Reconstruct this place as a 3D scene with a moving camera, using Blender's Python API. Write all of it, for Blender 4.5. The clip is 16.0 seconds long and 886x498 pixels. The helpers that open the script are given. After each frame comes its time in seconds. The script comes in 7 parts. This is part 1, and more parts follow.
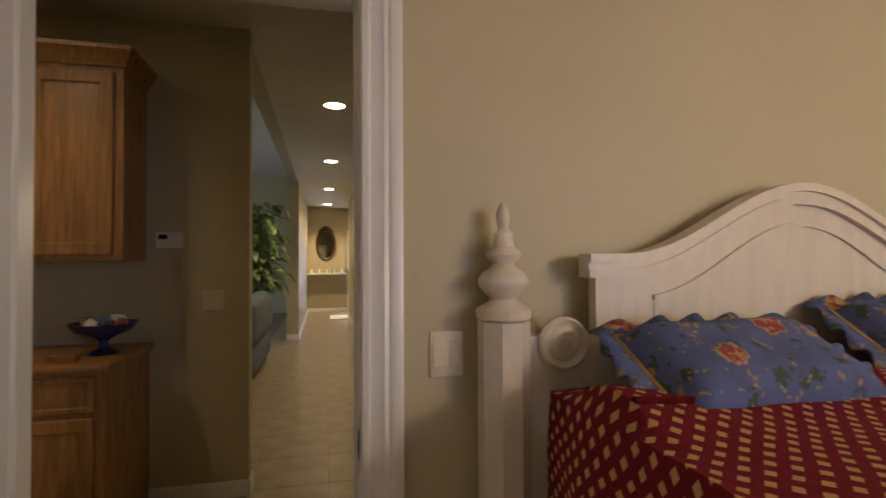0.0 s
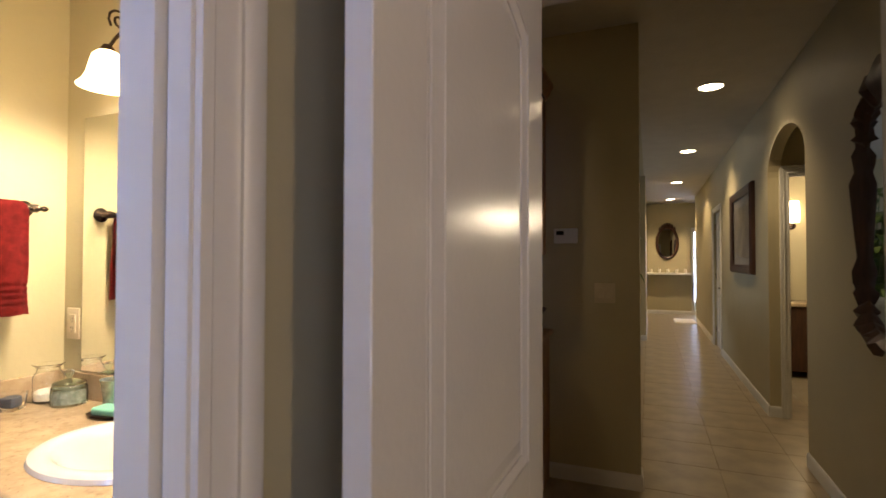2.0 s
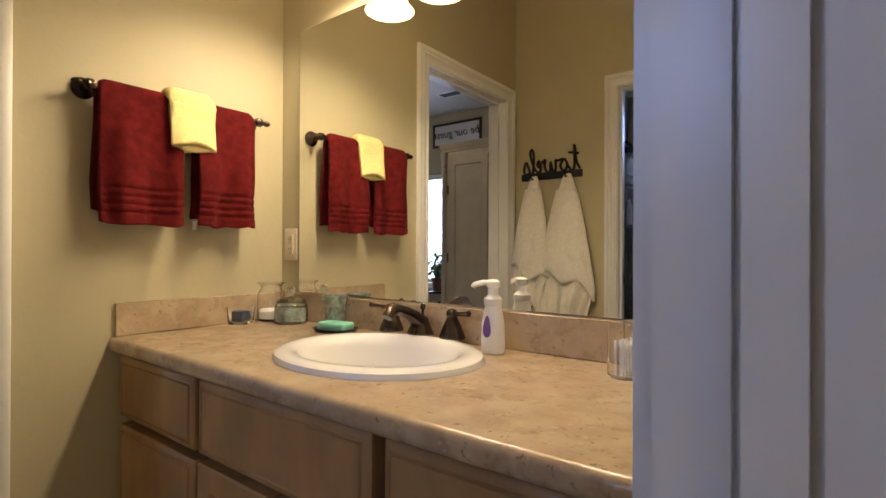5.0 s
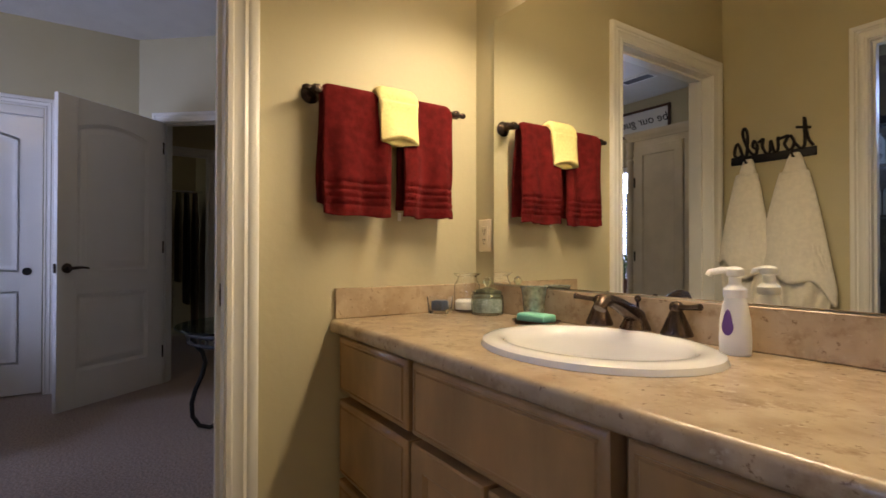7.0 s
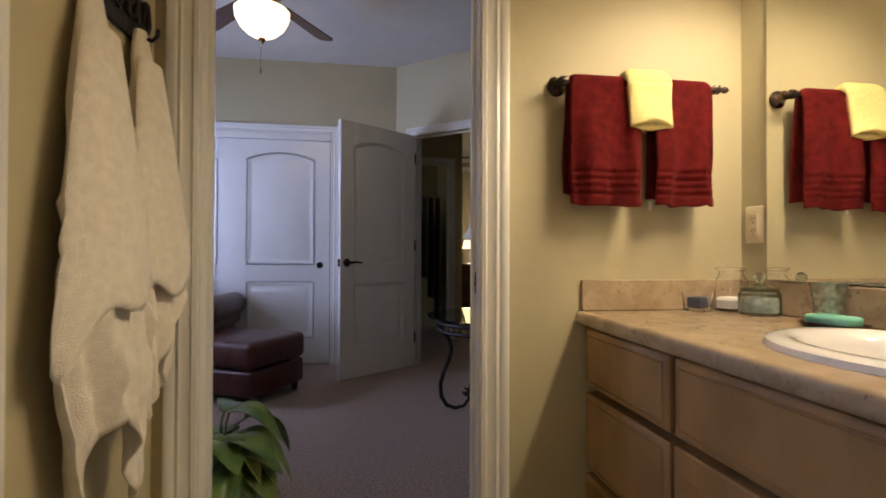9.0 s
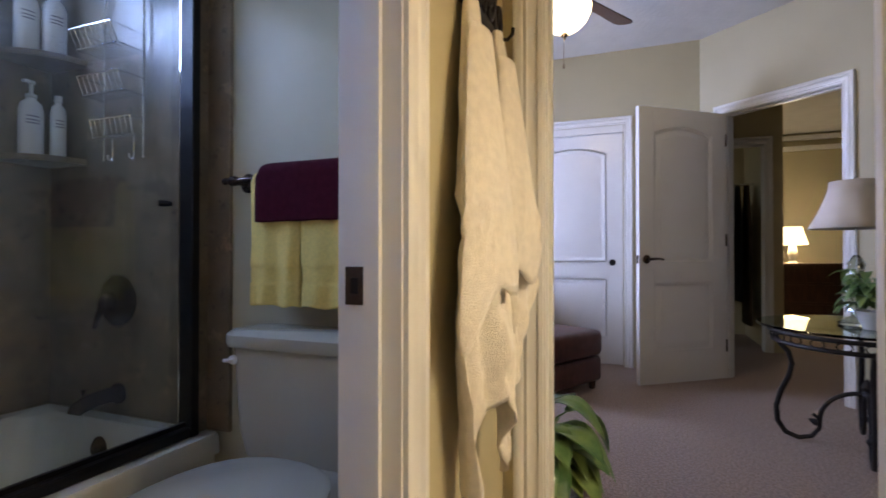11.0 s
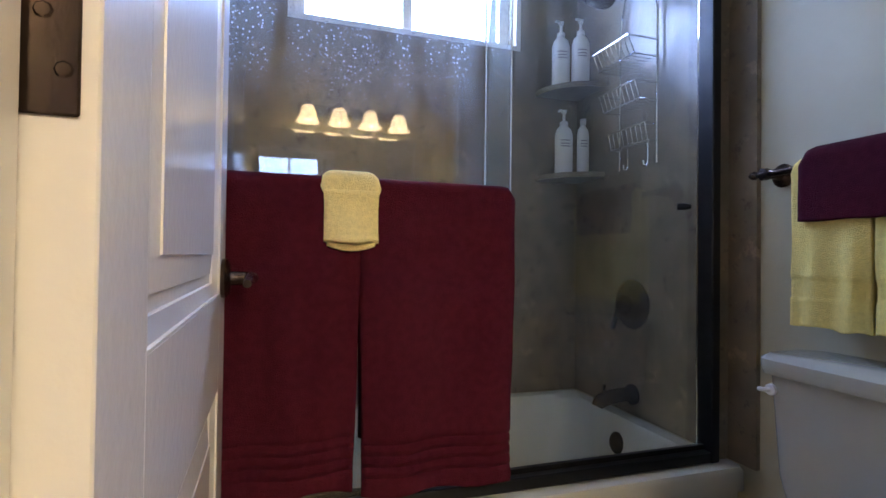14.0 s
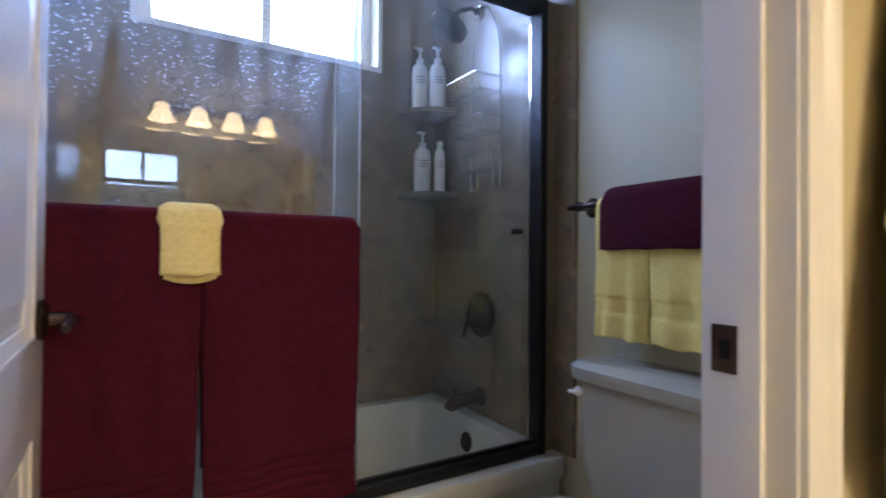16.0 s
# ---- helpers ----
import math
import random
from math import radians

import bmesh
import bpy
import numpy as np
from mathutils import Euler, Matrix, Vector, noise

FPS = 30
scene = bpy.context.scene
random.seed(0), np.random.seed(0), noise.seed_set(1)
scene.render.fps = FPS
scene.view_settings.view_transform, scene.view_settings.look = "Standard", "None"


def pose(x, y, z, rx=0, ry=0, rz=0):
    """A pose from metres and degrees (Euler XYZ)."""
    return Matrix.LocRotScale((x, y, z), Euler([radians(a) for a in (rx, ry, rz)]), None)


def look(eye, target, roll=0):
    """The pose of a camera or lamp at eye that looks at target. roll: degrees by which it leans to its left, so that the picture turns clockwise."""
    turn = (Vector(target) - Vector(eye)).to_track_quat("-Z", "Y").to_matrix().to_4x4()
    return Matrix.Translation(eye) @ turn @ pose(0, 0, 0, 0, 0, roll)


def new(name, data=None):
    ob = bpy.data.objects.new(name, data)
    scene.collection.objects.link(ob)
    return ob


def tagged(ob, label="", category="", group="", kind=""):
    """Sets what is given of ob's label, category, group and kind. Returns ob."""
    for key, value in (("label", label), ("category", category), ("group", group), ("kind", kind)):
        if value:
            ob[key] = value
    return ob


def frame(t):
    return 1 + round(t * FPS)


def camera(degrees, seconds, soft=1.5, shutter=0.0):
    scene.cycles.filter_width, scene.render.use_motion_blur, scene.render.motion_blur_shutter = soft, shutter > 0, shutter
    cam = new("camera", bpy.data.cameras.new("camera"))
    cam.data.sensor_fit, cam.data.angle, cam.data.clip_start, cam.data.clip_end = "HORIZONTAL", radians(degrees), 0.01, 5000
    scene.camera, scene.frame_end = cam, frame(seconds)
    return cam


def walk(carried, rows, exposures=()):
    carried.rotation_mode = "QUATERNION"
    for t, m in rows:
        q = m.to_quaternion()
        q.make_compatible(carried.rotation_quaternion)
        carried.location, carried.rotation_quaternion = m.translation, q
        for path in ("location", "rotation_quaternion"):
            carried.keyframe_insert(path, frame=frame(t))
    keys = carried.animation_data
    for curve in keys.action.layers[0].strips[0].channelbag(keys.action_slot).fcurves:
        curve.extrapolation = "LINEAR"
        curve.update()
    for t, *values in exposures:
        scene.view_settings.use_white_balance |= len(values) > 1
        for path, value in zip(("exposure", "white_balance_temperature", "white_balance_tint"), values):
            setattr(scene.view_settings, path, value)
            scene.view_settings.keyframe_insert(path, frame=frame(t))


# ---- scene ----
cam = camera(82.8, 16.0, shutter=0.25)
PATH = [
    (0, (0.125, 0.148, 1.351), (0.585, 2.093, 1.391), -0.3),
    (0.5, (0.074, 0.139, 1.353), (0.17, 2.136, 1.394), -0.2),
    (1, (-0.006, 0.135, 1.346), (-0.276, 2.117, 1.388), -0.1),
    (1.5, (-0.12, 0.122, 1.345), (-0.705, 2.034, 1.386), 0.1),
    (2, (-0.249, 0.138, 1.321), (-1.007, 1.989, 1.363), 0.1),
    (2.5, (-0.362, 0.163, 1.283), (-1.246, 1.957, 1.32), 0.2),
    (3, (-0.451, 0.207, 1.208), (-1.531, 1.889, 1.253), 0.1),
    (3.5, (-0.536, 0.22, 1.138), (-1.728, 1.825, 1.171), 0.5),
    (3.7, (-0.559, 0.224, 1.119), (-1.762, 1.81, 1.134), 0.4),
    (5.8, (-0.732, 0.235, 1.04), (-1.938, 1.82, 1.045), 0.2),
    (6, (-0.745, 0.251, 1.03), (-1.956, 1.834, 1.042), 0.0),
    (6.5, (-0.784, 0.231, 1.022), (-2.289, 1.544, 1.038), -0.1),
    (7, (-0.797, 0.213, 1.022), (-2.459, 1.325, 1.039), 0.1),
    (7.5, (-0.803, 0.204, 1.024), (-2.561, 1.157, 1.04), 0.0),
    (8, (-0.811, 0.197, 1.022), (-2.655, 0.971, 1.042), 0.1),
    (8.2, (-0.812, 0.193, 1.017), (-2.69, 0.881, 1.039), 0.2),
    (10.3, (-0.84, 0.02, 0.967), (-2.815, -0.297, 0.983), -0.0),
    (10.5, (-0.851, -0.001, 0.967), (-2.809, -0.406, 0.984), 0.1),
    (11, (-0.873, -0.059, 0.96), (-2.738, -0.781, 0.98), 0.0),
    (11.5, (-0.891, -0.096, 0.953), (-2.614, -1.111, 0.975), -0.0),
    (12, (-0.902, -0.136, 0.96), (-2.409, -1.45, 0.983), 0.3),
    (12.5, (-0.904, -0.186, 0.967), (-2.173, -1.732, 0.992), 0.3),
    (13, (-0.894, -0.22, 0.964), (-1.875, -1.963, 0.993), 0.4),
    (13.5, (-0.89, -0.228, 0.961), (-1.635, -2.084, 0.992), 0.6),
    (14, (-0.891, -0.225, 0.963), (-1.505, -2.128, 0.991), 0.7),
    (14.5, (-0.895, -0.215, 0.965), (-1.498, -2.122, 0.995), 0.6),
    (15, (-0.902, -0.203, 0.981), (-1.502, -2.111, 1.012), 0.4),
    (15.5, (-0.91, -0.168, 1.002), (-1.566, -2.057, 1.027), 0.3),
    (16, (-0.93, -0.121, 1.029), (-1.97, -1.829, 1.053), 0.5),
]
walk(cam, [(t, look(eye, target, roll)) for t, eye, target, roll in PATH], [(0, 0.85), (1.5, 0.62), (2.5, 0.55), (3, 0.35), (3.7, 0.0), (6, -0.38), (8.2, -0.35), (10.3, 0.1), (11.5, 0.75), (13, 0.9), (16, 0.87)])

# ---------- world and light ----------
world = bpy.data.worlds.new("sky")
scene.world = world
world.use_nodes = True
wn = world.node_tree
sky = wn.nodes.new("ShaderNodeTexSky")
sky.sky_type, sky.sun_disc = "NISHITA", False
sky.sun_elevation, sky.sun_rotation = radians(42), radians(150)
wn.links.new(sky.outputs[0], wn.nodes["Background"].inputs[0])
wn.nodes["Background"].inputs[1].default_value = 0.12


def lamp(name, kind, m, energy, color, **kw):
    data = bpy.data.lights.new(name, kind)
    data.energy, data.color = energy, color
    for k, v in kw.items():
        if k == "size":
            data.size = v
        elif k == "size_y":
            data.shape, data.size_y = "RECTANGLE", v
        elif k == "radius":
            data.shadow_soft_size = v
        elif k == "spot":
            data.spot_size, data.spot_blend = radians(v), 0.6
    ob = new(name, data)
    ob.matrix_world = m
    return ob


WARM, AMBER = (1.0, 0.82, 0.57), (1.0, 0.74, 0.44)
sun = lamp("sun", "SUN", look((0, 0, 30), (-6, 14, 0)), 2.5, (1.0, 0.95, 0.88))
sun.data.angle = radians(0.5)

# ---------- lamps and daylight ----------
lamp("shower_daylight", "AREA", look((-1.34, -2.26, 2.08), (-0.95, -0.5, 1.35)), 21, (0.35, 0.50, 1.0), size=0.78, size_y=0.45)
lamp("bedroom_daylight", "AREA", look((2.6, -3.2, 1.35), (0.8, 1.0, 1.3)), 20, (0.46, 0.54, 1.0), size=1.6, size_y=1.5)
lamp("room_daylight", "AREA", look((-4.35, -2.62, 1.3), (-4.2, 0.0, 0.1)), 84, (0.50, 0.60, 1.0), size=1.15, size_y=1.35)
lamp("great_daylight", "AREA", look((-6.2, 8.7, 1.3), (0, 8.7, 1.2)), 45, (0.7, 0.8, 1.0), size=5.0, size_y=1.9)
lamp("hall_end_daylight", "AREA", look((1.0, 13.9, 1.2), (0.9, 5, 1.0)), 15, (0.6, 0.7, 1.0), size=0.6, size_y=1.8)
for y in (4.61, 7.17, 9.95, 12.6):
    lamp("hall_downlight", "SPOT", pose(0.215, y, 2.67), 37 if y < 12 else 75, AMBER, radius=0.06, spot=125)
lamp("powder_lamp", "POINT", pose(1.35, 6.3, 1.85), 20, WARM, radius=0.08)
lamp("fan_bulb", "POINT", pose(-3.8, -0.445, 2.24), 4.5, AMBER, radius=0.09)
# warm fill added out of view to brighten the bed and its wall
lamp("bedroom_lamp", "POINT", pose(2.2, -0.9, 1.8), 34, AMBER, radius=0.1)
lamp("far_table_lamp", "POINT", pose(-8.6, 1.82, 1.2), 11, WARM, radius=0.08)
lamp("niche_downlight", "SPOT", pose(-1.35, 2.15, 2.67), 7.5, AMBER, radius=0.06, spot=130)

# ---------- materials ----------


def mat(name, color, rough=0.6, metal=0.0, var=0.08, scale=6.0, bump=0.15, bscale=180.0, spec=0.5, emit=None, sheen=0.0, coat=0.0, color2=None, aniso=None):
    m = bpy.data.materials.new(name)
    m.use_nodes = True
    n, l = m.node_tree.nodes, m.node_tree.links
    b = n["Principled BSDF"]
    b.inputs["Roughness"].default_value, b.inputs["Metallic"].default_value = rough, metal
    b.inputs["Specular IOR Level"].default_value = spec
    b.inputs["Sheen Weight"].default_value, b.inputs["Coat Weight"].default_value = sheen, coat
    co = n.new("ShaderNodeTexCoord")
    mp = n.new("ShaderNodeMapping")
    l.new(co.outputs["Object"], mp.inputs[0])
    if aniso:
        mp.inputs["Scale"].default_value = aniso
    tex = n.new("ShaderNodeTexNoise")
    tex.inputs["Scale"].default_value, tex.inputs["Detail"].default_value = scale, 6
    l.new(mp.outputs[0], tex.inputs["Vector"])
    ramp = n.new("ShaderNodeValToRGB")
    c2 = color2 or tuple(min(1, c * (1 + var)) for c in color)
    c1 = color if color2 else tuple(c * (1 - var) for c in color)
    ramp.color_ramp.elements[0].position, ramp.color_ramp.elements[1].position = 0.35, 0.65
    ramp.color_ramp.elements[0].color, ramp.color_ramp.elements[1].color = (*c1, 1), (*c2, 1)
    l.new(tex.outputs["Fac"], ramp.inputs[0])
    l.new(ramp.outputs[0], b.inputs["Base Color"])
    if bump:
        fine = n.new("ShaderNodeTexNoise")
        fine.inputs["Scale"].default_value, fine.inputs["Detail"].default_value = bscale, 3
        l.new(mp.outputs[0], fine.inputs["Vector"])
        bp = n.new("ShaderNodeBump")
        bp.inputs["Strength"].default_value, bp.inputs["Distance"].default_value = bump, 0.01
        l.new(fine.outputs["Fac"], bp.inputs["Height"])
        l.new(bp.outputs[0], b.inputs["Normal"])
    if emit:
        b.inputs["Emission Color"].default_value, b.inputs["Emission Strength"].default_value = (*emit[0], 1), emit[1]
    return m


def glass_mat(name, tint=(1, 1, 1), rough=0.0, ior=1.45, dirt=0.0, drops=1.0):
    m = bpy.data.materials.new(name)
    m.use_nodes = True
    n, l = m.node_tree.nodes, m.node_tree.links
    n.remove(n["Principled BSDF"])
    gl = n.new("ShaderNodeBsdfGlass")
    gl.inputs["Color"].default_value, gl.inputs["Roughness"].default_value, gl.inputs["IOR"].default_value = (*tint, 1), rough, ior
    last = gl
    if dirt:
        co, mp, no, big, ra, mu, df, m2 = (n.new(k) for k in ("ShaderNodeTexCoord", "ShaderNodeMapping", "ShaderNodeTexNoise", "ShaderNodeTexNoise", "ShaderNodeValToRGB", "ShaderNodeMath", "ShaderNodeBsdfTranslucent", "ShaderNodeMixShader"))
        mp.inputs["Scale"].default_value = (120, 120, 45)
        l.new(co.outputs["Object"], mp.inputs[0]), l.new(mp.outputs[0], no.inputs["Vector"]), l.new(co.outputs["Object"], big.inputs["Vector"])
        no.inputs["Scale"].default_value, no.inputs["Detail"].default_value = 1.0, 3
        big.inputs["Scale"].default_value, big.inputs["Detail"].default_value = 3.0, 3
        ra.color_ramp.elements[0].position, ra.color_ramp.elements[1].position = 0.5, 0.72
        ra.color_ramp.elements[1].color, ra.color_ramp.elements[0].color = (dirt * 2.6, dirt * 2.6, dirt * 2.6, 1), (dirt * 0.25, dirt * 0.25, dirt * 0.25, 1)
        l.new(no.outputs["Fac"], ra.inputs[0])
        mu.operation = "MULTIPLY"
        l.new(ra.outputs[0], mu.inputs[0]), l.new(big.outputs["Fac"], mu.inputs[1])
        l.new(mu.outputs[0], m2.inputs[0]), l.new(gl.outputs[0], m2.inputs[1]), l.new(df.outputs[0], m2.inputs[2])
        # dried drops and soap on the upper part of the pane, with the window's glare painted in as haze
        sep, up, vo, dr, fm, sc, pk, glare_film, m3 = (n.new(k) for k in ("ShaderNodeSeparateXYZ", "ShaderNodeMapRange", "ShaderNodeTexVoronoi", "ShaderNodeValToRGB", "ShaderNodeTexNoise", "ShaderNodeMath", "ShaderNodeMath", "ShaderNodeMath", "ShaderNodeMixShader"))
        l.new(co.outputs["Object"], sep.inputs[0]), l.new(sep.outputs["Z"], up.inputs["Value"])
        up.inputs["From Min"].default_value, up.inputs["From Max"].default_value = 0.80, 1.00
        vo.inputs["Scale"].default_value = 100
        l.new(co.outputs["Object"], vo.inputs["Vector"]), l.new(vo.outputs["Distance"], dr.inputs[0])
        dr.color_ramp.elements[0].position, dr.color_ramp.elements[1].position = 0.16, 0.26
        dr.color_ramp.elements[0].color, dr.color_ramp.elements[1].color = (1.0, 1.0, 1.0, 1), (0.10, 0.10, 0.10, 1)
        run = n.new("ShaderNodeMapping")
        run.inputs["Scale"].default_value = (2.4, 2.4, 0.35)
        fm.inputs["Scale"].default_value, fm.inputs["Detail"].default_value = 8.0, 6
        l.new(co.outputs["Object"], run.inputs[0]), l.new(run.outputs[0], fm.inputs["Vector"])
        sc.operation, sc.use_clamp = "MULTIPLY_ADD", True
        l.new(fm.outputs["Fac"], sc.inputs[0])
        sc.inputs[1].default_value, sc.inputs[2].default_value = 4.0 * drops, -1.30 * drops
        pk.operation = glare_film.operation = "MULTIPLY"
        l.new(sc.outputs[0], pk.inputs[0]), l.new(up.outputs[0], pk.inputs[1])
        l.new(pk.outputs[0], glare_film.inputs[0]), l.new(dr.outputs[0], glare_film.inputs[1])
        l.new(glare_film.outputs[0], m3.inputs[0]), l.new(m2.outputs[0], m3.inputs[1]), l.new(df.outputs[0], m3.inputs[2])
        last = m3
    l.new(last.outputs[0], n["Material Output"].inputs[0])
    return m


def mirror_mat(name):
    m = bpy.data.materials.new(name)
    m.use_nodes = True
    b = m.node_tree.nodes["Principled BSDF"]
    b.inputs["Base Color"].default_value = (0.86, 0.87, 0.85, 1)
    b.inputs["Metallic"].default_value, b.inputs["Roughness"].default_value = 1.0, 0.005
    return m


PAINT = mat("wall_paint", (0.49, 0.437, 0.285), 0.55, var=0.03, scale=2.5, bump=0.07, bscale=45)
CEIL = mat("ceiling_paint", (0.62, 0.60, 0.56), 0.85, var=0.03, bump=0.35, bscale=30)
TRIM = mat("white_trim", (0.74, 0.73, 0.70), 0.32, var=0.02, scale=3, bump=0.03, bscale=60)
DOORW = mat("door_white", (0.74, 0.73, 0.71), 0.20, var=0.02, scale=4, bump=0.05, bscale=90)
CARPET = mat("carpet", (0.40, 0.295, 0.24), 0.95, var=0.36, scale=85, bump=0.9, bscale=420, sheen=0.25)
TILE = mat("floor_tile", (0.32, 0.258, 0.170), 0.28, var=0.18, scale=5, bump=0.05, bscale=25)
GROUT = mat("grout", (0.285, 0.23, 0.152), 0.9)
OAK = mat("honey_oak", (0.40, 0.205, 0.075), 0.38, var=0.22, scale=5, bump=0.06, bscale=60, aniso=(9, 9, 0.9))
MAPLE = mat("maple", (0.33, 0.195, 0.084), 0.36, var=0.20, scale=3, bump=0.04, bscale=60, aniso=(3, 3, 1.2))
COUNTER = mat("beige_stone", (0.47, 0.365, 0.245), 0.21, var=0.0, color2=(0.36, 0.265, 0.17), scale=14, bump=0.02, bscale=120)


def flecks(m, scale, lo, hi, color):
    n, l = m.node_tree.nodes, m.node_tree.links
    b = n["Principled BSDF"]
    base = b.inputs["Base Color"].links[0].from_socket
    co, no, ra, mx = n.new("ShaderNodeTexCoord"), n.new("ShaderNodeTexNoise"), n.new("ShaderNodeValToRGB"), n.new("ShaderNodeMixRGB")
    no.inputs["Scale"].default_value, no.inputs["Detail"].default_value, no.inputs["Roughness"].default_value = scale, 5, 0.65
    l.new(co.outputs["Object"], no.inputs["Vector"]), l.new(no.outputs["Fac"], ra.inputs[0])
    ra.color_ramp.elements[0].position, ra.color_ramp.elements[1].position = lo, hi
    l.new(ra.outputs[0], mx.inputs[0]), l.new(base, mx.inputs[1])
    mx.inputs[2].default_value = (*color, 1)
    l.new(mx.outputs[0], b.inputs["Base Color"])


flecks(COUNTER, 20, 0.54, 0.72, (0.28, 0.19, 0.115))
flecks(COUNTER, 60, 0.61, 0.70, (0.20, 0.13, 0.075))
flecks(COUNTER, 48, 0.60, 0.74, (0.52, 0.42, 0.30))
TILEW = mat("shower_stone", (0.150, 0.114, 0.072), 0.30, color2=(0.220, 0.168, 0.106), scale=9, bump=0.04, bscale=60)
flecks(TILEW, 30, 0.58, 0.70, (0.085, 0.060, 0.040))
flecks(TILEW, 13, 0.60, 0.74, (0.33, 0.25, 0.16))
BONE = mat("bone_porcelain", (0.42, 0.40, 0.33), 0.12, var=0.02, bump=0.0, coat=0.3)
PORC = mat("white_porcelain", (0.72, 0.71, 0.70), 0.10, var=0.01, bump=0.0, coat=0.4)
TUB = mat("tub_acrylic", (0.50, 0.485, 0.41), 0.22, var=0.02, bump=0.0)
BRONZE = mat("dark_bronze", (0.075, 0.052, 0.042), 0.24, metal=0.85, var=0.25, scale=20, bump=0.05)
BLACK = mat("black_frame", (0.012, 0.012, 0.013), 0.35, metal=0.5, bump=0.03)
CHROME = mat("chrome", (0.75, 0.76, 0.78), 0.12, metal=1.0, bump=0.0)
RED = mat("red_towel", (0.140, 0.011, 0.012), 0.95, var=0.24, scale=35, bump=0.9, bscale=420, spec=0.1)
MAROON = mat("maroon_towel", (0.058, 0.0065, 0.0155), 0.95, var=0.12, scale=60, bump=0.45, bscale=420, spec=0.1)
YELLOW = mat("yellow_towel", (0.86, 0.67, 0.21), 0.95, var=0.05, scale=120, bump=0.6, bscale=420, spec=0.1)
CREAM = mat("cream_towel", (0.92, 0.86, 0.75), 0.95, var=0.05, scale=50, bump=0.6, bscale=400, sheen=0.3)
WHITEP = mat("white_plastic", (0.78, 0.77, 0.74), 0.35, var=0.01, bump=0.0)
PALEY = mat("pale_yellow_cloth", (0.92, 0.78, 0.35), 0.95, var=0.06, scale=120, bump=0.6, bscale=420, spec=0.1)
IVORY = mat("ivory_plate", (0.66, 0.58, 0.44), 0.4, var=0.01, bump=0.0)
MIRROR = mirror_mat("mirror_glass")
GLASS = glass_mat("clear_glass")
SHGLASS = glass_mat("shower_glass", tint=(0.96, 0.98, 0.97), ior=1.5, dirt=0.022)
CLEARSH = glass_mat("clean_shower_glass", tint=(0.96, 0.98, 0.97), ior=1.5, dirt=0.012, drops=0.15)
BULB = mat("lit_glass_shade", (0.9, 0.8, 0.62), 0.4, bump=0, emit=((1.0, 0.70, 0.36), 7.0))
CANLIT = mat("lit_can", (1, 1, 1), 0.4, bump=0, emit=((1.0, 0.78, 0.50), 14.0))
BEDWOOD = mat("cream_bed_wood", (0.66, 0.60, 0.50), 0.35, var=0.05, scale=5, bump=0.05, bscale=40, aniso=(6, 6, 1))
LEATHER = mat("brown_leather", (0.075, 0.022, 0.018), 0.33, var=0.35, scale=14, bump=0.25, bscale=160)
LEAF = mat("leaf_green", (0.05, 0.13, 0.035), 0.35, var=0.0, color2=(0.24, 0.34, 0.10), scale=7, bump=0.1, bscale=50)
TERRA = mat("clay_pot", (0.25, 0.13, 0.08), 0.7)
IRON = mat("wrought_iron", (0.022, 0.02, 0.022), 0.45, metal=0.6, bump=0.2, bscale=90)
SHADE = mat("linen_shade", (0.62, 0.57, 0.50), 0.8, var=0.04, bump=0.3, bscale=300)
DARKWOOD = mat("dark_wood", (0.06, 0.025, 0.014), 0.4, var=0.3, scale=6, bump=0.08, aniso=(8, 8, 1))

# ---------- mesh helpers ----------


def box(bm, x0, x1, y0, y1, z0, z1, bevel=0.0, seg=2):
    r = bmesh.ops.create_cube(bm, size=1)
    vs = r["verts"]
    for v in vs:
        v.co = Vector((x0 + (v.co.x + 0.5) * (x1 - x0), y0 + (v.co.y + 0.5) * (y1 - y0), z0 + (v.co.z + 0.5) * (z1 - z0)))
    if bevel:
        es = list({e for v in vs for e in v.link_edges})
        bmesh.ops.bevel(bm, geom=es, offset=bevel, segments=seg, affect="EDGES", profile=0.5)
    return bm


def loft(bm, loops, closed=True, cap0=True, cap1=True):
    rows = [[bm.verts.new(p) for p in lp] for lp in loops]
    n = len(rows[0])
    for a, b in zip(rows, rows[1:]):
        for i in range(n if closed else n - 1):
            j = (i + 1) % n
            bm.faces.new((a[i], a[j], b[j], b[i]))
    if closed and cap0:
        bm.faces.new(list(reversed(rows[0])))
    if closed and cap1:
        bm.faces.new(rows[-1])
    return bm


def ring(cx, cy, z, rx, ry=None, n=24, a0=0.0):
    ry = rx if ry is None else ry
    return [Vector((cx + rx * math.cos(a0 + 2 * math.pi * i / n), cy + ry * math.sin(a0 + 2 * math.pi * i / n), z)) for i in range(n)]


def lathe(bm, prof, cx=0, cy=0, n=24, m=None, cap=True, sy=1.0):
    loops = [ring(cx, cy, z, r, r * sy, n) for r, z in prof]
    if m is not None:
        loops = [[m @ p for p in lp] for lp in loops]
    return loft(bm, loops, True, cap, cap)


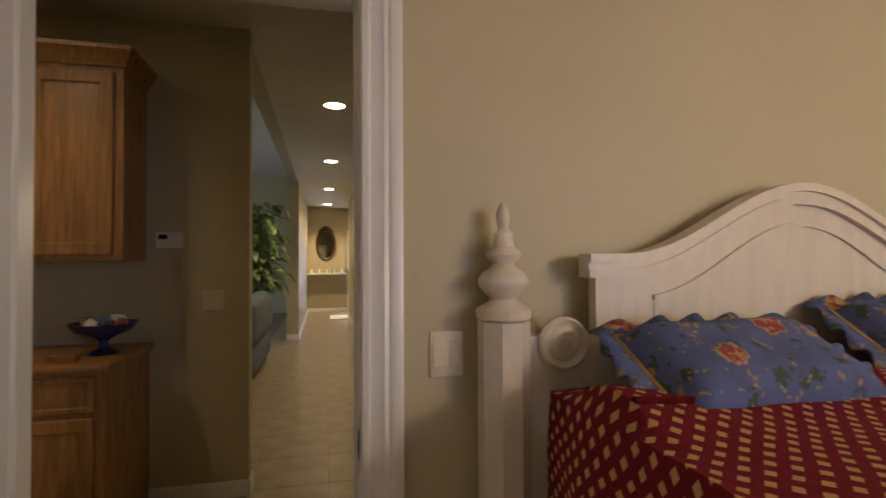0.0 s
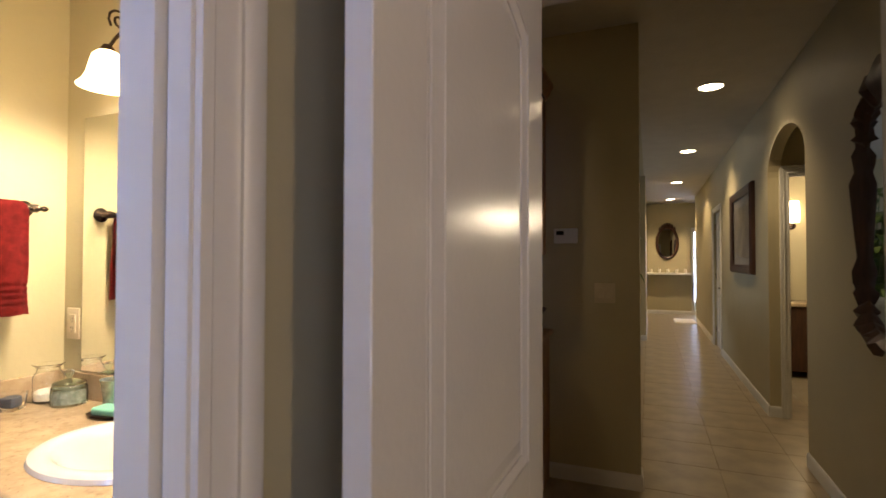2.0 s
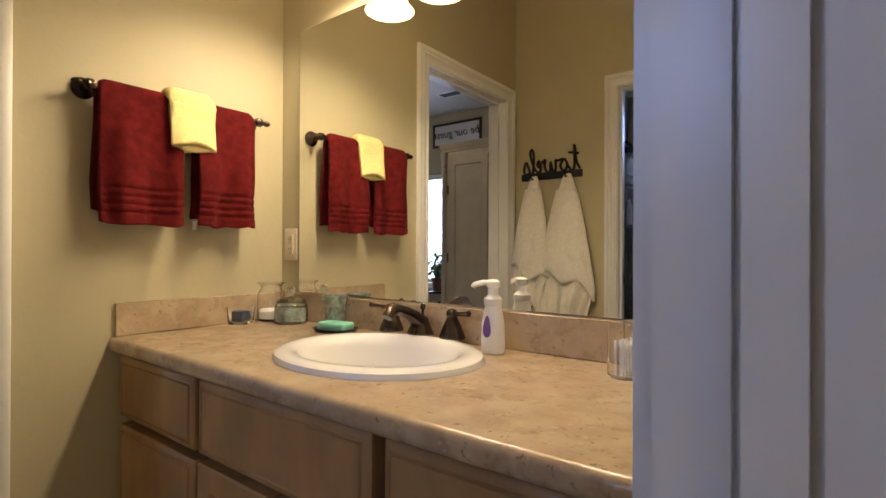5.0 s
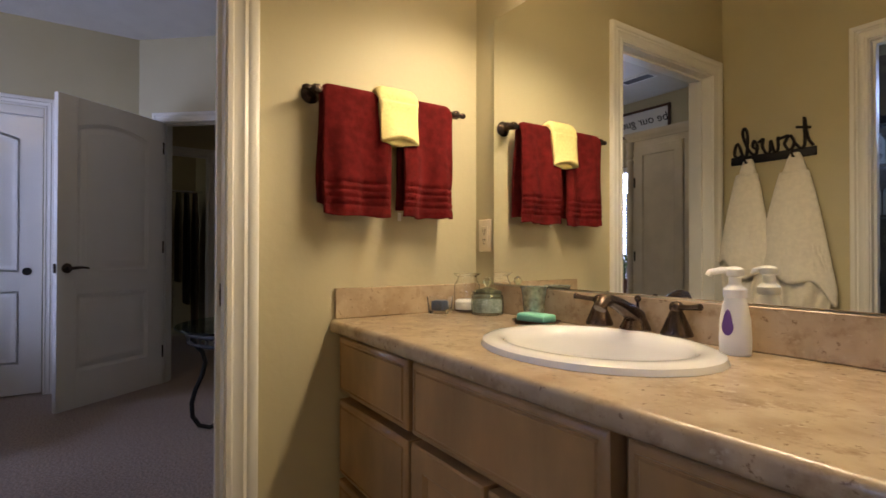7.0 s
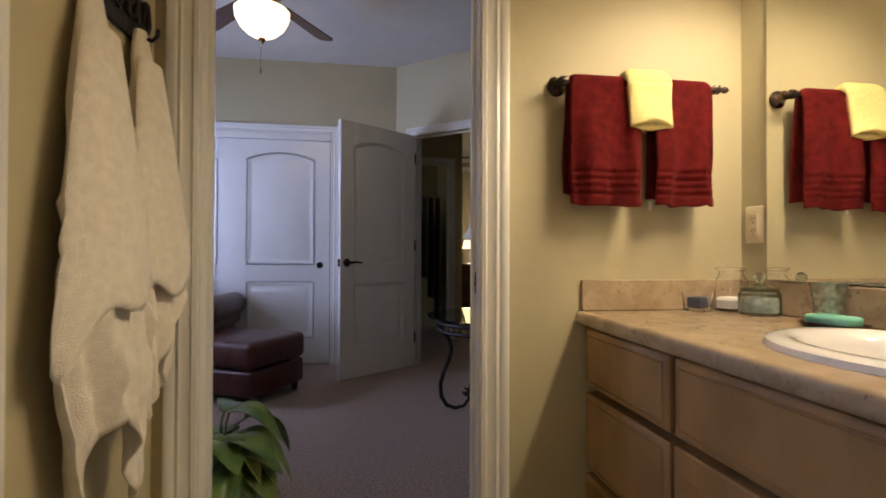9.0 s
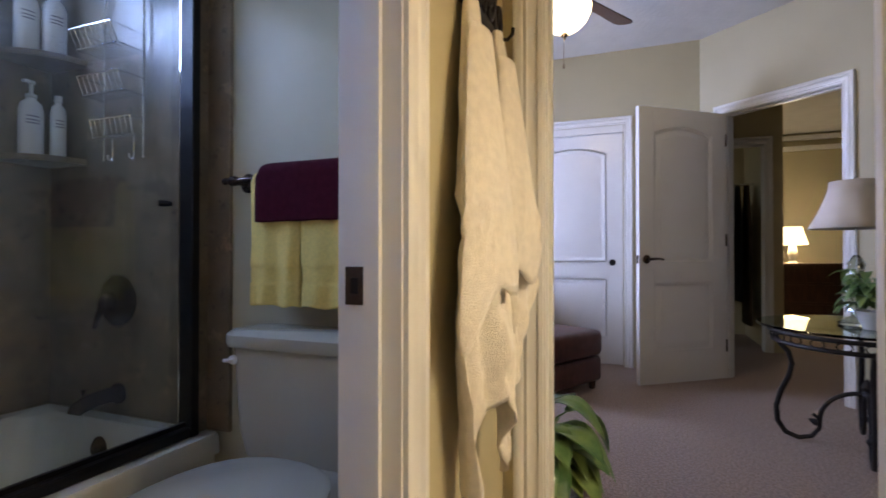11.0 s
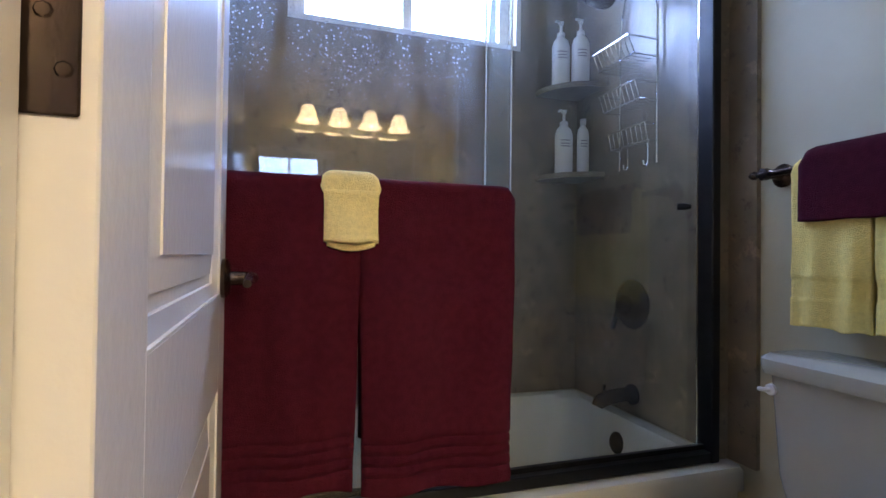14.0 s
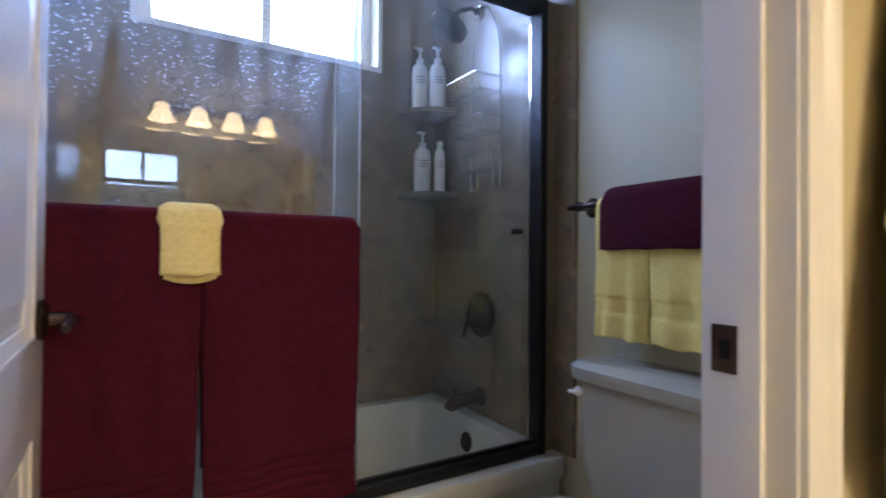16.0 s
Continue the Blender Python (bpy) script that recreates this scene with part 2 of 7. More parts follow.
def tube(bm, pts, r, n=8, radii=None, flat=1.0):
    pts = [Vector(p) for p in pts]
    loops, up = [], None
    for i, p in enumerate(pts):
        d = (pts[min(i + 1, len(pts) - 1)] - pts[max(i - 1, 0)]).normalized()
        if up is None:
            up = Vector((0, 0, 1)) if abs(d.z) < 0.9 else Vector((1, 0, 0))
        s = d.cross(up).normalized()
        up = s.cross(d).normalized()
        q = radii[i] if radii else r
        loops.append([p + q * (math.cos(2 * math.pi * k / n) * s + flat * math.sin(2 * math.pi * k / n) * up) for k in range(n)])
    return loft(bm, loops)


def prism(bm, pts, y0, y1):
    return loft(bm, [[Vector((x, y0, z)) for x, z in pts], [Vector((x, y1, z)) for x, z in pts]])


def smooth_mesh(me, angle=40):
    me.polygons.foreach_set("use_smooth", [True] * len(me.polygons))
    me.set_sharp_from_angle(angle=radians(angle))


def finish(name, bm, material):
    bmesh.ops.recalc_face_normals(bm, faces=bm.faces)
    me = bpy.data.meshes.new(name)
    bm.to_mesh(me)
    bm.free()
    for mm in material if isinstance(material, (list, tuple)) else [material]:
        me.materials.append(mm)
    smooth_mesh(me)
    return new(name, me)


def part(name, bm, material, parent, label="", world=False):
    if world:
        inv = parent.matrix_basis.inverted()
        bmesh.ops.transform(bm, matrix=inv, verts=bm.verts)
    ob = finish(name, bm, material)
    ob.parent = parent
    if label:
        ob["label"] = label
    return ob


def thing(name, m, label, category, group=""):
    ob = new(name)
    ob.empty_display_size = 0.05
    ob.matrix_basis = m
    return tagged(ob, label, category, group)


def solo(name, bm, material, label, category, group="", kind=""):
    return tagged(finish(name, bm, material), label, category, group, kind)


def structure(name, bm, material, label, category="wall"):
    return tagged(finish(name, bm, material), label, category, kind="structure")


BM = bmesh.new


def cloth(bm, wid, front, back, r=0.012, nu=24, nv=140, wave=0.006, seed=0.0, ctr=0.0, flare=0.0, freq=3.0):
    """A sheet folded over a bar that lies along x at the origin: front hangs to -y, back to +y."""
    total = front + back + math.pi * r
    grid = []
    for j in range(nv + 1):
        s = total * j / nv
        row = []
        for i in range(nu + 1):
            u = (i / nu - 0.5)
            if s < front:
                y, z, hang = -r, -(front - s), (front - s)
            elif s < front + math.pi * r:
                a = (s - front) / r
                y, z, hang = -r * math.cos(a), r * math.sin(a), 0
            else:
                y, z, hang = r, -(s - front - math.pi * r), (s - front - math.pi * r)
            k = min(1, hang / 0.25)
            w = wave * k * (math.sin(freq * 6.28 * u + seed + 1.3 * noise.noise((u * 4, hang * 3, seed))) + 0.8 * noise.noise((u * 6 + seed, hang * 4, 1)))
            x = ctr + u * wid * (1 + flare * min(1, hang / max(0.25, 0.9 * front))) + 0.004 * k * noise.noise((seed, hang * 9, u * 2))
            rc = min(0.022, wid * 0.2)
            de = max(0.0, 1 - (0.5 - abs(u)) * wid / rc)
            z -= rc * (1 - math.sqrt(max(0.0, 1 - de * de))) * max(0.0, 1 - hang / 0.05)
            z += (0.006 + 0.016 * min(1, hang)) * k * noise.noise((u * 3.5 + seed, 3, 0))
            row.append(bm.verts.new((x, y + w - abs(wave) * k * (1 if y < 0 else -1), z)))
        grid.append(row)
    for a, b in zip(grid, grid[1:]):
        for i in range(nu):
            bm.faces.new((a[i], a[i + 1], b[i + 1], b[i]))
    return bm


def thicken(ob, t=0.008):
    md = ob.modifiers.new("thickness", "SOLIDIFY")
    md.thickness, md.offset = t, 0
    return ob


# ---------- walls, floors, ceilings ----------
TOP = 2.70
EAST, BEDW, WEST, MIR, SOUTH = -0.742, -0.648, -2.26, 1.338, -0.415
TUBW, TUBN, SBACK = -2.055, -2.03, -0.525


def wall_run(name, axis, at0, at1, a0, a1, label, holes=(), material=None, top=TOP):
    """A wall from a0 to a1 along the axis, with its thickness from at0 to at1. holes: (from, to, sill, head)."""
    bm = BM()

    def piece(p, q, z0, z1):
        if q - p < 1e-4 or z1 - z0 < 1e-4:
            return
        if axis == "x":
            box(bm, p, q, at0, at1, z0, z1)
        else:
            box(bm, at0, at1, p, q, z0, z1)
    a = a0
    for h0, h1, s, t in sorted(holes):
        piece(a, h0, 0, top)
        piece(h0, h1, 0, s)
        piece(h0, h1, t, top)
        a = h1
    piece(a, a1, 0, top)
    return structure(name, bm, material or PAINT, label)


J = 0.02
D_H, D_D, D_A, D_S = (-0.510, 0.206), (-0.24, 0.482), (-0.295, 0.478), (-1.605, -0.775)
HEAD, HEAD_D = 1.99, 2.04   # the diagonal wall's door is the taller
wall_run("wall_north", "x", 1.335, 1.455, BEDW, 3.6, "tan painted bedroom wall behind the bed", [(D_H[0] - J, D_H[1] + J, 0, HEAD + J)])
wall_run("wall_mirror", "x", MIR, 1.455, -2.38, BEDW, "warm tan painted bathroom wall behind the mirror")
wall_run("wall_east", "y", EAST, BEDW, SBACK, MIR, "tan painted wall between bedroom and bathroom", [(D_D[0] - J, D_D[1] + J, 0, HEAD + J)])
wall_run("wall_west", "y", -2.38, WEST, SOUTH, MIR, "warm tan painted bathroom wall with the towel bar", [(D_A[0] - J, D_A[1] + J, 0, HEAD + J)])
wall_run("wall_south", "x", SBACK, SOUTH, -2.38, EAST, "tan painted wall between vanity and shower room", [(D_S[0] - J, D_S[1] + J, 0, HEAD + J)])
wall_run("wall_jog", "x", SBACK, SBACK + 0.1, BEDW, -0.48, "tan painted wall corner of the bedroom")
wall_run("wall_toilet", "y", -2.38, TUBW, -2.17, SBACK, "pale painted wall behind the toilet")
WIN = (-1.76, -0.92, 1.795, 2.30)
wall_run("wall_window", "x", -2.17, TUBN, -2.055, -0.48, "shower wall with a high window", [WIN])
wall_run("wall_shower_east", "y", -0.60, -0.48, TUBN, SBACK, "pale painted shower room wall")
wall_run("wall_bedroom_west", "y", -0.60, -0.48, -3.0, -2.17, "tan painted bedroom wall")
wall_run("wall_bedroom_south", "x", -3.12, -3.0, -0.60, 3.6, "tan painted bedroom wall with a window", [(1.75, 3.45, 0.6, 2.2)])
wall_run("wall_bedroom_east", "y", 3.6, 3.72, -3.12, 1.455, "tan painted bedroom wall")
# hall and great room
HX0, HX1, HY, HT = -0.297, 0.69, 3.24, 0.09
ARCH = (4.02, 5.13)
wall_run("wall_niche", "x", HY, HY + 0.12, -2.38, HX0, "tan painted wall of the cabinet niche")
wall_run("wall_niche_side", "y", -2.38, -2.26, 1.455, HY, "tan painted niche side wall")
wall_run("wall_far", "x", 13.6, 13.75, -6.0, 0.70, "tan painted wall at the end of the hall")
wall_run("wall_great_west", "y", -6.1, -6.0, HY, 13.75, "tan painted great room wall", [(6.0, 11.5, 0.3, 2.3)])
wall_run("wall_great_south", "x", HY, HY + 0.12, -6.0, -2.38, "tan painted great room wall")
wall_run("wall_stub", "y", HX0 - 0.19, HX0 + 0.0, 9.0, 13.6, "tan painted hall wall end")
floor_bm = BM()
box(floor_bm, -0.7, 3.6, -3.0, 1.395, -0.1, 0)
structure("floor_bedroom", floor_bm, CARPET, "brown carpet floor of the bedroom", "floor")
# hall right wall with its arched opening
HD = (8.15, 8.95)
hall_wall = wall_run("wall_hall", "y", HX1, HX1 + HT, 1.455, 12.3, "tan painted hall wall with an arched opening", [(ARCH[0], ARCH[1], 0, 2.34), (HD[0], HD[1], 0, 2.04)])
bm = BM()
ym, hw = sum(ARCH) / 2, (ARCH[1] - ARCH[0]) / 2
for i in range(20):
    a, b = math.pi * i / 20, math.pi * (i + 1) / 20
    q = [(ym - hw * math.cos(a), 2.02 + 0.30 * math.sin(a)), (ym - hw * math.cos(b), 2.02 + 0.30 * math.sin(b)), (ym - hw * math.cos(b), 2.34), (ym - hw * math.cos(a), 2.34)]
    loft(bm, [[Vector((x, y, z)) for y, z in q] for x in (HX1, HX1 + HT)])
structure("arch_head", bm, PAINT, "tan painted arched head of the opening", "arch")
for nm, x0, x1, y0, y1, mt, lb in (("floor_hall", -2.38, 3.0, 1.395, 13.75, GROUT, "grout bed of the beige hall tiles"), ("floor_great", -6.0, -2.38, HY, 13.75, CARPET, "carpet floor of the great room"),
                                   ("floor_bath", -2.32, -0.7, -2.17, 1.395, TILE, "beige tiled bathroom floor"), ("floor_room", -9.5, -2.32, -2.52, 6.5, CARPET, "brown carpet floor")):
    bm = BM()
    box(bm, x0, x1, y0, y1, -0.1, 0)
    structure(nm, bm, mt, lb, "floor")
for nm, x0, x1, y0, y1 in (("ceiling_bedroom", -0.7, 3.72, -3.12, 1.395), ("ceiling_hall", HX0 - 0.02, 3.0, 1.395, 13.75), ("ceiling_niche", -2.38, HX0 - 0.02, 1.395, HY + 0.12), ("ceiling_bath", -2.32, -0.7, -2.17, 1.395), ("ceiling_room", -9.5, -2.32, -2.52, 6.5)):
    bm = BM()
    box(bm, x0, x1, y0, y1, TOP, TOP + 0.1)
    structure(nm, bm, CEIL, "off-white textured ceiling", "ceiling")
bm = BM()
box(bm, -6.1, HX0 - 0.02, HY + 0.12, 13.75, 3.5, 3.6)
structure("ceiling_great", bm, CEIL, "high off-white ceiling of the great room", "ceiling")
bm = BM()
box(bm, HX0 - 0.19, HX0 - 0.021, HY + 0.12, 13.6, TOP + 0.1, 3.5)
box(bm, -6.1, HX0 - 0.02, HY, HY + 0.12, TOP, 3.5)
box(bm, -6.1, HX0 - 0.02, 13.6, 13.75, TOP, 3.5)
box(bm, -6.1, -6.0, HY + 0.12, 13.6, TOP, 3.5)
structure("wall_great_upper", bm, PAINT, "upper walls of the great room")
# side room behind the arch
wall_run("wall_alcove", "x", 5.13, 5.25, HX1 + HT, 2.9, "tan painted wall of the alcove", [(0.825, 1.57, 0, 2.06)])
wall_run("wall_side_a", "y", 1.75, 1.87, 1.455, 5.13, "tan painted wall of the alcove")
wall_run("wall_side_b", "x", 1.455, 1.5, HX1 + HT, 1.75, "tan painted alcove wall")
wall_run("wall_side_c", "y", 2.9, 3.0, 5.13, 13.75, "warm tan powder room wall")
wall_run("wall_side_d", "x", 7.4, 7.5, HX1 + HT, 2.9, "warm tan powder room wall")
wall_run("wall_end_right", "x", 13.6, 13.75, 1.35, 3.0, "tan painted hall end wall")

# ---------- room with the fan ----------
CLX, CLY = -5.413, 0.418
dia = Vector((0.66, 0.751, 0)).normalized()
nor = Vector((-dia.y, dia.x, 0))
DIA = Matrix(((dia.x, nor.x, 0, CLX), (dia.y, nor.y, 0, CLY), (0, 0, 1, 0), (0, 0, 0, 1)))
D_2 = (0.197, 0.985)
wall_run("wall_closet", "y", CLX - 0.12, CLX, -2.4, CLY, "tan painted wall around the closet", [(-1.83, -0.17, 0, 2.06)])
ob = wall_run("wall_diagonal", "x", 0.0, 0.12, -0.05, 4.2, "tan painted diagonal wall", [(D_2[0] - J, D_2[1] + J, 0, HEAD_D + J)])
ob.data.transform(DIA)
wall_run("wall_room_south", "x", -2.52, -2.4, CLX - 0.12, -2.26, "tan painted wall with a bright window", [(-4.95, -3.75, 0.6, 2.0)])
wall_run("wall_room_east", "y", -2.38, -2.26, -2.4, -2.17, "tan painted room wall")
wall_run("wall_room_north", "x", 3.45, 3.57, -2.6, -2.26, "tan painted room wall")
wall_run("wall_room_north_east", "y", -2.5, -2.38, 1.455, 3.5, "tan painted room wall")
wall_run("wall_beyond_west", "y", -9.6, -9.5, -2.5, 6.5, "tan painted wall of the farther bedroom")
wall_run("wall_beyond_north", "x", 6.5, 6.6, -9.5, -2.3, "tan painted wall of the farther bedroom")


# ---------- trims, casings, doors ----------
CAS = [(0.0, 0.0), (0.0, 0.011), (0.010, 0.014), (0.014, 0.010), (0.030, 0.013), (0.036, 0.018), (0.044, 0.014), (0.050, 0.020), (0.064, 0.021), (0.068, 0.018), (0.068, 0.0)]


def casing(bm, f, a0, a1, head, rv=0.005, wide=1.0):
    """A mitred casing round an opening. f maps (along the wall, out of the wall, up) to the world."""
    a0, a1, head = a0 - rv, a1 + rv, head + rv
    prof = [(u * wide, v) for u, v in CAS]
    loops = [[f(a0 - u, v, 0) for u, v in prof], [f(a0 - u, v, head + u) for u, v in prof], [f(a1 + u, v, head + u) for u, v in prof], [f(a1 + u, v, 0) for u, v in prof]]
    return loft(bm, loops)


def jamb(bm, f, a0, a1, head, depth, stop, grooved=False):
    """Lining boards and door stops; v runs from 0 at one wall face to depth at the other."""
    def bx(p, q, v0, v1, z0, z1):
        c = [f(x, v, z) for z in (z0, z1) for x, v in ((p, v0), (q, v0), (q, v1), (p, v1))]
        loft(bm, [c[:4], c[4:]])
    bx(a0 - 0.018, a0, -0.001, depth + 0.001, 0, head + 0.018)
    if grooved:
        bx(a1 + 0.008, a1 + 0.018, -0.001, depth + 0.001, 0, head + 0.018)
        for v0, v1 in ((-0.001, stop - 0.0025), (stop + 0.0025, stop + 0.0255), (stop + 0.0305, depth + 0.001)):
            bx(a1, a1 + 0.0078, v0, v1, 0, head)
    else:
        bx(a1, a1 + 0.018, -0.001, depth + 0.001, 0, head + 0.018)
    bx(a0, a1, -0.001, depth + 0.001, head, head + 0.018)
    s0, s1 = stop, stop + 0.028
    bx(a0, a0 + 0.011, s0, s1, 0, head)
    bx(a1 - 0.011, a1, s0 + (0.0025 if grooved else 0), s1 - (0.0025 if grooved else 0), 0, head)
    bx(a0 + 0.011, a1 - 0.011, s0, s1, head - 0.011, head)
    return bm


def doorway(name, f_in, f_out, a, head, depth, stop, label, grooved=False, wide=1.0):
    """f_in, f_out map to the two faces; the lining runs from f_in's face."""
    ob = thing(name, Matrix.Identity(4), label, "door frame")
    ob["kind"] = "structure"
    part("lining", jamb(BM(), lambda p, v, z: f_in(p, -v, z), a[0], a[1], head, depth, stop, grooved), TRIM, ob)
    part("casing", casing(BM(), f_in, a[0], a[1], head, wide=wide), TRIM, ob)
    part("casing", casing(BM(), f_out, a[0], a[1], head), TRIM, ob)
    return ob


frH = doorway("door_frame_1", lambda a, v, z: Vector((a, 1.335 - v, z)), lambda a, v, z: Vector((a, 1.455 + v, z)), D_H, HEAD, 0.12, 0.04, "white moulded door frame to the hall", wide=1.4)
frD = doorway("door_frame_2", lambda a, v, z: Vector((BEDW + v, a, z)), lambda a, v, z: Vector((EAST - v, a, z)), D_D, HEAD, BEDW - EAST, 0.031, "white moulded door frame of the bathroom", True, 1.15)
frA = doorway("door_frame_3", lambda a, v, z: Vector((WEST + v, a, z)), lambda a, v, z: Vector((-2.38 - v, a, z)), D_A, HEAD, 0.12, 0.05, "white moulded door frame to the carpeted room", wide=1.2)
frS = doorway("door_frame_4", lambda a, v, z: Vector((a, SOUTH + v, z)), lambda a, v, z: Vector((a, SBACK - v, z)), D_S, HEAD, SOUTH - SBACK, 0.035, "white moulded door frame of the shower room")
fr2 = doorway("door_frame_5", lambda a, v, z: DIA @ Vector((a, -v, z)), lambda a, v, z: DIA @ Vector((a, 0.12 + v, z)), D_2, HEAD_D, 0.12, 0.045, "white moulded door frame in the diagonal wall")


def arch_pts(x0, x1, z0, z1, rise, n=12):
    p = [(x0, z0), (x1, z0)]
    for i in range(n + 1):
        u = 1 - i / n
        p.append((x0 + (x1 - x0) * u, z1 - rise + rise * (1 - (2 * u - 1) ** 2)))
    return p


def inset(pts, d):
    w = max(p[0] for p in pts) - min(p[0] for p in pts)
    h = max(p[1] for p in pts) - min(p[1] for p in pts)
    mx, mz = (max(p[0] for p in pts) + min(p[0] for p in pts)) / 2, (max(p[1] for p in pts) + min(p[1] for p in pts)) / 2
    return [(mx + (x - mx) * (1 - 2 * d / w), mz + (z - mz) * (1 - 2 * d / h)) for x, z in pts]


def door_leaf(name, m, w, label, h=2.025, th=0.035, handle=True, hinges=True, knob_only=False, flip=1):
    """A two-panel door with an arched upper panel. Hinge at x = 0; z from the floor."""
    d = thing(name, m, label, "door")
    st, mid0, mid1, bot, topr = 0.125 if w > 0.7 else 0.10, 0.74, 0.885, 0.23, 0.13
    rise = 0.055
    t2 = th / 2
    bm = BM()
    box(bm, st, w - st, -t2 + 0.0135, t2 - 0.0135, 0, h)
    box(bm, 0, st, -t2, t2, 0, h, 0.0015, 1)
    box(bm, w - st, w, -t2, t2, 0, h, 0.0015, 1)
    for s in (-1, 1):
        a, b = (s * (t2 - 0.013), s * t2)
        y0, y1 = min(a, b), max(a, b)
        box(bm, st, w - st, y0, y1, 0, bot)
        box(bm, st, w - st, y0, y1, mid0, mid1)
        ap = arch_pts(st, w - st, mid1, h - topr, rise)[2:]
        prism(bm, [(st, h), (st, h - topr - rise)] + [(x, z) for x, z in reversed(ap)][1:-1] + [(w - st, h - topr - rise), (w - st, h)], y0, y1)
        for pts in (arch_pts(st, w - st, mid1, h - topr, rise), [(st, bot), (w - st, bot), (w - st, mid0), (st, mid0)]):
            lo = [(0.0, 0.0134), (0.0005, 0.0003), (0.003, 0.0003), (0.0038, 0.0028), (0.020, 0.0092), (0.0208, 0.0125), (0.034, 0.0125), (0.0348, 0.0105), (0.064, 0.0052), (0.0646, 0.0035)]
            loft(bm, [[Vector((x, s * (t2 - dep), z)) for x, z in inset(pts, q)] for q, dep in lo], True, False, True)
    part("slab", bm, DOORW, d)
    if handle:
        hm = BM()
        hx, hz = w - 0.06, 0.91
        for s in (-1, 1):
            lathe(hm, [(0.0, 0), (0.032, 0), (0.033, 0.006), (0.026, 0.012), (0.012, 0.014), (0.011, 0.045), (0.0, 0.047)], m=pose(hx, s * t2, hz, -90 * s), n=16)
            if not knob_only:
                tube(hm, [(hx, s * (t2 + 0.043), hz), (hx - 0.03, s * (t2 + 0.048), hz + 0.002), (hx - 0.075, s * (t2 + 0.046), hz + 0.004), (hx - 0.115, s * (t2 + 0.043), hz - 0.003)], 0.009, radii=[0.011, 0.010, 0.008, 0.0065])
        box(hm, w - 0.001, w + 0.0015, -0.012, 0.012, hz - 0.03, hz + 0.03)
        part("handle", hm, BRONZE, d, "dark bronze lever handle")
    if hinges:
        for hz in (0.25, 1.055, 1.82):
            bm = BM()
            box(bm, -0.0025, 0.0, -0.0165 if flip > 0 else -0.010, 0.010 if flip > 0 else 0.0165, hz - 0.045, hz + 0.045, 0.001, 1)
            lathe(bm, [(0, hz - 0.046), (0.006, hz - 0.046), (0.006, hz + 0.046), (0, hz + 0.046)], -0.004, -flip * (t2 + 0.003), 10)
            for q in (-0.025, 0.0, 0.025):
                lathe(bm, [(0, 0), (0.004, 0), (0.003, 0.001), (0, 0.001)], m=pose(-0.0025, -0.004 if q else 0.004, hz + q, 0, -90), n=8)
            part("hinge", bm, BRONZE, d, "dark bronze hinge")
    return d


def dir_pose(x, y, x2, y2, z=0.012):
    return pose(x, y, z, 0, 0, math.degrees(math.atan2(y2 - y, x2 - x)))


door_leaf("door_1", dir_pose(-0.497, 1.316, -0.520, 0.572), 0.744, "white two-panel bedroom door standing open", h=1.975)
door_leaf("door_2", dir_pose(-0.796, -0.485, -0.781, -1.18), 0.695, "white panelled shower room door standing open", h=1.975, flip=-1)
p2 = DIA @ Vector((D_2[0] + 0.01, -0.02, 0))
door_leaf("door_3", dir_pose(p2.x, p2.y, -4.776, -0.06), 0.785, "white two-panel door standing half open", flip=-1)

# baseboards
bm = BM()
BASE = [(0, 0), (0.012, 0), (0.012, 0.075), (0.008, 0.088), (0.004, 0.094), (0, 0.094)]


def base_run(bm, p, q, out):
    p, q, o = Vector((*p, 0)), Vector((*q, 0)), Vector((*out, 0))
    loft(bm, [[e + o * u + Vector((0, 0, z)) for u, z in BASE] for e in (p, q)])


for p, q, o in (((-2.26, HY), (HX0, HY), (0, -1)), ((HX0, HY - 0.012), (HX0, HY + 0.12), (1, 0)), ((HX1, 1.46), (HX1, ARCH[0]), (-1, 0)), ((HX1, ARCH[1]), (HX1, 8.07), (-1, 0)), ((HX1, ARCH[1]), (HX1 + HT, ARCH[1]), (0, -1)),
                ((HX1, 9.03), (HX1, 12.3), (-1, 0)), ((HX0, 13.6), (0.70, 13.6), (0, -1)), ((HX0, 9.0), (HX0, 13.6), (1, 0)), ((HX0 - 0.19, 9.0), (HX0, 9.0), (0, -1)), ((0.30, 1.335), (3.6, 1.335), (0, -1)),
                ((CLX, -2.4), (CLX, -1.92), (1, 0)), ((CLX, -0.07), (CLX, CLY), (1, 0)), ((-2.26, 0.555), (-2.26, 0.79), (1, 0)), ((TUBW, -1.19), (TUBW, SBACK), (1, 0))):
    base_run(bm, p, q, o)
for a, b in ((0.0, D_2[0] - 0.08), (D_2[1] + 0.08, 4.1)):
    p, q = DIA @ Vector((a, 0, 0)), DIA @ Vector((b, 0, 0))
    base_run(bm, p.xy, q.xy, (-nor.x, -nor.y))
structure("baseboard", bm, TRIM, "white painted baseboard", "baseboard")

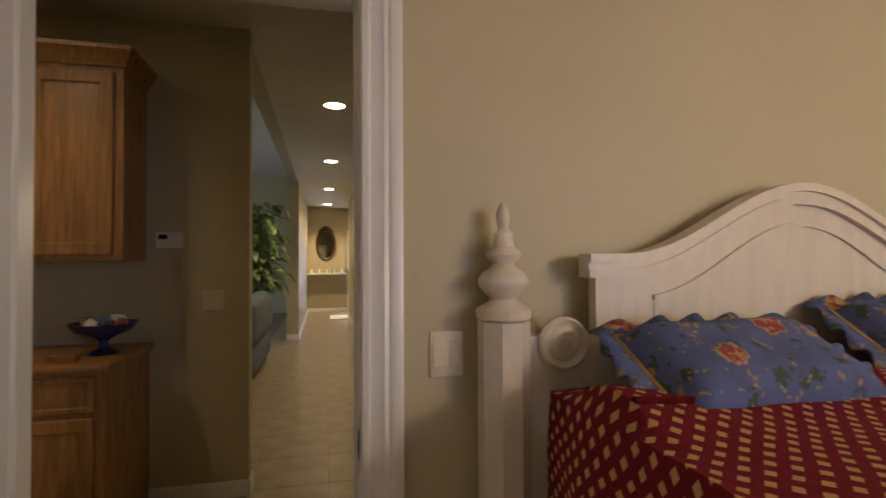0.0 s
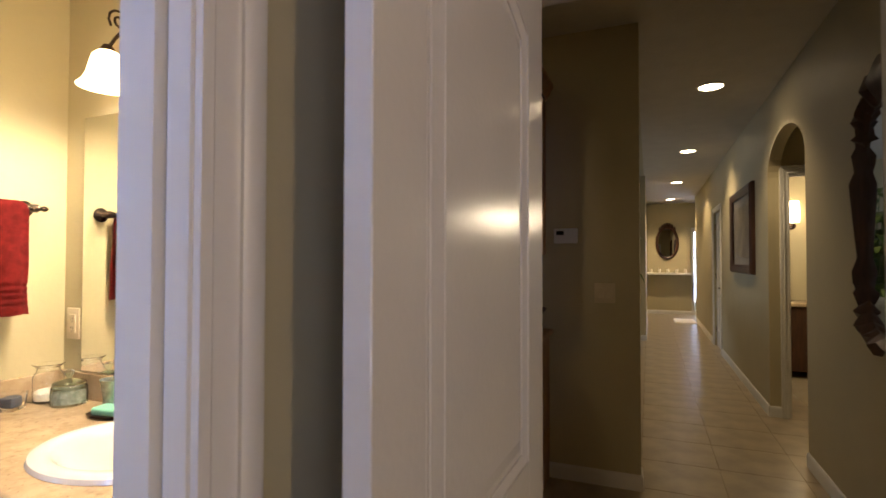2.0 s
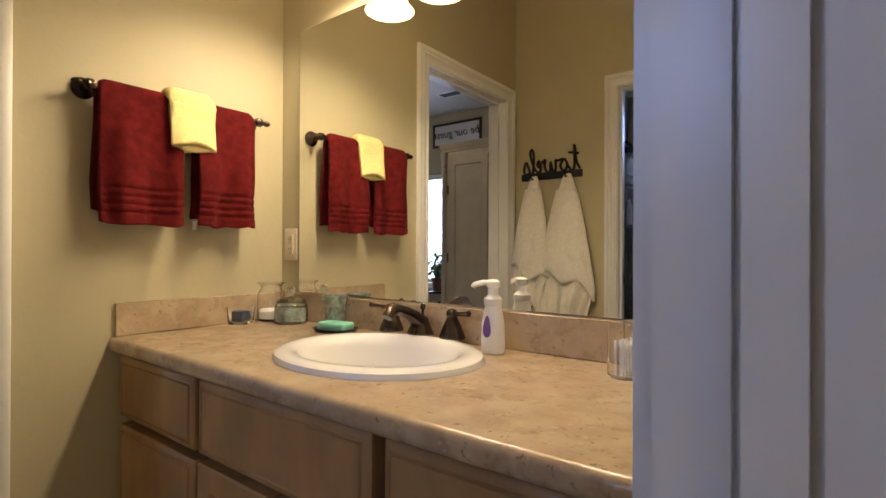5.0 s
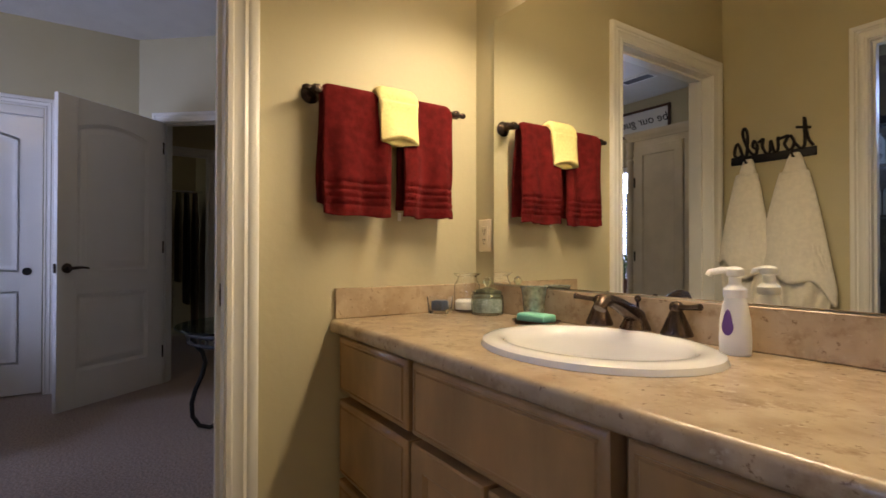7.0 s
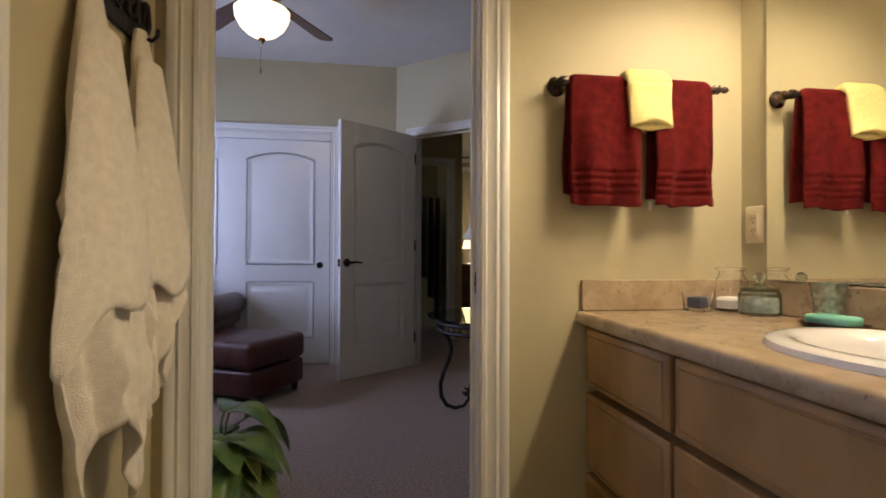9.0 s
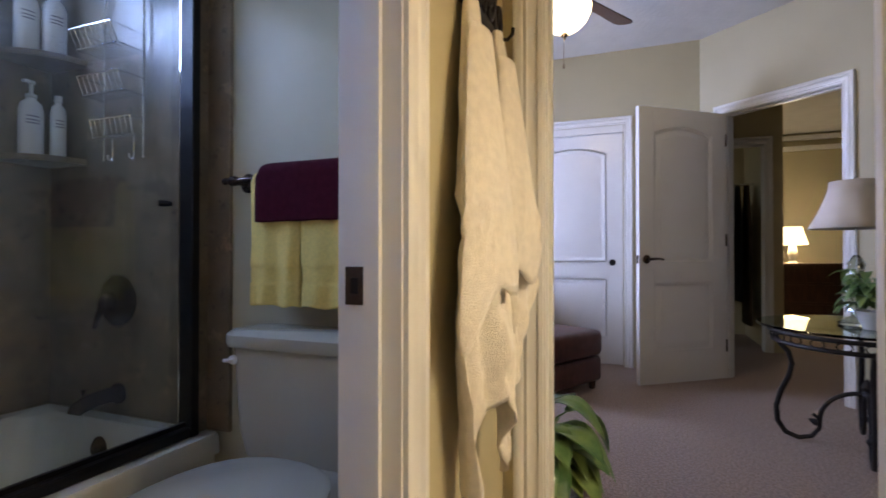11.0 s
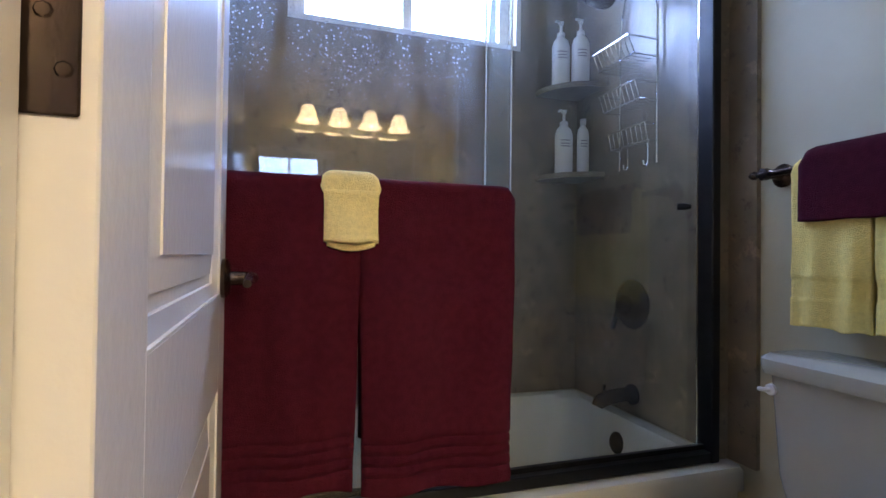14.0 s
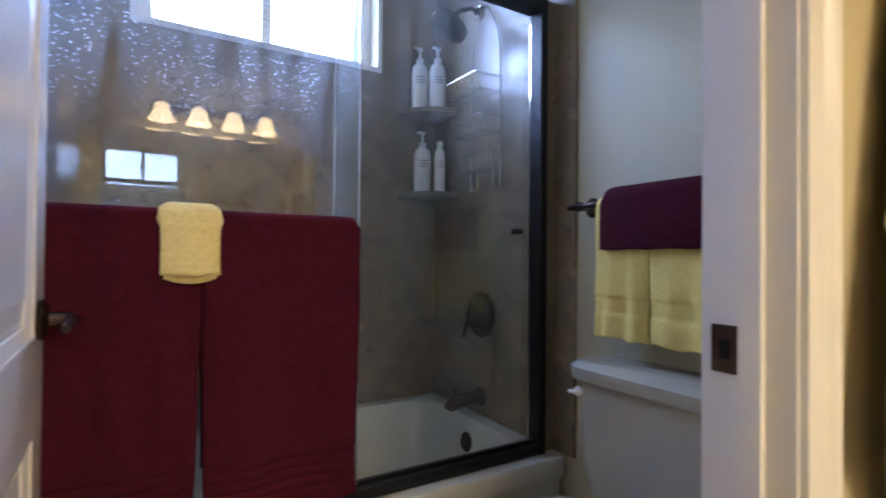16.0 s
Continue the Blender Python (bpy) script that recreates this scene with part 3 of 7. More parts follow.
# ---------- vanity ----------
CT, CF = 0.82, 0.780          # counter top height, counter front
van = thing("vanity_cabinet", pose(0, 0, 0), "maple vanity cabinet with flat recessed doors and drawers", "cabinet")
bm = BM()
box(bm, -2.255, -0.752, 0.840, 0.860, 0.09, CT - 0.042)
box(bm, -2.255, -2.237, 0.860, 1.33, 0.09, CT - 0.042)
box(bm, -0.77, -0.752, 0.860, 1.33, 0.09, CT - 0.042)
box(bm, -2.237, -0.77, 0.860, 1.33, 0.09, 0.11)
box(bm, -2.255, -0.752, 0.88, 1.33, 0.0, 0.09)
part("body", bm, MAPLE, van)


def front(name, x0, x1, z0, z1, panel=False):
    bm = BM()
    y = 0.815
    if not panel:
        pts = [(x0, z0), (x1, z0), (x1, z1), (x0, z1)]
        loft(bm, [[Vector((x, y - d, z)) for x, z in inset(pts, q)] for q, d in ((0, -0.0245), (0, 0.012), (0.005, 0.017), (0.014, 0.019), (0.016, 0.016), (0.019, 0.016), (0.022, 0.020))])
    else:
        pts = [(x0, z0), (x1, z0), (x1, z1), (x0, z1)]
        loft(bm, [[Vector((x, y - d, z)) for x, z in inset(pts, q)] for q, d in ((0, -0.0245), (0, 0.016), (0.004, 0.020), (0.052, 0.020), (0.058, 0.014), (0.060, 0.010))])
    return part(name, bm, MAPLE, van)


front("drawer", -2.235, -1.822, 0.605, 0.772)
front("drawer", -2.235, -1.822, 0.36, 0.582)
front("drawer", -2.235, -1.822, 0.11, 0.342)
front("drawer_front", -1.80, -1.255, 0.605, 0.772)
front("door", -1.80, -1.535, 0.11, 0.587, True)
front("door", -1.52, -1.255, 0.11, 0.587, True)
front("drawer", -1.225, -0.775, 0.605, 0.772)
front("door", -1.225, -1.007, 0.11, 0.587, True)
front("door", -0.992, -0.775, 0.11, 0.587, True)

SX, SY = -1.510, 1.072         # basin centre
bm = BM()
prof = [(1.335, CT), (1.335, CT - 0.040), (CF + 0.006, CT - 0.040), (CF + 0.001, CT - 0.036), (CF - 0.002, CT - 0.028), (CF - 0.002, CT - 0.013), (CF + 0.001, CT - 0.005), (CF + 0.006, CT - 0.001), (CF + 0.012, CT)]
loft(bm, [[Vector((x, y, z)) for y, z in prof] for x in (WEST + 0.002, EAST - 0.002)])
top_ob = solo("countertop", bm, COUNTER, "polished beige mottled stone vanity top", "countertop")
# hole for the basin
cut = BM()
lathe(cut, [(0.215, CT - 0.2), (0.215, CT + 0.2)], SX, SY, 40, sy=0.78)
hole = finish("basin_hole", cut, COUNTER)
md = top_ob.modifiers.new("hole", "BOOLEAN")
md.object, md.operation, md.solver = hole, "DIFFERENCE", "EXACT"
dg = bpy.context.evaluated_depsgraph_get()
cutme = bpy.data.meshes.new_from_object(top_ob.evaluated_get(dg))
top_ob.modifiers.clear()
top_ob.data = cutme
smooth_mesh(cutme)
bpy.data.objects.remove(hole)
bm = BM()
box(bm, WEST + 0.014, EAST - 0.014, MIR - 0.018, MIR - 0.001, CT + 0.001, 0.914, 0.002, 1)
solo("backsplash", bm, COUNTER, "polished beige stone backsplash under the mirror", "backsplash")
bm = BM()
box(bm, WEST + 0.001, WEST + 0.013, CF + 0.012, MIR - 0.001, CT + 0.001, 0.914, 0.002, 1)
solo("side_splash", bm, COUNTER, "polished beige stone splash along the side wall", "backsplash")
bm = BM()
lathe(bm, [(0.0, CT - 0.15), (0.05, CT - 0.15), (0.12, CT - 0.125), (0.165, CT - 0.07), (0.19, CT - 0.01), (0.205, CT + 0.012), (0.220, CT + 0.019), (0.245, CT + 0.018), (0.260, CT + 0.012), (0.265, CT + 0.001), (0.225, CT - 0.001),
          (0.205, CT - 0.01), (0.18, CT - 0.08), (0.13, CT - 0.14), (0.0, CT - 0.165)], SX, SY, 56, sy=0.82)
basin = solo("wash_basin", bm, PORC, "white oval drop-in porcelain wash basin", "sink")
bm = BM()
lathe(bm, [(0, CT - 0.149), (0.022, CT - 0.149), (0.021, CT - 0.145), (0, CT - 0.1445)], SX, SY, 20)
part("drain", bm, CHROME, basin, "chrome drain")

bm = BM()
MX0, MX1, MZ0, MZ1 = -2.152, -0.886, 0.916, 1.838
box(bm, MX0, MX1, MIR - 0.008, MIR - 0.001, MZ0, MZ1, 0.003, 1)
solo("vanity_mirror", bm, MIRROR, "large frameless wall mirror above the vanity", "mirror")


def outlet_plate(name, m, label, sw=False, mt=None):
    d = thing(name, m, label, "switch plate" if sw else "outlet")
    bm = BM()
    box(bm, -0.035, 0.035, -0.006, 0, -0.057, 0.057, 0.003)
    part("plate", bm, mt or IVORY, d)
    bm = BM()
    box(bm, -0.017, 0.017, -0.0085, -0.005, -0.033, 0.033, 0.001, 1)
    part("insert", bm, mt or IVORY, d)
    if not sw:
        for q in (-0.017, 0.017):
            bm = BM()
            for sx in (-0.0065, 0.0045):
                box(bm, sx, sx + 0.0022, -0.0092, -0.0084, q - 0.005, q + 0.006)
            lathe(bm, [(0, 0), (0.0028, 0), (0.0028, 0.0008), (0, 0.0008)], m=pose(0, -0.0084, q - 0.011, 90), n=8)
            part("socket_slots", bm, BLACK, d)
    return d


outlet_plate("power_outlet", pose(-2.203, MIR, 1.085), "ivory power outlet on the tan wall")
outlet_plate("power_outlet", pose(-0.845, MIR, 1.055), "white power outlet beside the mirror", mt=WHITEP)

# ---------- vanity light ----------
vl = thing("vanity_light", pose(-1.52, MIR, 1.99), "four-bell vanity light with scrolled bronze arms, lit", "wall lamp")
bm = BM()
box(bm, -0.38, 0.38, -0.022, 0, -0.035, 0.035, 0.01)
part("back_plate", bm, BRONZE, vl)
BELLS = [-0.32, -0.107, 0.107, 0.32]
for bx in BELLS:
    bm = BM()
    pts = [(bx, -0.02, 0.0)] + [(bx, -0.02 - 0.115 * (i / 14), 0.0 + 0.075 * math.sin(math.pi * i / 14)) for i in range(1, 14)] + [(bx, -0.137, 0.004)]
    tube(bm, pts, 0.0055)
    sp = [(bx + 0.001, -0.10 + (0.006 + 0.0019 * k) * math.cos(k * 0.6), 0.105 + (0.006 + 0.0019 * k) * math.sin(k * 0.6)) for k in range(18)]
    tube(bm, sp, 0.004)
    lathe(bm, [(0, 0.012), (0.012, 0.012), (0.02, 0.0), (0.022, -0.012), (0.014, -0.018), (0, -0.018)], bx, -0.137, 16)
    part("arm", bm, BRONZE, vl, "scrolled bronze arm")
    bm = BM()
    BS = 1.2
    pr = [(0.024, -0.012), (0.034, -0.022), (0.041, -0.045), (0.046, -0.07), (0.056, -0.092), (0.069, -0.105), (0.066, -0.1055), (0.053, -0.093), (0.043, -0.07), (0.038, -0.045), (0.031, -0.024), (0.021, -0.014)]
    loft(bm, [ring(bx, -0.137, -0.012 + (z + 0.012) * BS, r * BS, None, 28) for r, z in pr + pr[:1]], True, False, False)
    sh = part("shade", bm, BULB, vl, "lit alabaster glass bell shade")
    sh.visible_shadow = False
    lamp("vanity_bulb", "SPOT", pose(-1.52 + bx, MIR - 0.137, 1.99 - 0.08), 14.5, WARM, radius=0.035, spot=168)

# ---------- towel bars and towels ----------
def towel_bar(name, m, length, label):
    d = thing(name, m, label, "towel bar")
    bm = BM()
    tube(bm, [(-length / 2, 0, 0), (length / 2, 0, 0)], 0.0085, 12)
    part("rod", bm, BRONZE, d)
    for s in (-1, 1):
        x = s * length / 2
        bm = BM()
        lathe(bm, [(0, 0), (0.028, 0), (0.029, 0.006), (0.022, 0.012), (0.013, 0.018), (0.010, 0.035), (0.012, 0.05), (0.015, 0.06), (0.012, 0.073), (0.0, 0.076)], m=pose(x, 0.062, 0, 90), n=18)
        lathe(bm, [(0, 0), (0.013, 0), (0.015, 0.008), (0.009, 0.016), (0.007, 0.021), (0.0105, 0.028), (0.009, 0.036), (0.004, 0.043), (0, 0.045)], m=pose(x, 0, 0, 0, 90 * s), n=14)
        part("post", bm, BRONZE, d)
    return d


BARX = WEST + 0.064
towel_bar("towel_bar", pose(BARX, 0.955, 1.494, 0, 0, 90), 0.485, "dark bronze towel bar on the tan wall")


def band_towel(name, m, wid, fr, bk, material, label, seed, bands=True, wave=0.007, r=0.014, freq=2.2, cat="towel", th=0.010, taper=0.0):
    bm = BM()
    cloth(bm, wid, fr, bk, r, 26, int((fr + bk) / 0.0045), wave, seed, freq=freq, flare=taper)
    if cat == "wash cloth":
        for v in bm.verts:
            if v.co.y < 0:
                f, q = min(1.0, max(0.0, -v.co.z / fr)) ** 2, 1 - (2 * v.co.x / wid) ** 2
                v.co.y -= 0.026 * f * max(0.0, q)
                v.co.z += f * (0.004 * math.sin(7 * v.co.x / wid + seed) + 0.009 * q)
        inner = []
        for j in range(15):
            dz = fr * (0.10 + 0.90 * j / 14)
            inner.append([bm.verts.new((wid * (i / 12 - 0.5) * (1 + taper * min(1, dz / 0.25)) * 0.97, -r - 0.003, -dz - 0.010 * (j / 14) ** 2 * (1 - (i / 6 - 1) ** 2))) for i in range(13)])
        for ra, rb in zip(inner, inner[1:]):
            for i in range(12):
                bm.faces.new((ra[i], ra[i + 1], rb[i + 1], rb[i]))
    if bands == "woven":
        for v in bm.verts:
            if v.co.y < 0 and 0.06 < fr + v.co.z < 0.105:
                v.co.y += 0.0035
    elif bands:
        for v in bm.verts:
            hang = -v.co.z
            if v.co.y < 0 and 0.022 < fr - hang < 0.108:
                v.co.y += 0.0055 * (0.5 - 0.5 * math.cos((fr - hang - 0.022) * 6.283 / 0.0215))
    ob = solo(name, bm, material, label, cat)
    ob.matrix_basis = m
    return thicken(ob, th)


band_towel("hand_towel", pose(BARX, 0.832, 1.497, 0, 0, 90), 0.212, 0.365, 0.33, RED, "red terry hand towel folded over the bar", 0.3, True, 0.013, freq=1.7)
ht = band_towel("hand_towel", pose(BARX, 1.077, 1.497, 0, 0, 90), 0.190, 0.362, 0.34, RED, "red terry hand towel with a small tag", 2.1, True, 0.013, freq=1.5)
bm = BM()
box(bm, -0.093, -0.081, 0.012, 0.014, -0.372, -0.345)
part("tag", bm, WHITEP, ht, "small white sewn tag")
band_towel("wash_cloth", pose(BARX, 0.962, 1.503, 0, 0, 90), 0.132, 0.140, 0.14, PALEY, "folded yellow wash cloth over the red towels", 1.0, False, 0.006, 0.027, 1.0, "wash cloth", 0.020, -0.14)

# ---------- shower room ----------
bm = BM()
GY = -1.29                      # plane of the glass doors
box(bm, TUBW - 0.001, TUBW + 0.014, TUBN, GY + 0.095, 0.43, TOP - 0.3)
structure("shower_end_panel", bm, TILEW, "brown mottled stone shower wall", "wall panel")
bm = BM()
y0, y1 = TUBN, TUBN + 0.012
for x0, x1, z0, z1 in ((TUBW + 0.014, WIN[0] - 0.02, 0.43, TOP - 0.3), (WIN[0] - 0.02, WIN[1] + 0.02, 0.43, WIN[2] - 0.02), (WIN[1] + 0.02, -0.60, 0.43, TOP - 0.3), (WIN[0] - 0.02, WIN[1] + 0.02, WIN[3] + 0.02, TOP - 0.3)):
    box(bm, x0, x1, y0, y1, z0, z1)
structure("shower_back_panel", bm, TILEW, "brown mottled stone shower wall under the window", "wall panel")
# window
win = thing("window_1", pose(0, 0, 0), "bright white-framed shower window with two panes", "window")
win["kind"] = "structure"
bm = BM()
xm = -1.338
for x0, x1, z0, z1 in ((WIN[0], WIN[0] + 0.04, WIN[2], WIN[3]), (WIN[1] - 0.04, WIN[1], WIN[2], WIN[3]), (WIN[0] + 0.04, WIN[1] - 0.04, WIN[2], WIN[2] + 0.035), (WIN[0] + 0.04, WIN[1] - 0.04, WIN[3] - 0.035, WIN[3]), (xm - 0.018, xm + 0.018, WIN[2] + 0.035, WIN[3] - 0.035)):
    box(bm, x0, x1, -2.13, -2.09, z0, z1, 0.003, 1)
part("window_frame", bm, WHITEP, win)
bm = BM()
box(bm, WIN[0] - 0.02, WIN[1] + 0.02, -2.09, TUBN + 0.014, WIN[2] - 0.02, WIN[2] - 0.001)
box(bm, WIN[0] - 0.02, WIN[0] - 0.001, -2.09, TUBN + 0.014, WIN[2], WIN[3])
box(bm, WIN[1] + 0.001, WIN[1] + 0.02, -2.09, TUBN + 0.014, WIN[2], WIN[3])
part("window_sill", bm, WHITEP, win)
for x0, x1 in ((WIN[0] + 0.04, xm - 0.018), (xm + 0.018, WIN[1] - 0.04)):
    bm = BM()
    box(bm, x0, x1, -2.113, -2.109, WIN[2] + 0.035, WIN[3] - 0.035)
    pn = part("pane", bm, GLASS, win)
    pn.visible_shadow = False

# bathtub
bm = BM()
tx0, tx1, ty0, ty1, tz = TUBW + 0.016, -0.605, TUBN + 0.014, GY + 0.07, 0.43


def rrect(x0, x1, y0, y1, r, z, n=6):
    out = []
    for cx, cy, a in ((x1 - r, y1 - r, 0), (x0 + r, y1 - r, 90), (x0 + r, y0 + r, 180), (x1 - r, y0 + r, 270)):
        for i in range(n + 1):
            t = radians(a + 90 * i / n)
            out.append(Vector((cx + r * math.cos(t), cy + r * math.sin(t), z)))
    return out


loft(bm, [rrect(tx0, tx1, ty0, ty1 - 0.02, 0.01, 0.0), rrect(tx0, tx1, ty0, ty1 - 0.02, 0.01, tz - 0.07), rrect(tx0, tx1, ty0, ty1, 0.012, tz - 0.06), rrect(tx0, tx1, ty0, ty1, 0.015, tz - 0.012), rrect(tx0 + 0.004, tx1 - 0.004, ty0 + 0.004, ty1 - 0.006, 0.018, tz),
          rrect(tx0 + 0.05, tx1 - 0.07, ty0 + 0.045, ty1 - 0.10, 0.09, tz - 0.001), rrect(tx0 + 0.06, tx1 - 0.08, ty0 + 0.055, ty1 - 0.11, 0.09, tz - 0.012), rrect(tx0 + 0.10, tx1 - 0.22, ty0 + 0.09, ty1 - 0.15, 0.10, 0.12), rrect(tx0 + 0.14, tx1 - 0.27, ty0 + 0.13, ty1 - 0.19, 0.08, 0.09)])
tub = solo("bathtub", bm, TUB, "off-white built-in bathtub behind glass doors", "bathtub")
bm = BM()
lathe(bm, [(0, 0.0), (0.036, 0.0), (0.036, 0.006), (0.030, 0.012), (0.010, 0.014), (0, 0.014)], m=pose(TUBW + 0.080, -1.655, 0.345, 0, 82), n=20)
part("overflow", bm, BRONZE, tub, "dark bronze overflow plate")

# glass doors
sd = thing("shower_doors", pose(0, GY, tz), "sliding glass shower doors in a black frame", "shower door")
PX, SZ = -1.985, 1.82
bm = BM()
box(bm, PX - 0.010, PX + 0.018, -0.03, 0.03, 0.0, SZ - tz, 0.003, 1)
part("jamb", bm, BLACK, sd)
bm = BM()
box(bm, TUBW + 0.015, PX - 0.010, -0.012, 0.012, 0.0, SZ - tz)
part("wall_channel", bm, TILEW, sd)
bm = BM()
box(bm, PX + 0.018, -0.64, -0.028, 0.028, 0.001, 0.03, 0.003, 1)
box(bm, PX + 0.018, -0.64, -0.006, 0.006, 0.03, 0.042)
part("bottom_track", bm, BLACK, sd)
bm = BM()
box(bm, PX + 0.018, -0.64, -0.03, 0.03, SZ - tz - 0.045, SZ - tz, 0.003, 1)
part("top_track", bm, BLACK, sd)
bm = BM()
box(bm, -0.64, -0.602, -0.03, 0.03, 0.0, SZ - tz, 0.003, 1)
part("jamb", bm, BLACK, sd)
for x0, x1, y, turn in ((PX + 0.024, -1.34, -0.016, 0.0), (-1.392, -0.642, 0.016, 1.7)):
    bm = BM()
    box(bm, x0, x1, y - 0.003, y + 0.003, 0.035, SZ - tz - 0.03)
    bmesh.ops.rotate(bm, cent=((x0 + x1) / 2, y, 0), matrix=Matrix.Rotation(radians(turn), 3, 'Z'), verts=bm.verts)
    g = part("pane", bm, SHGLASS if turn else CLEARSH, sd, "water-spotted clear glass pane")
    g.visible_shadow = False
# chrome slivers added in place of the glint on the polished glass edges
for x, y in ((-1.394, 0.0055), (-1.338, -0.016)):
    bm = BM()
    box(bm, x - 0.0022, x + 0.0022, y - 0.0045, y + 0.0045, 0.035, SZ - tz - 0.03, 0.001, 1)
    part("edge_strip", bm, CHROME, sd, "thin chrome strip added for the glint of the pane edge")
# outer pane's towel rail
rail = BM()
RZ, RY = 1.092, GY + 0.075
tube(rail, [(-1.355, 0.02, RZ - tz), (-1.355, 0.075, RZ - tz), (-0.70, 0.075, RZ - tz), (-0.70, 0.02, RZ - tz)], 0.008, 10)
part("towel_rail", rail, BLACK, sd)
band_towel("bath_towel", pose(-1.199, RY, RZ + 0.004, 0, 0, 180), 0.330, 0.598, 0.50, MAROON, "dark red bath towel over the shower door rail", 0.7, True, 0.009, 0.013, 1.4, "towel", 0.012, -0.07)
band_towel("bath_towel", pose(-0.882, RY, RZ + 0.004, 0, 0, 180), 0.318, 0.578, 0.50, MAROON, "dark red bath towel over the shower door rail", 3.7, True, 0.009, 0.013, 1.4, "towel", 0.012, -0.07)
band_towel("wash_cloth", pose(-1.018, RY, RZ + 0.006, 0, 0, 180), 0.104, 0.118, 0.11, PALEY, "pale yellow wash cloth over the dark towels", 5.0, False, 0.006, 0.022, 1.0, "wash cloth", 0.014, -0.2)

# toilet
toi = thing("toilet", pose(TUBW, -0.812, 0.0), "off-white two-piece porcelain toilet, lid closed", "toilet")
bm = BM()
loft(bm, [rrect(0.025, 0.155, -0.205, 0.205, 0.035, 0.441), rrect(0.018, 0.165, -0.222, 0.222, 0.04, 0.51), rrect(0.012, 0.175, -0.232, 0.232, 0.04, 0.722)])
part("tank", bm, BONE, toi)
bm = BM()
loft(bm, [rrect(0.008, 0.186, -0.245, 0.245, 0.045, 0.723), rrect(0.006, 0.190, -0.250, 0.250, 0.048, 0.733), rrect(0.008, 0.190, -0.250, 0.250, 0.048, 0.754), rrect(0.02, 0.178, -0.238, 0.238, 0.045, 0.764)])
part("tank_lid", bm, BONE, toi)


def oval_loop(z, xa, xb, hw, n=32):
    out = []
    for i in range(n):
        a = 2 * math.pi * i / n
        c, s = math.cos(a), math.sin(a)
        xx = (xa + xb) / 2 + (xb - xa) / 2 * (abs(c) ** 0.85) * (1 if c > 0 else -1)
        out.append(Vector((xx, hw * (abs(s) ** 0.85) * (1 if s > 0 else -1), z)))
    return out


bm = BM()
loft(bm, [oval_loop(0.0, 0.10, 0.58, 0.11), oval_loop(0.10, 0.11, 0.56, 0.10), oval_loop(0.24, 0.12, 0.60, 0.12), oval_loop(0.40, 0.13, 0.67, 0.175), oval_loop(0.440, 0.13, 0.68, 0.183)])
part("bowl", bm, BONE, toi)
bm = BM()
loft(bm, [oval_loop(0.442, 0.205, 0.685, 0.190), oval_loop(0.457, 0.205, 0.69, 0.194), oval_loop(0.461, 0.215, 0.68, 0.189)])
part("seat", bm, BONE, toi)
bm = BM()
loft(bm, [oval_loop(0.463, 0.208, 0.688, 0.192), oval_loop(0.477, 0.208, 0.69, 0.194), oval_loop(0.486, 0.225, 0.675, 0.178)])
part("lid", bm, BONE, toi)
bm = BM()
lathe(bm, [(0, 0), (0.012, 0), (0.012, 0.006), (0, 0.008)], m=pose(0.173, -0.212, 0.690, 0, 90), n=14)
tube(bm, [(0.179, -0.212, 0.690), (0.185, -0.217, 0.689), (0.186, -0.232, 0.688)], 0.005)
part("flush_lever", bm, WHITEP, toi, "white flush lever")

# towel bar over the toilet
TBX = TUBW + 0.064
towel_bar("towel_bar", pose(TBX, -0.865, 1.168, 0, 0, 90), 0.53, "dark bronze towel bar above the toilet")
band_towel("bath_towel", pose(TBX, -0.972, 1.171, 0, 0, 90), 0.160, 0.350, 0.32, YELLOW, "yellow terry bath towel over the bar", 0.9, "woven", 0.005)
band_towel("bath_towel", pose(TBX, -0.785, 1.171, 0, 0, 90), 0.20, 0.350, 0.32, YELLOW, "yellow terry bath towel over the bar", 1.9, "woven", 0.005)
band_towel("hand_towel", pose(TBX, -0.875, 1.177, 0, 0, 90), 0.30, 0.130, 0.12, MAROON, "dark red hand towel over the yellow towels", 2.9, False, 0.003, 0.027, 1.2, "towel", 0.012)

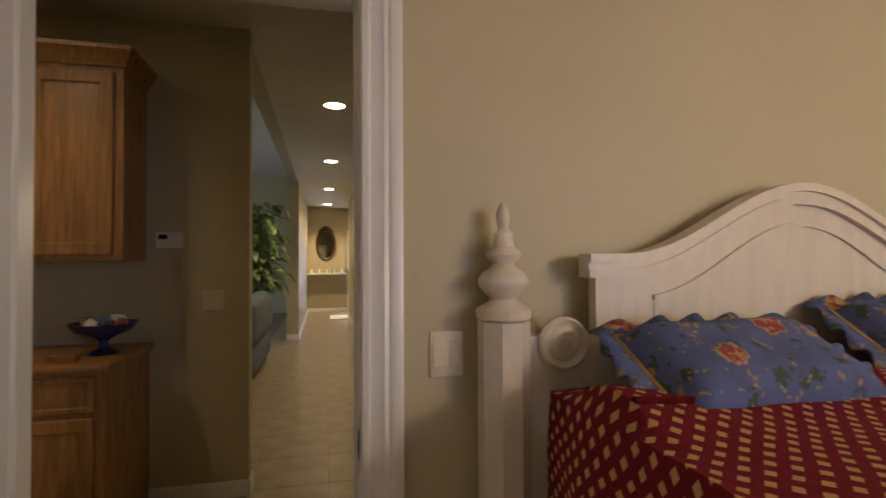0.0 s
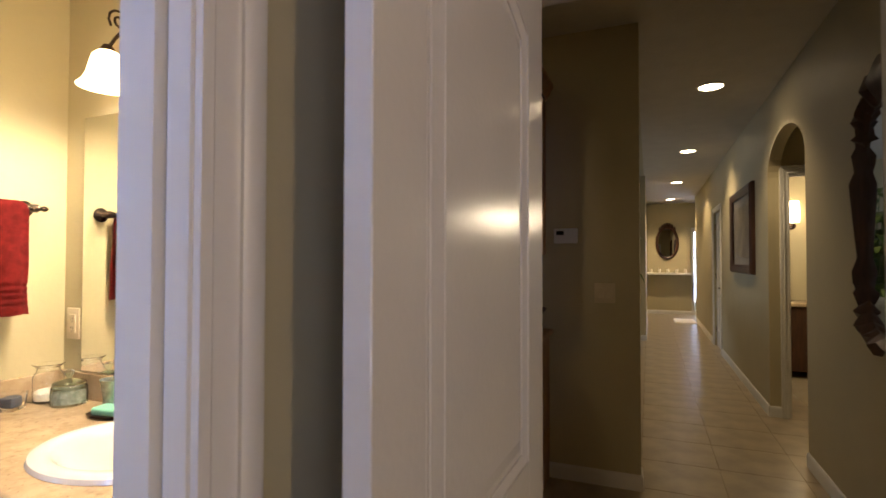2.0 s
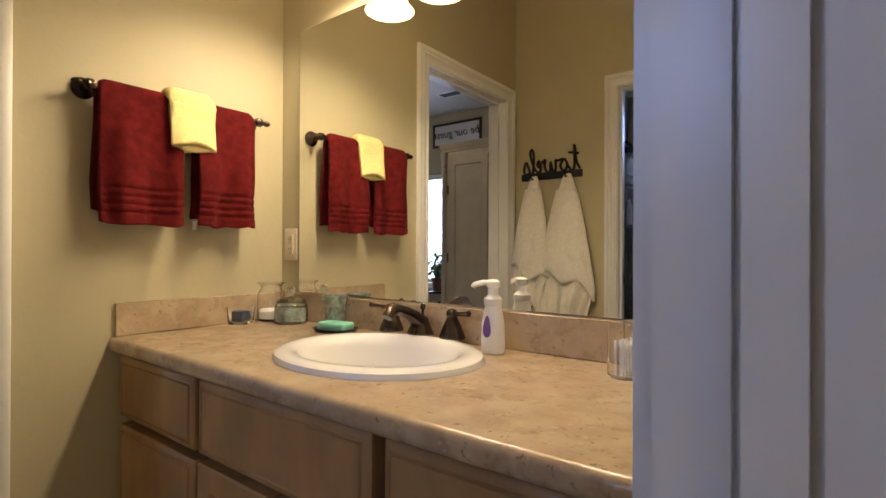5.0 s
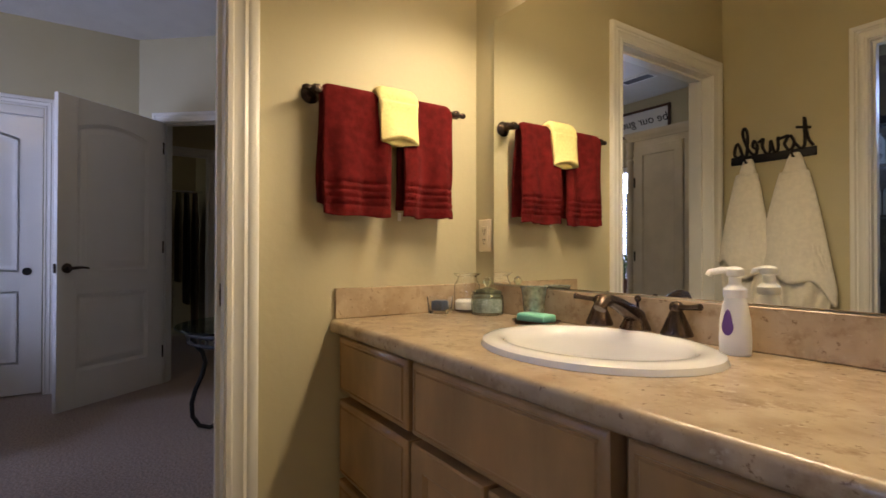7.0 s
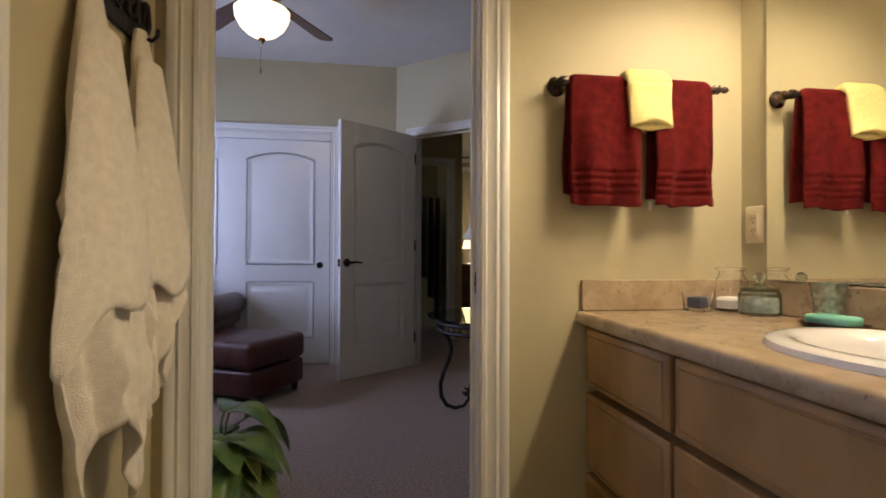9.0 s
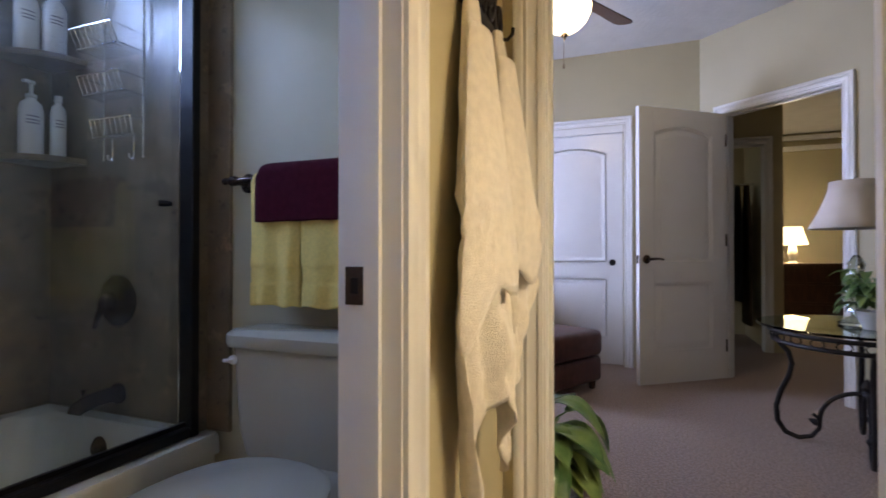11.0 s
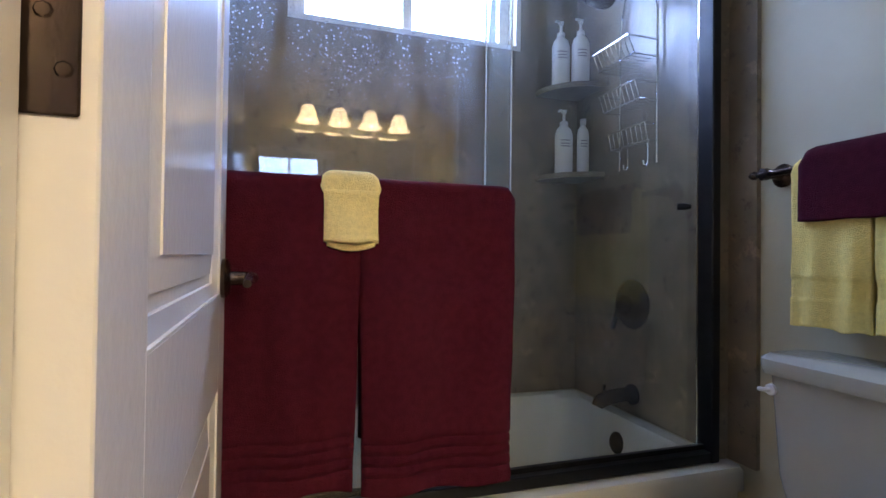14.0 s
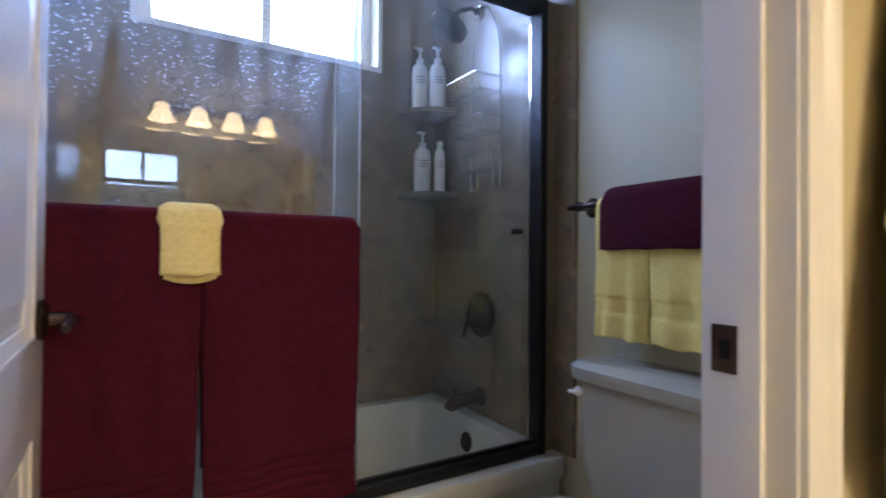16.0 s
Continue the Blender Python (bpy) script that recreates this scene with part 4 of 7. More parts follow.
# ---------- small things on the vanity ----------
def faucet():
    d = thing("faucet", pose(SX - 0.045, 1.284, CT + 0.017), "oil-rubbed bronze widespread faucet with two lever handles", "faucet")
    bm = BM()
    lathe(bm, [(0, 0), (0.036, 0), (0.037, 0.004), (0.032, 0.014), (0.025, 0.030), (0.020, 0.044), (0.010, 0.052), (0, 0.053)], 0, 0, 28)
    tube(bm, [(0, 0.004, 0.028), (0, -0.025, 0.046), (0, -0.06, 0.064), (0, -0.095, 0.076), (0, -0.120, 0.074), (0, -0.132, 0.058)], 0.013, 16, radii=[0.024, 0.021, 0.0165, 0.0145, 0.0145, 0.015])
    tube(bm, [(0, 0.010, 0.046), (0, 0.010, 0.070)], 0.0035, 8)
    lathe(bm, [(0, 0.066), (0.006, 0.068), (0.0085, 0.075), (0.005, 0.082), (0, 0.083)], 0, 0.010, 12)
    part("spout", bm, BRONZE, d)
    for s in (-1, 1):
        bm = BM()
        x = s * 0.107
        lathe(bm, [(0, 0), (0.034, 0), (0.035, 0.004), (0.031, 0.014), (0.023, 0.034), (0.016, 0.050), (0.013, 0.056), (0.016, 0.061), (0.015, 0.070), (0.010, 0.076), (0, 0.078)], x, 0, 28)
        tube(bm, [(x, 0, 0.065), (x + s * 0.025, -0.008, 0.066), (x + s * 0.052, -0.016, 0.069), (x + s * 0.066, -0.020, 0.071)], 0.006, 10, radii=[0.008, 0.006, 0.0065, 0.008])
        part("handle", bm, BRONZE, d, "bell-based lever handle")
    return d


faucet()
PURPLE = mat("purple_print", (0.10, 0.03, 0.22), 0.4, bump=0)
MINT = mat("mint_soap", (0.22, 0.58, 0.46), 0.45, var=0.05, bump=0.05)
SMOKE = glass_mat("smoky_glass", tint=(0.86, 0.90, 0.89), rough=0.01)
COTTON = mat("cotton", (0.78, 0.76, 0.70), 0.95, var=0.06, scale=30, bump=0.5, bscale=120)
SEAGREEN = mat("grey_green_salts", (0.34, 0.35, 0.31), 0.8, var=0.35, scale=70, bump=0.4, bscale=90)
NAVY = mat("navy_wax", (0.035, 0.055, 0.10), 0.5, bump=0.05)
TISSUEBOX = mat("marbled_tissue_box", (0.08, 0.065, 0.11), 0.12, var=0, color2=(0.44, 0.40, 0.48), scale=38, bump=0.02)

sp = thing("soap_pump", pose(-1.308, 1.258, CT + 0.001), "white foaming hand soap bottle with a pump", "soap dispenser")
bm = BM()
prs = [(0.026, 0.0), (0.030, 0.004), (0.0305, 0.03), (0.029, 0.07), (0.024, 0.098), (0.021, 0.108), (0.020, 0.113)]
loft(bm, [ring(0, 0, z, r, r * 0.72, 28) for r, z in prs])
part("bottle", bm, WHITEP, sp)
bm = BM()
lathe(bm, [(0.0205, 0.1135), (0.022, 0.116), (0.022, 0.130), (0.015, 0.136), (0.012, 0.140), (0.012, 0.155), (0.016, 0.157), (0.016, 0.170), (0.010, 0.175), (0, 0.176)], n=20)
tube(bm, [(0, 0, 0.166), (-0.02, -0.012, 0.168), (-0.038, -0.022, 0.163), (-0.041, -0.024, 0.156)], 0.007, 8)
part("pump_head", bm, WHITEP, sp)
bm = BM()
pts = [(0.011 * math.sin(a) , 0.055 - 0.016 * math.cos(a) + (0.020 * max(0, -math.cos(a)) ** 3)) for a in [2 * math.pi * i / 18 for i in range(18)]]
loft(bm, [[Vector((x - 0.004, -0.0222 - k, z)) for x, z in pts] for k in (-0.003, 0.0003)])
part("label", bm, PURPLE, sp, "purple drop-shaped label")

sd_ = thing("soap_dish", pose(-1.842, 1.232, CT + 0.001, 0, 0, 8), "dark metal soap dish on the vanity", "soap dish")
bm = BM()
loft(bm, [rrect(-0.06, 0.06, -0.04, 0.04, 0.03, 0.0), rrect(-0.068, 0.068, -0.048, 0.048, 0.034, 0.012), rrect(-0.064, 0.064, -0.044, 0.044, 0.032, 0.012), rrect(-0.05, 0.05, -0.032, 0.032, 0.026, 0.005)])
part("tray", bm, BRONZE, sd_)
bm = BM()
box(bm, -0.05, 0.05, -0.03, 0.03, 0, 0.024, 0.008, 3)
ob = solo("soap_bar", bm, MINT, "mint green bar of soap in the dish", "soap")
ob.matrix_basis = pose(-1.842, 1.232, CT + 0.007, 0, 0, 8)


WIDE = 1.12


def glass_vessel(name, x, y, prof, label, cat, material=None, inner=None):
    d = thing(name, pose(x, y, CT + 0.001), label, cat)
    bm = BM()
    loft(bm, [ring(0, 0, z * WIDE, r * WIDE, None, 28) for r, z in prof])
    g = part("vessel", bm, material or GLASS, d)
    g.visible_shadow = False
    return d


jar = glass_vessel("apothecary_jar", -2.100, 1.262, [(0.045, 0), (0.048, 0.004), (0.049, 0.03), (0.047, 0.055), (0.040, 0.062), (0.037, 0.062), (0.044, 0.053), (0.0455, 0.03), (0.044, 0.008), (0.0, 0.006)], "small glass jar of grey-green bath salts, lidded", "jar", SMOKE)
bm = BM()
lathe(bm, [(r * WIDE, z * WIDE) for r, z in ((0, 0.008), (0.042, 0.008), (0.0435, 0.03), (0.040, 0.046), (0.02, 0.05), (0, 0.049))], n=24)
part("salts", bm, SEAGREEN, jar)
bm = BM()
lathe(bm, [(r * WIDE, z * WIDE) for r, z in ((0.043, 0.0625), (0.044, 0.066), (0.038, 0.070), (0.014, 0.077), (0.006, 0.080), (0.007, 0.084), (0.013, 0.092), (0.0135, 0.100), (0.008, 0.107), (0, 0.109))], n=24)
part("lid", bm, SMOKE, jar, "glass lid with a ball knob")

op = glass_vessel("glass_jar", -2.208, 1.258, [(0.034, 0), (0.040, 0.004), (0.041, 0.05), (0.040, 0.082), (0.031, 0.096), (0.030, 0.106), (0.043, 0.117), (0.042, 0.118), (0.028, 0.107), (0.029, 0.095), (0.038, 0.08), (0.039, 0.05), (0.037, 0.007), (0, 0.006)], "open clear glass jar with cotton pads", "jar")
bm = BM()
lathe(bm, [(r * WIDE, z * WIDE) for r, z in ((0, 0.008), (0.036, 0.008), (0.037, 0.030), (0.030, 0.036), (0, 0.034))], n=20)
part("cotton_pads", bm, COTTON, op)

can = thing("candle_holder", pose(-2.208, 1.145, CT + 0.001, 0, 0, 25), "square clear glass votive with navy candle", "candle")
bm = BM()
loft(bm, [rrect(-0.030, 0.030, -0.030, 0.030, 0.006, 0), rrect(-0.034, 0.034, -0.034, 0.034, 0.006, 0.056), rrect(-0.031, 0.031, -0.031, 0.031, 0.005, 0.056), rrect(-0.025, 0.025, -0.025, 0.025, 0.005, 0.010)])
g = part("glass", bm, GLASS, can)
g.visible_shadow = False
bm = BM()
box(bm, -0.021, 0.021, -0.021, 0.021, 0.011, 0.042, 0.003)
part("wax", bm, NAVY, can, "navy blue wax")

tum = glass_vessel("tumbler", -1.900, 1.280, [(0.024, 0), (0.027, 0.003), (0.029, 0.045), (0.034, 0.083), (0.038, 0.091), (0.036, 0.091), (0.031, 0.081), (0.026, 0.045), (0.023, 0.006), (0, 0.005)], "mottled silver-green glass tumbler", "tumbler", mat("mercury_glass", (0.33, 0.37, 0.33), 0.18, metal=0.6, var=0.4, scale=60, bump=0.05))

tb = thing("tissue_box", pose(-0.884, 1.248, CT + 0.001, 0, 0, -6), "marbled grey-purple cube tissue box with a tissue", "tissue box")
bm = BM()
box(bm, -0.060, 0.060, -0.060, 0.060, 0, 0.137, 0.003)
part("box", bm, TISSUEBOX, tb)
bm = BM()
rows = []
for j in range(9):
    v = j / 8
    w = 0.026 + 0.026 * v
    rows.append([Vector((w * (2 * i / 12 - 1) + 0.018 * v * v, 0.012 * math.sin(i * 0.9 + v * 3) * (1 - 0.3 * v) + 0.008 * math.cos(v * 4), 0.133 + 0.125 * v - 0.07 * v * (i / 12 - 0.25) ** 2 - 0.03 * v * (i / 12))) for i in range(13)])
loft(bm, rows, False)
thicken(part("tissue", bm, mat("tissue_paper", (0.86, 0.84, 0.79), 0.9, var=0.02, bump=0.06, bscale=60), tb, "white tissue pulled halfway out"), 0.0015)
for x, y in ((-0.985, 1.222), (-0.975, 1.29)):
    jr = glass_vessel("swab_jar", x, y, [(0.028, 0), (0.031, 0.003), (0.031, 0.085), (0.033, 0.09), (0.031, 0.09), (0.029, 0.084), (0.028, 0.006), (0, 0.005)], "clear glass jar of cotton swabs", "jar")
    bm = BM()
    rnd = random.Random(5)
    for k in range(26):
        a, r = rnd.uniform(0, 6.28), 0.023 * math.sqrt(rnd.random())
        px, py = r * math.cos(a), r * math.sin(a)
        hh = rnd.uniform(0.066, 0.074)
        tube(bm, [(px, py, 0.007), (px, py, hh - 0.012)], 0.0016, 5)
        tube(bm, [(px, py, hh - 0.012), (px, py, hh - 0.005), (px, py, hh)], 0.003, 6, radii=[0.0022, 0.0034, 0.0015])
    part("swabs", bm, COTTON, jr)

# ---------- "towels" hook rail ----------
def text_mesh(body, size, depth, bold=0.0):
    cu = bpy.data.curves.new("letters", "FONT")
    cu.body, cu.size, cu.extrude, cu.align_x, cu.offset, cu.shear = body, size, depth, "CENTER", bold, 0.25
    ob = new("letters", cu)
    me = bpy.data.meshes.new_from_object(ob.evaluated_get(bpy.context.evaluated_depsgraph_get()))
    bpy.data.objects.remove(ob)
    bm = BM()
    bm.from_mesh(me)
    return bm


RX, RZH = -2.01, 1.525
hk = thing("hook_rail", pose(RX, SOUTH + 0.001, RZH, 0, 0, 180), "black metal hook rail with the word towels", "hook rail")
bm = BM()
box(bm, -0.20, 0.20, -0.012, 0.0, -0.022, 0.022, 0.003)
part("plate", bm, IRON, hk)
SCRIPT = [[(0, 0.1), (0.35, 0.7), (0.55, 1.95), (0.52, 0.35), (0.75, 0), (1.1, 0.35)], [(0.15, 1.25), (1.05, 1.4)],
          [(1.45, 0.95), (1.2, 0.45), (1.5, 0), (1.85, 0.45), (1.6, 0.95), (2.1, 0.85), (2.3, 0.9), (2.3, 0.2), (2.55, 0), (2.8, 0.8), (2.85, 0.15), (3.1, 0), (3.4, 0.5), (3.35, 1.0), (3.65, 0.8)],
          [(3.7, 0.35), (4.1, 0.6), (4.0, 0.98), (3.78, 0.6), (3.9, 0.05), (4.4, 0.4), (4.85, 1.5), (4.72, 1.95), (4.5, 1.5), (4.55, 0.2), (4.8, 0), (5.25, 0.95), (5.5, 0.35), (5.3, -0.02), (4.95, 0.1)]]


def curve_through(pts, step=6):
    """Points of a smooth stroke through the given ones."""
    p = [pts[0]] + list(pts) + [pts[-1]]
    out = []
    for a, b, c, d in zip(p, p[1:], p[2:], p[3:]):
        for k in range(step):
            t = k / step
            out.append([0.5 * (2 * b[q] + (c[q] - a[q]) * t + (2 * a[q] - 5 * b[q] + 4 * c[q] - d[q]) * t * t + (3 * b[q] - a[q] - 3 * c[q] + d[q]) * t ** 3) for q in (0, 1)])
    return out + [list(pts[-1])]


bm = BM()
for stroke in SCRIPT:
    tube(bm, [(-0.185 + 0.067 * x, -0.006, 0.020 + 0.078 * z) for x, z in curve_through(stroke)], 0.0115, 8, flat=0.6)
part("letters", bm, IRON, hk)
HOOKS = (-0.115, 0.105)
for hx in HOOKS:
    bm = BM()
    tube(bm, [(hx, -0.010, -0.005), (hx, -0.030, -0.018), (hx, -0.050, -0.022), (hx, -0.062, -0.010), (hx, -0.064, 0.006)], 0.005, 8)
    part("hook", bm, IRON, hk)


def hanging_towel(name, m, wid, length, label, seed):
    """A towel gathered on a hook: a cone of folds that opens downwards."""
    bm = BM()
    n, rows = 64, []
    for j in range(46):
        v = j / 45
        low = min(1.0, max(0.0, (v - 0.70) / 0.30))
        half = 0.018 + (wid / 2) * 1.05 * min(1.0, v / 0.72) ** 0.75 * (1 - 0.45 * low)
        dep = 0.022 + 0.050 * min(1, v * 1.6)
        row = []
        for i in range(n):
            a = 2 * math.pi * i / n
            fold = 1 + 0.20 * min(1, 2 * v) * math.sin(4 * a + seed + 1.2 * noise.noise((v * 2, seed, 0))) + 0.13 * v * math.sin(11 * a + 2 * seed + 3 * v)
            x = half * math.cos(a) * (0.9 + 0.1 * fold) + 0.02 * v * noise.noise((v * 3, seed, 5))
            y = -dep * (0.55 + 0.5 * math.sin(a)) * fold - 0.006
            tail = 0.13 * math.sin(a * 2 + seed) * v ** 3 + 0.10 * noise.noise((math.cos(a) * 1.5, math.sin(a) * 1.5, seed)) * v ** 2
            wr = 0.016 * min(1, 2 * v) * noise.noise((a * 1.1, v * 7, seed + 3)) + 0.008 * v * noise.noise((a * 2.6, v * 15, seed))
            row.append(Vector((x * (1 + 1.2 * wr), min(y - abs(wr) * 1.6, -0.006), -length * v * (1 + tail))))
        rows.append(row)
    loft(bm, rows, True, True, False)
    # an outer layer folded over, with a slanting hem
    rows = []
    for j in range(28):
        row = []
        for i in range(40):
            a = math.pi * (1.02 + 0.98 * i / 39) + math.pi
            v = 0.10 + (0.62 + 0.07 * math.sin(1.4 * a + seed) + 0.03 * math.sin(5 * a)) * j / 27
            half = 0.026 + (wid / 2) * 1.13 * min(1.0, v / 0.72) ** 0.75
            dep = 0.034 + 0.056 * min(1, v * 1.6)
            fold = 1 + 0.12 * v * math.sin(3 * a + 2 + seed) + 0.05 * v * noise.noise((a * 2, v * 8, seed))
            row.append(Vector((half * math.cos(a), min(-dep * (0.50 + 0.58 * math.sin(a)) * fold - 0.012, -0.010), -length * v)))
        rows.append(row)
    loft(bm, rows, False, False, False)
    for v in bm.verts:
        if -0.47 * length > v.co.z > -0.62 * length and v.co.x < -0.12 * wid:
            v.co.y += 0.004 * math.sin(v.co.z * 350)
    ob = solo(name, bm, CREAM, label, "towel")
    ob.matrix_basis = m
    return thicken(ob, 0.006)


hanging_towel("bath_towel", pose(RX + 0.115, SOUTH + 0.006, RZH - 0.003, 0, 0, 180), 0.275, 0.93, "cream bath towel hanging from a hook in folds", 0.6)
hanging_towel("bath_towel", pose(RX - 0.105, SOUTH + 0.006, RZH - 0.003, 0, 0, 180), 0.20, 0.79, "cream bath towel hanging from a hook in folds", 2.4)

# strike plates
def strike(name, m, label, hw=0.017):
    bm = BM()
    box(bm, -hw, hw, -0.0015, 0.0, -0.032, 0.032, 0.001, 1)
    d = thing(name, m, label, "strike plate")
    part("plate", bm, BRONZE, d)
    bm = BM()
    # black block paints the shade in the latch hole
    box(bm, -0.007, 0.007, -0.0022, -0.0012, -0.013, 0.013)
    part("latch_hole", bm, BLACK, d)
    return d


strike("strike_plate", pose(-1.6035, -0.500, 0.907, 0, 0, 90), "dark bronze strike plate on the white jamb", 0.018)
strike("strike_plate", pose(-2.315, 0.4765, 0.905), "dark bronze strike plate on the white jamb")
strike("strike_plate", pose(0.2045, 1.360, 0.915, 0, 0, -90), "dark bronze strike plate on the white jamb")

# ---------- shower fittings ----------
TF = TUBW + 0.015
vv = thing("shower_valve", pose(TF, -1.666, 0.806, 0, 0, -90), "dark bronze round shower valve with a lever", "shower valve")
bm = BM()
lathe(bm, [(0, 0), (0.083, 0), (0.085, 0.006), (0.078, 0.012), (0.05, 0.018), (0.032, 0.03), (0.028, 0.05), (0.02, 0.058), (0, 0.06)], m=pose(0, 0, 0, -90), n=32)
part("escutcheon", bm, BRONZE, vv)
bm = BM()
tube(bm, [(0, 0.05, 0), (0.01, 0.056, -0.03), (0.016, 0.062, -0.06), (0.02, 0.066, -0.085)], 0.009, 10, radii=[0.011, 0.009, 0.008, 0.007])
part("lever", bm, BRONZE, vv)
sx = thing("tub_spout", pose(TF, -1.663, 0.50), "dark bronze tub spout", "tub spout")
bm = BM()
lathe(bm, [(0, 0), (0.034, 0), (0.034, 0.008), (0.026, 0.012), (0, 0.012)], m=pose(0, 0, 0, 0, 90), n=20)
tube(bm, [(0.01, 0, 0), (0.05, 0, 0.002), (0.10, 0, -0.004), (0.135, 0, -0.016), (0.142, 0, -0.03)], 0.024, 14, radii=[0.022, 0.024, 0.024, 0.022, 0.018])
lathe(bm, [(0, 0.02), (0.005, 0.02), (0.004, 0.03), (0.008, 0.036), (0, 0.042)], 0.115, 0, 10)
part("spout", bm, BRONZE, sx)
sh = thing("wall_shower", pose(TF, -1.685, 1.955), "dark bronze round shower head on an arm", "shower head")
bm = BM()
lathe(bm, [(0, 0), (0.03, 0), (0.03, 0.006), (0.012, 0.012), (0, 0.012)], m=pose(0, 0, 0, 0, 90), n=18)
tube(bm, [(0.01, 0, 0), (0.05, 0.004, 0.004), (0.10, 0.010, -0.02), (0.13, 0.014, -0.05)], 0.009, 10)
part("arm", bm, BRONZE, sh)
bm = BM()
lathe(bm, [(0, 0.05), (0.014, 0.05), (0.018, 0.03), (0.05, 0.012), (0.072, 0.0), (0.072, -0.008), (0.064, -0.012), (0, -0.012)], m=pose(0.152, 0.02, -0.093, 0, -35), n=28)
part("head", bm, BRONZE, sh)
# corner shelves and bottles
for z in (1.625, 1.285):
    bm = BM()
    out = [Vector((TF, TUBN + 0.012, 0))] + [Vector((TF + 0.19 * math.cos(a), TUBN + 0.012 + 0.19 * math.sin(a), 0)) for a in [math.pi / 2 * i / 10 for i in range(11)]]
    loft(bm, [[p + Vector((0, 0, z - 0.02)) for p in out], [p + Vector((0, 0, z)) for p in out]])
    solo("corner_shelf", bm, TILEW, "brown stone corner shelf in the shower", "shelf", "corner shelves")


def bottle(x, y, z, h, r, label, name="pump_bottle", pump=True):
    d = thing(name, pose(x, y, z), label, "bottle", "shower bottles")
    bm = BM()
    loft(bm, [ring(0, 0, q * h, r * k, r * k * 0.8, 24) for q, k in ((0, 0.9), (0.02, 1.0), (0.75, 1.0), (0.86, 0.8), (0.92, 0.42), (0.95, 0.38))])
    part("body", bm, WHITEP, d)
    bm = BM()
    if pump:
        lathe(bm, [(r * 0.45, 0.95 * h + 0.0005), (r * 0.45, h), (r * 0.16, h + 0.002), (r * 0.16, h + 0.035), (r * 0.3, h + 0.036), (r * 0.3, h + 0.046), (0, h + 0.048)], n=16)
        tube(bm, [(0, 0, h + 0.041), (0.02, 0.012, h + 0.041), (0.034, 0.02, h + 0.034)], 0.005, 8)
    else:
        lathe(bm, [(r * 0.5, 0.95 * h + 0.0005), (r * 0.5, h + 0.012), (0, h + 0.013)], n=16)
    part("pump" if pump else "cap", bm, WHITEP, d)
    bm = BM()
    for k, (w, q) in enumerate(((0.5, 0.62), (0.66, 0.56), (0.4, 0.51))):
        loft(bm, [ring(0, 0, q * h + e, r * 1.012, r * 0.81, 24)[3:8] + [Vector((0, 0, q * h + e))] for e in (0, 0.004)])
    part("printed_lines", bm, mat("grey_print", (0.25, 0.25, 0.27), 0.6, bump=0) if "grey_print" not in bpy.data.materials else bpy.data.materials["grey_print"], d)
    return d


bottle(TF + 0.115, TUBN + 0.075, 1.626, 0.215, 0.036, "tall white pump bottle on the upper shelf")
bottle(TF + 0.052, TUBN + 0.115, 1.626, 0.215, 0.036, "tall white pump bottle beside another")
bottle(TF + 0.105, TUBN + 0.085, 1.286, 0.205, 0.036, "white pump bottle with an amber label")
bottle(TF + 0.045, TUBN + 0.125, 1.286, 0.20, 0.024, "slim white bottle with a flip cap", "slim_bottle", False)
# wire caddy
cad = thing("shower_caddy", pose(TF, -1.633, 1.27), "chrome wire shower caddy hanging from the shower arm", "shower caddy")
bm = BM()
W = 0.092
tube(bm, [(0.012, -W, 0.0), (0.012, -W, 0.50), (0.012, -W * 0.8, 0.58), (0.012, -W * 0.35, 0.66), (0.012, 0, 0.69), (0.012, W * 0.35, 0.66), (0.012, W * 0.8, 0.58), (0.012, W, 0.50), (0.012, W, 0.0)], 0.0034, 8)
tube(bm, [(0.012, 0, 0.685), (0.015, -0.03, 0.70), (0.02, -0.052, 0.705)], 0.0034, 8)
part("frame", bm, CHROME, cad)
for zb, dp in ((0.34, 0.125), (0.20, 0.10), (0.07, 0.06)):
    bm = BM()
    for zz, e in ((zb, 0.8), (zb + 0.055, 1.0)):
        tube(bm, [(0.012, -W, zz), (dp * e, -W, zz), (dp * e, W, zz), (0.012, W, zz)], 0.003, 8)
    for k in range(9):
        y = -W + 2 * W * k / 8
        tube(bm, [(0.012, y, zb), (dp * 0.8, y, zb), (dp, y, zb + 0.055)], 0.0022, 6)
    part("basket", bm, CHROME, cad)
for hx in (-0.05, 0.05):
    bm = BM()
    tube(bm, [(0.012, hx, 0.07), (0.012, hx, 0.01), (0.018, hx, -0.004), (0.028, hx, 0.0), (0.030, hx, 0.014)], 0.0026, 6)
    part("hook", bm, CHROME, cad)
# pane knobs and bumper
bm = BM()
lathe(bm, [(0, 0), (0.009, 0), (0.009, 0.02), (0.006, 0.034), (0, 0.034)], m=pose(-1.893, GY - 0.0165, 1.102, -90, 0, 55), n=12)
solo("pane_bumper", bm, BLACK, "small black rubber pull on the glass pane", "handle")

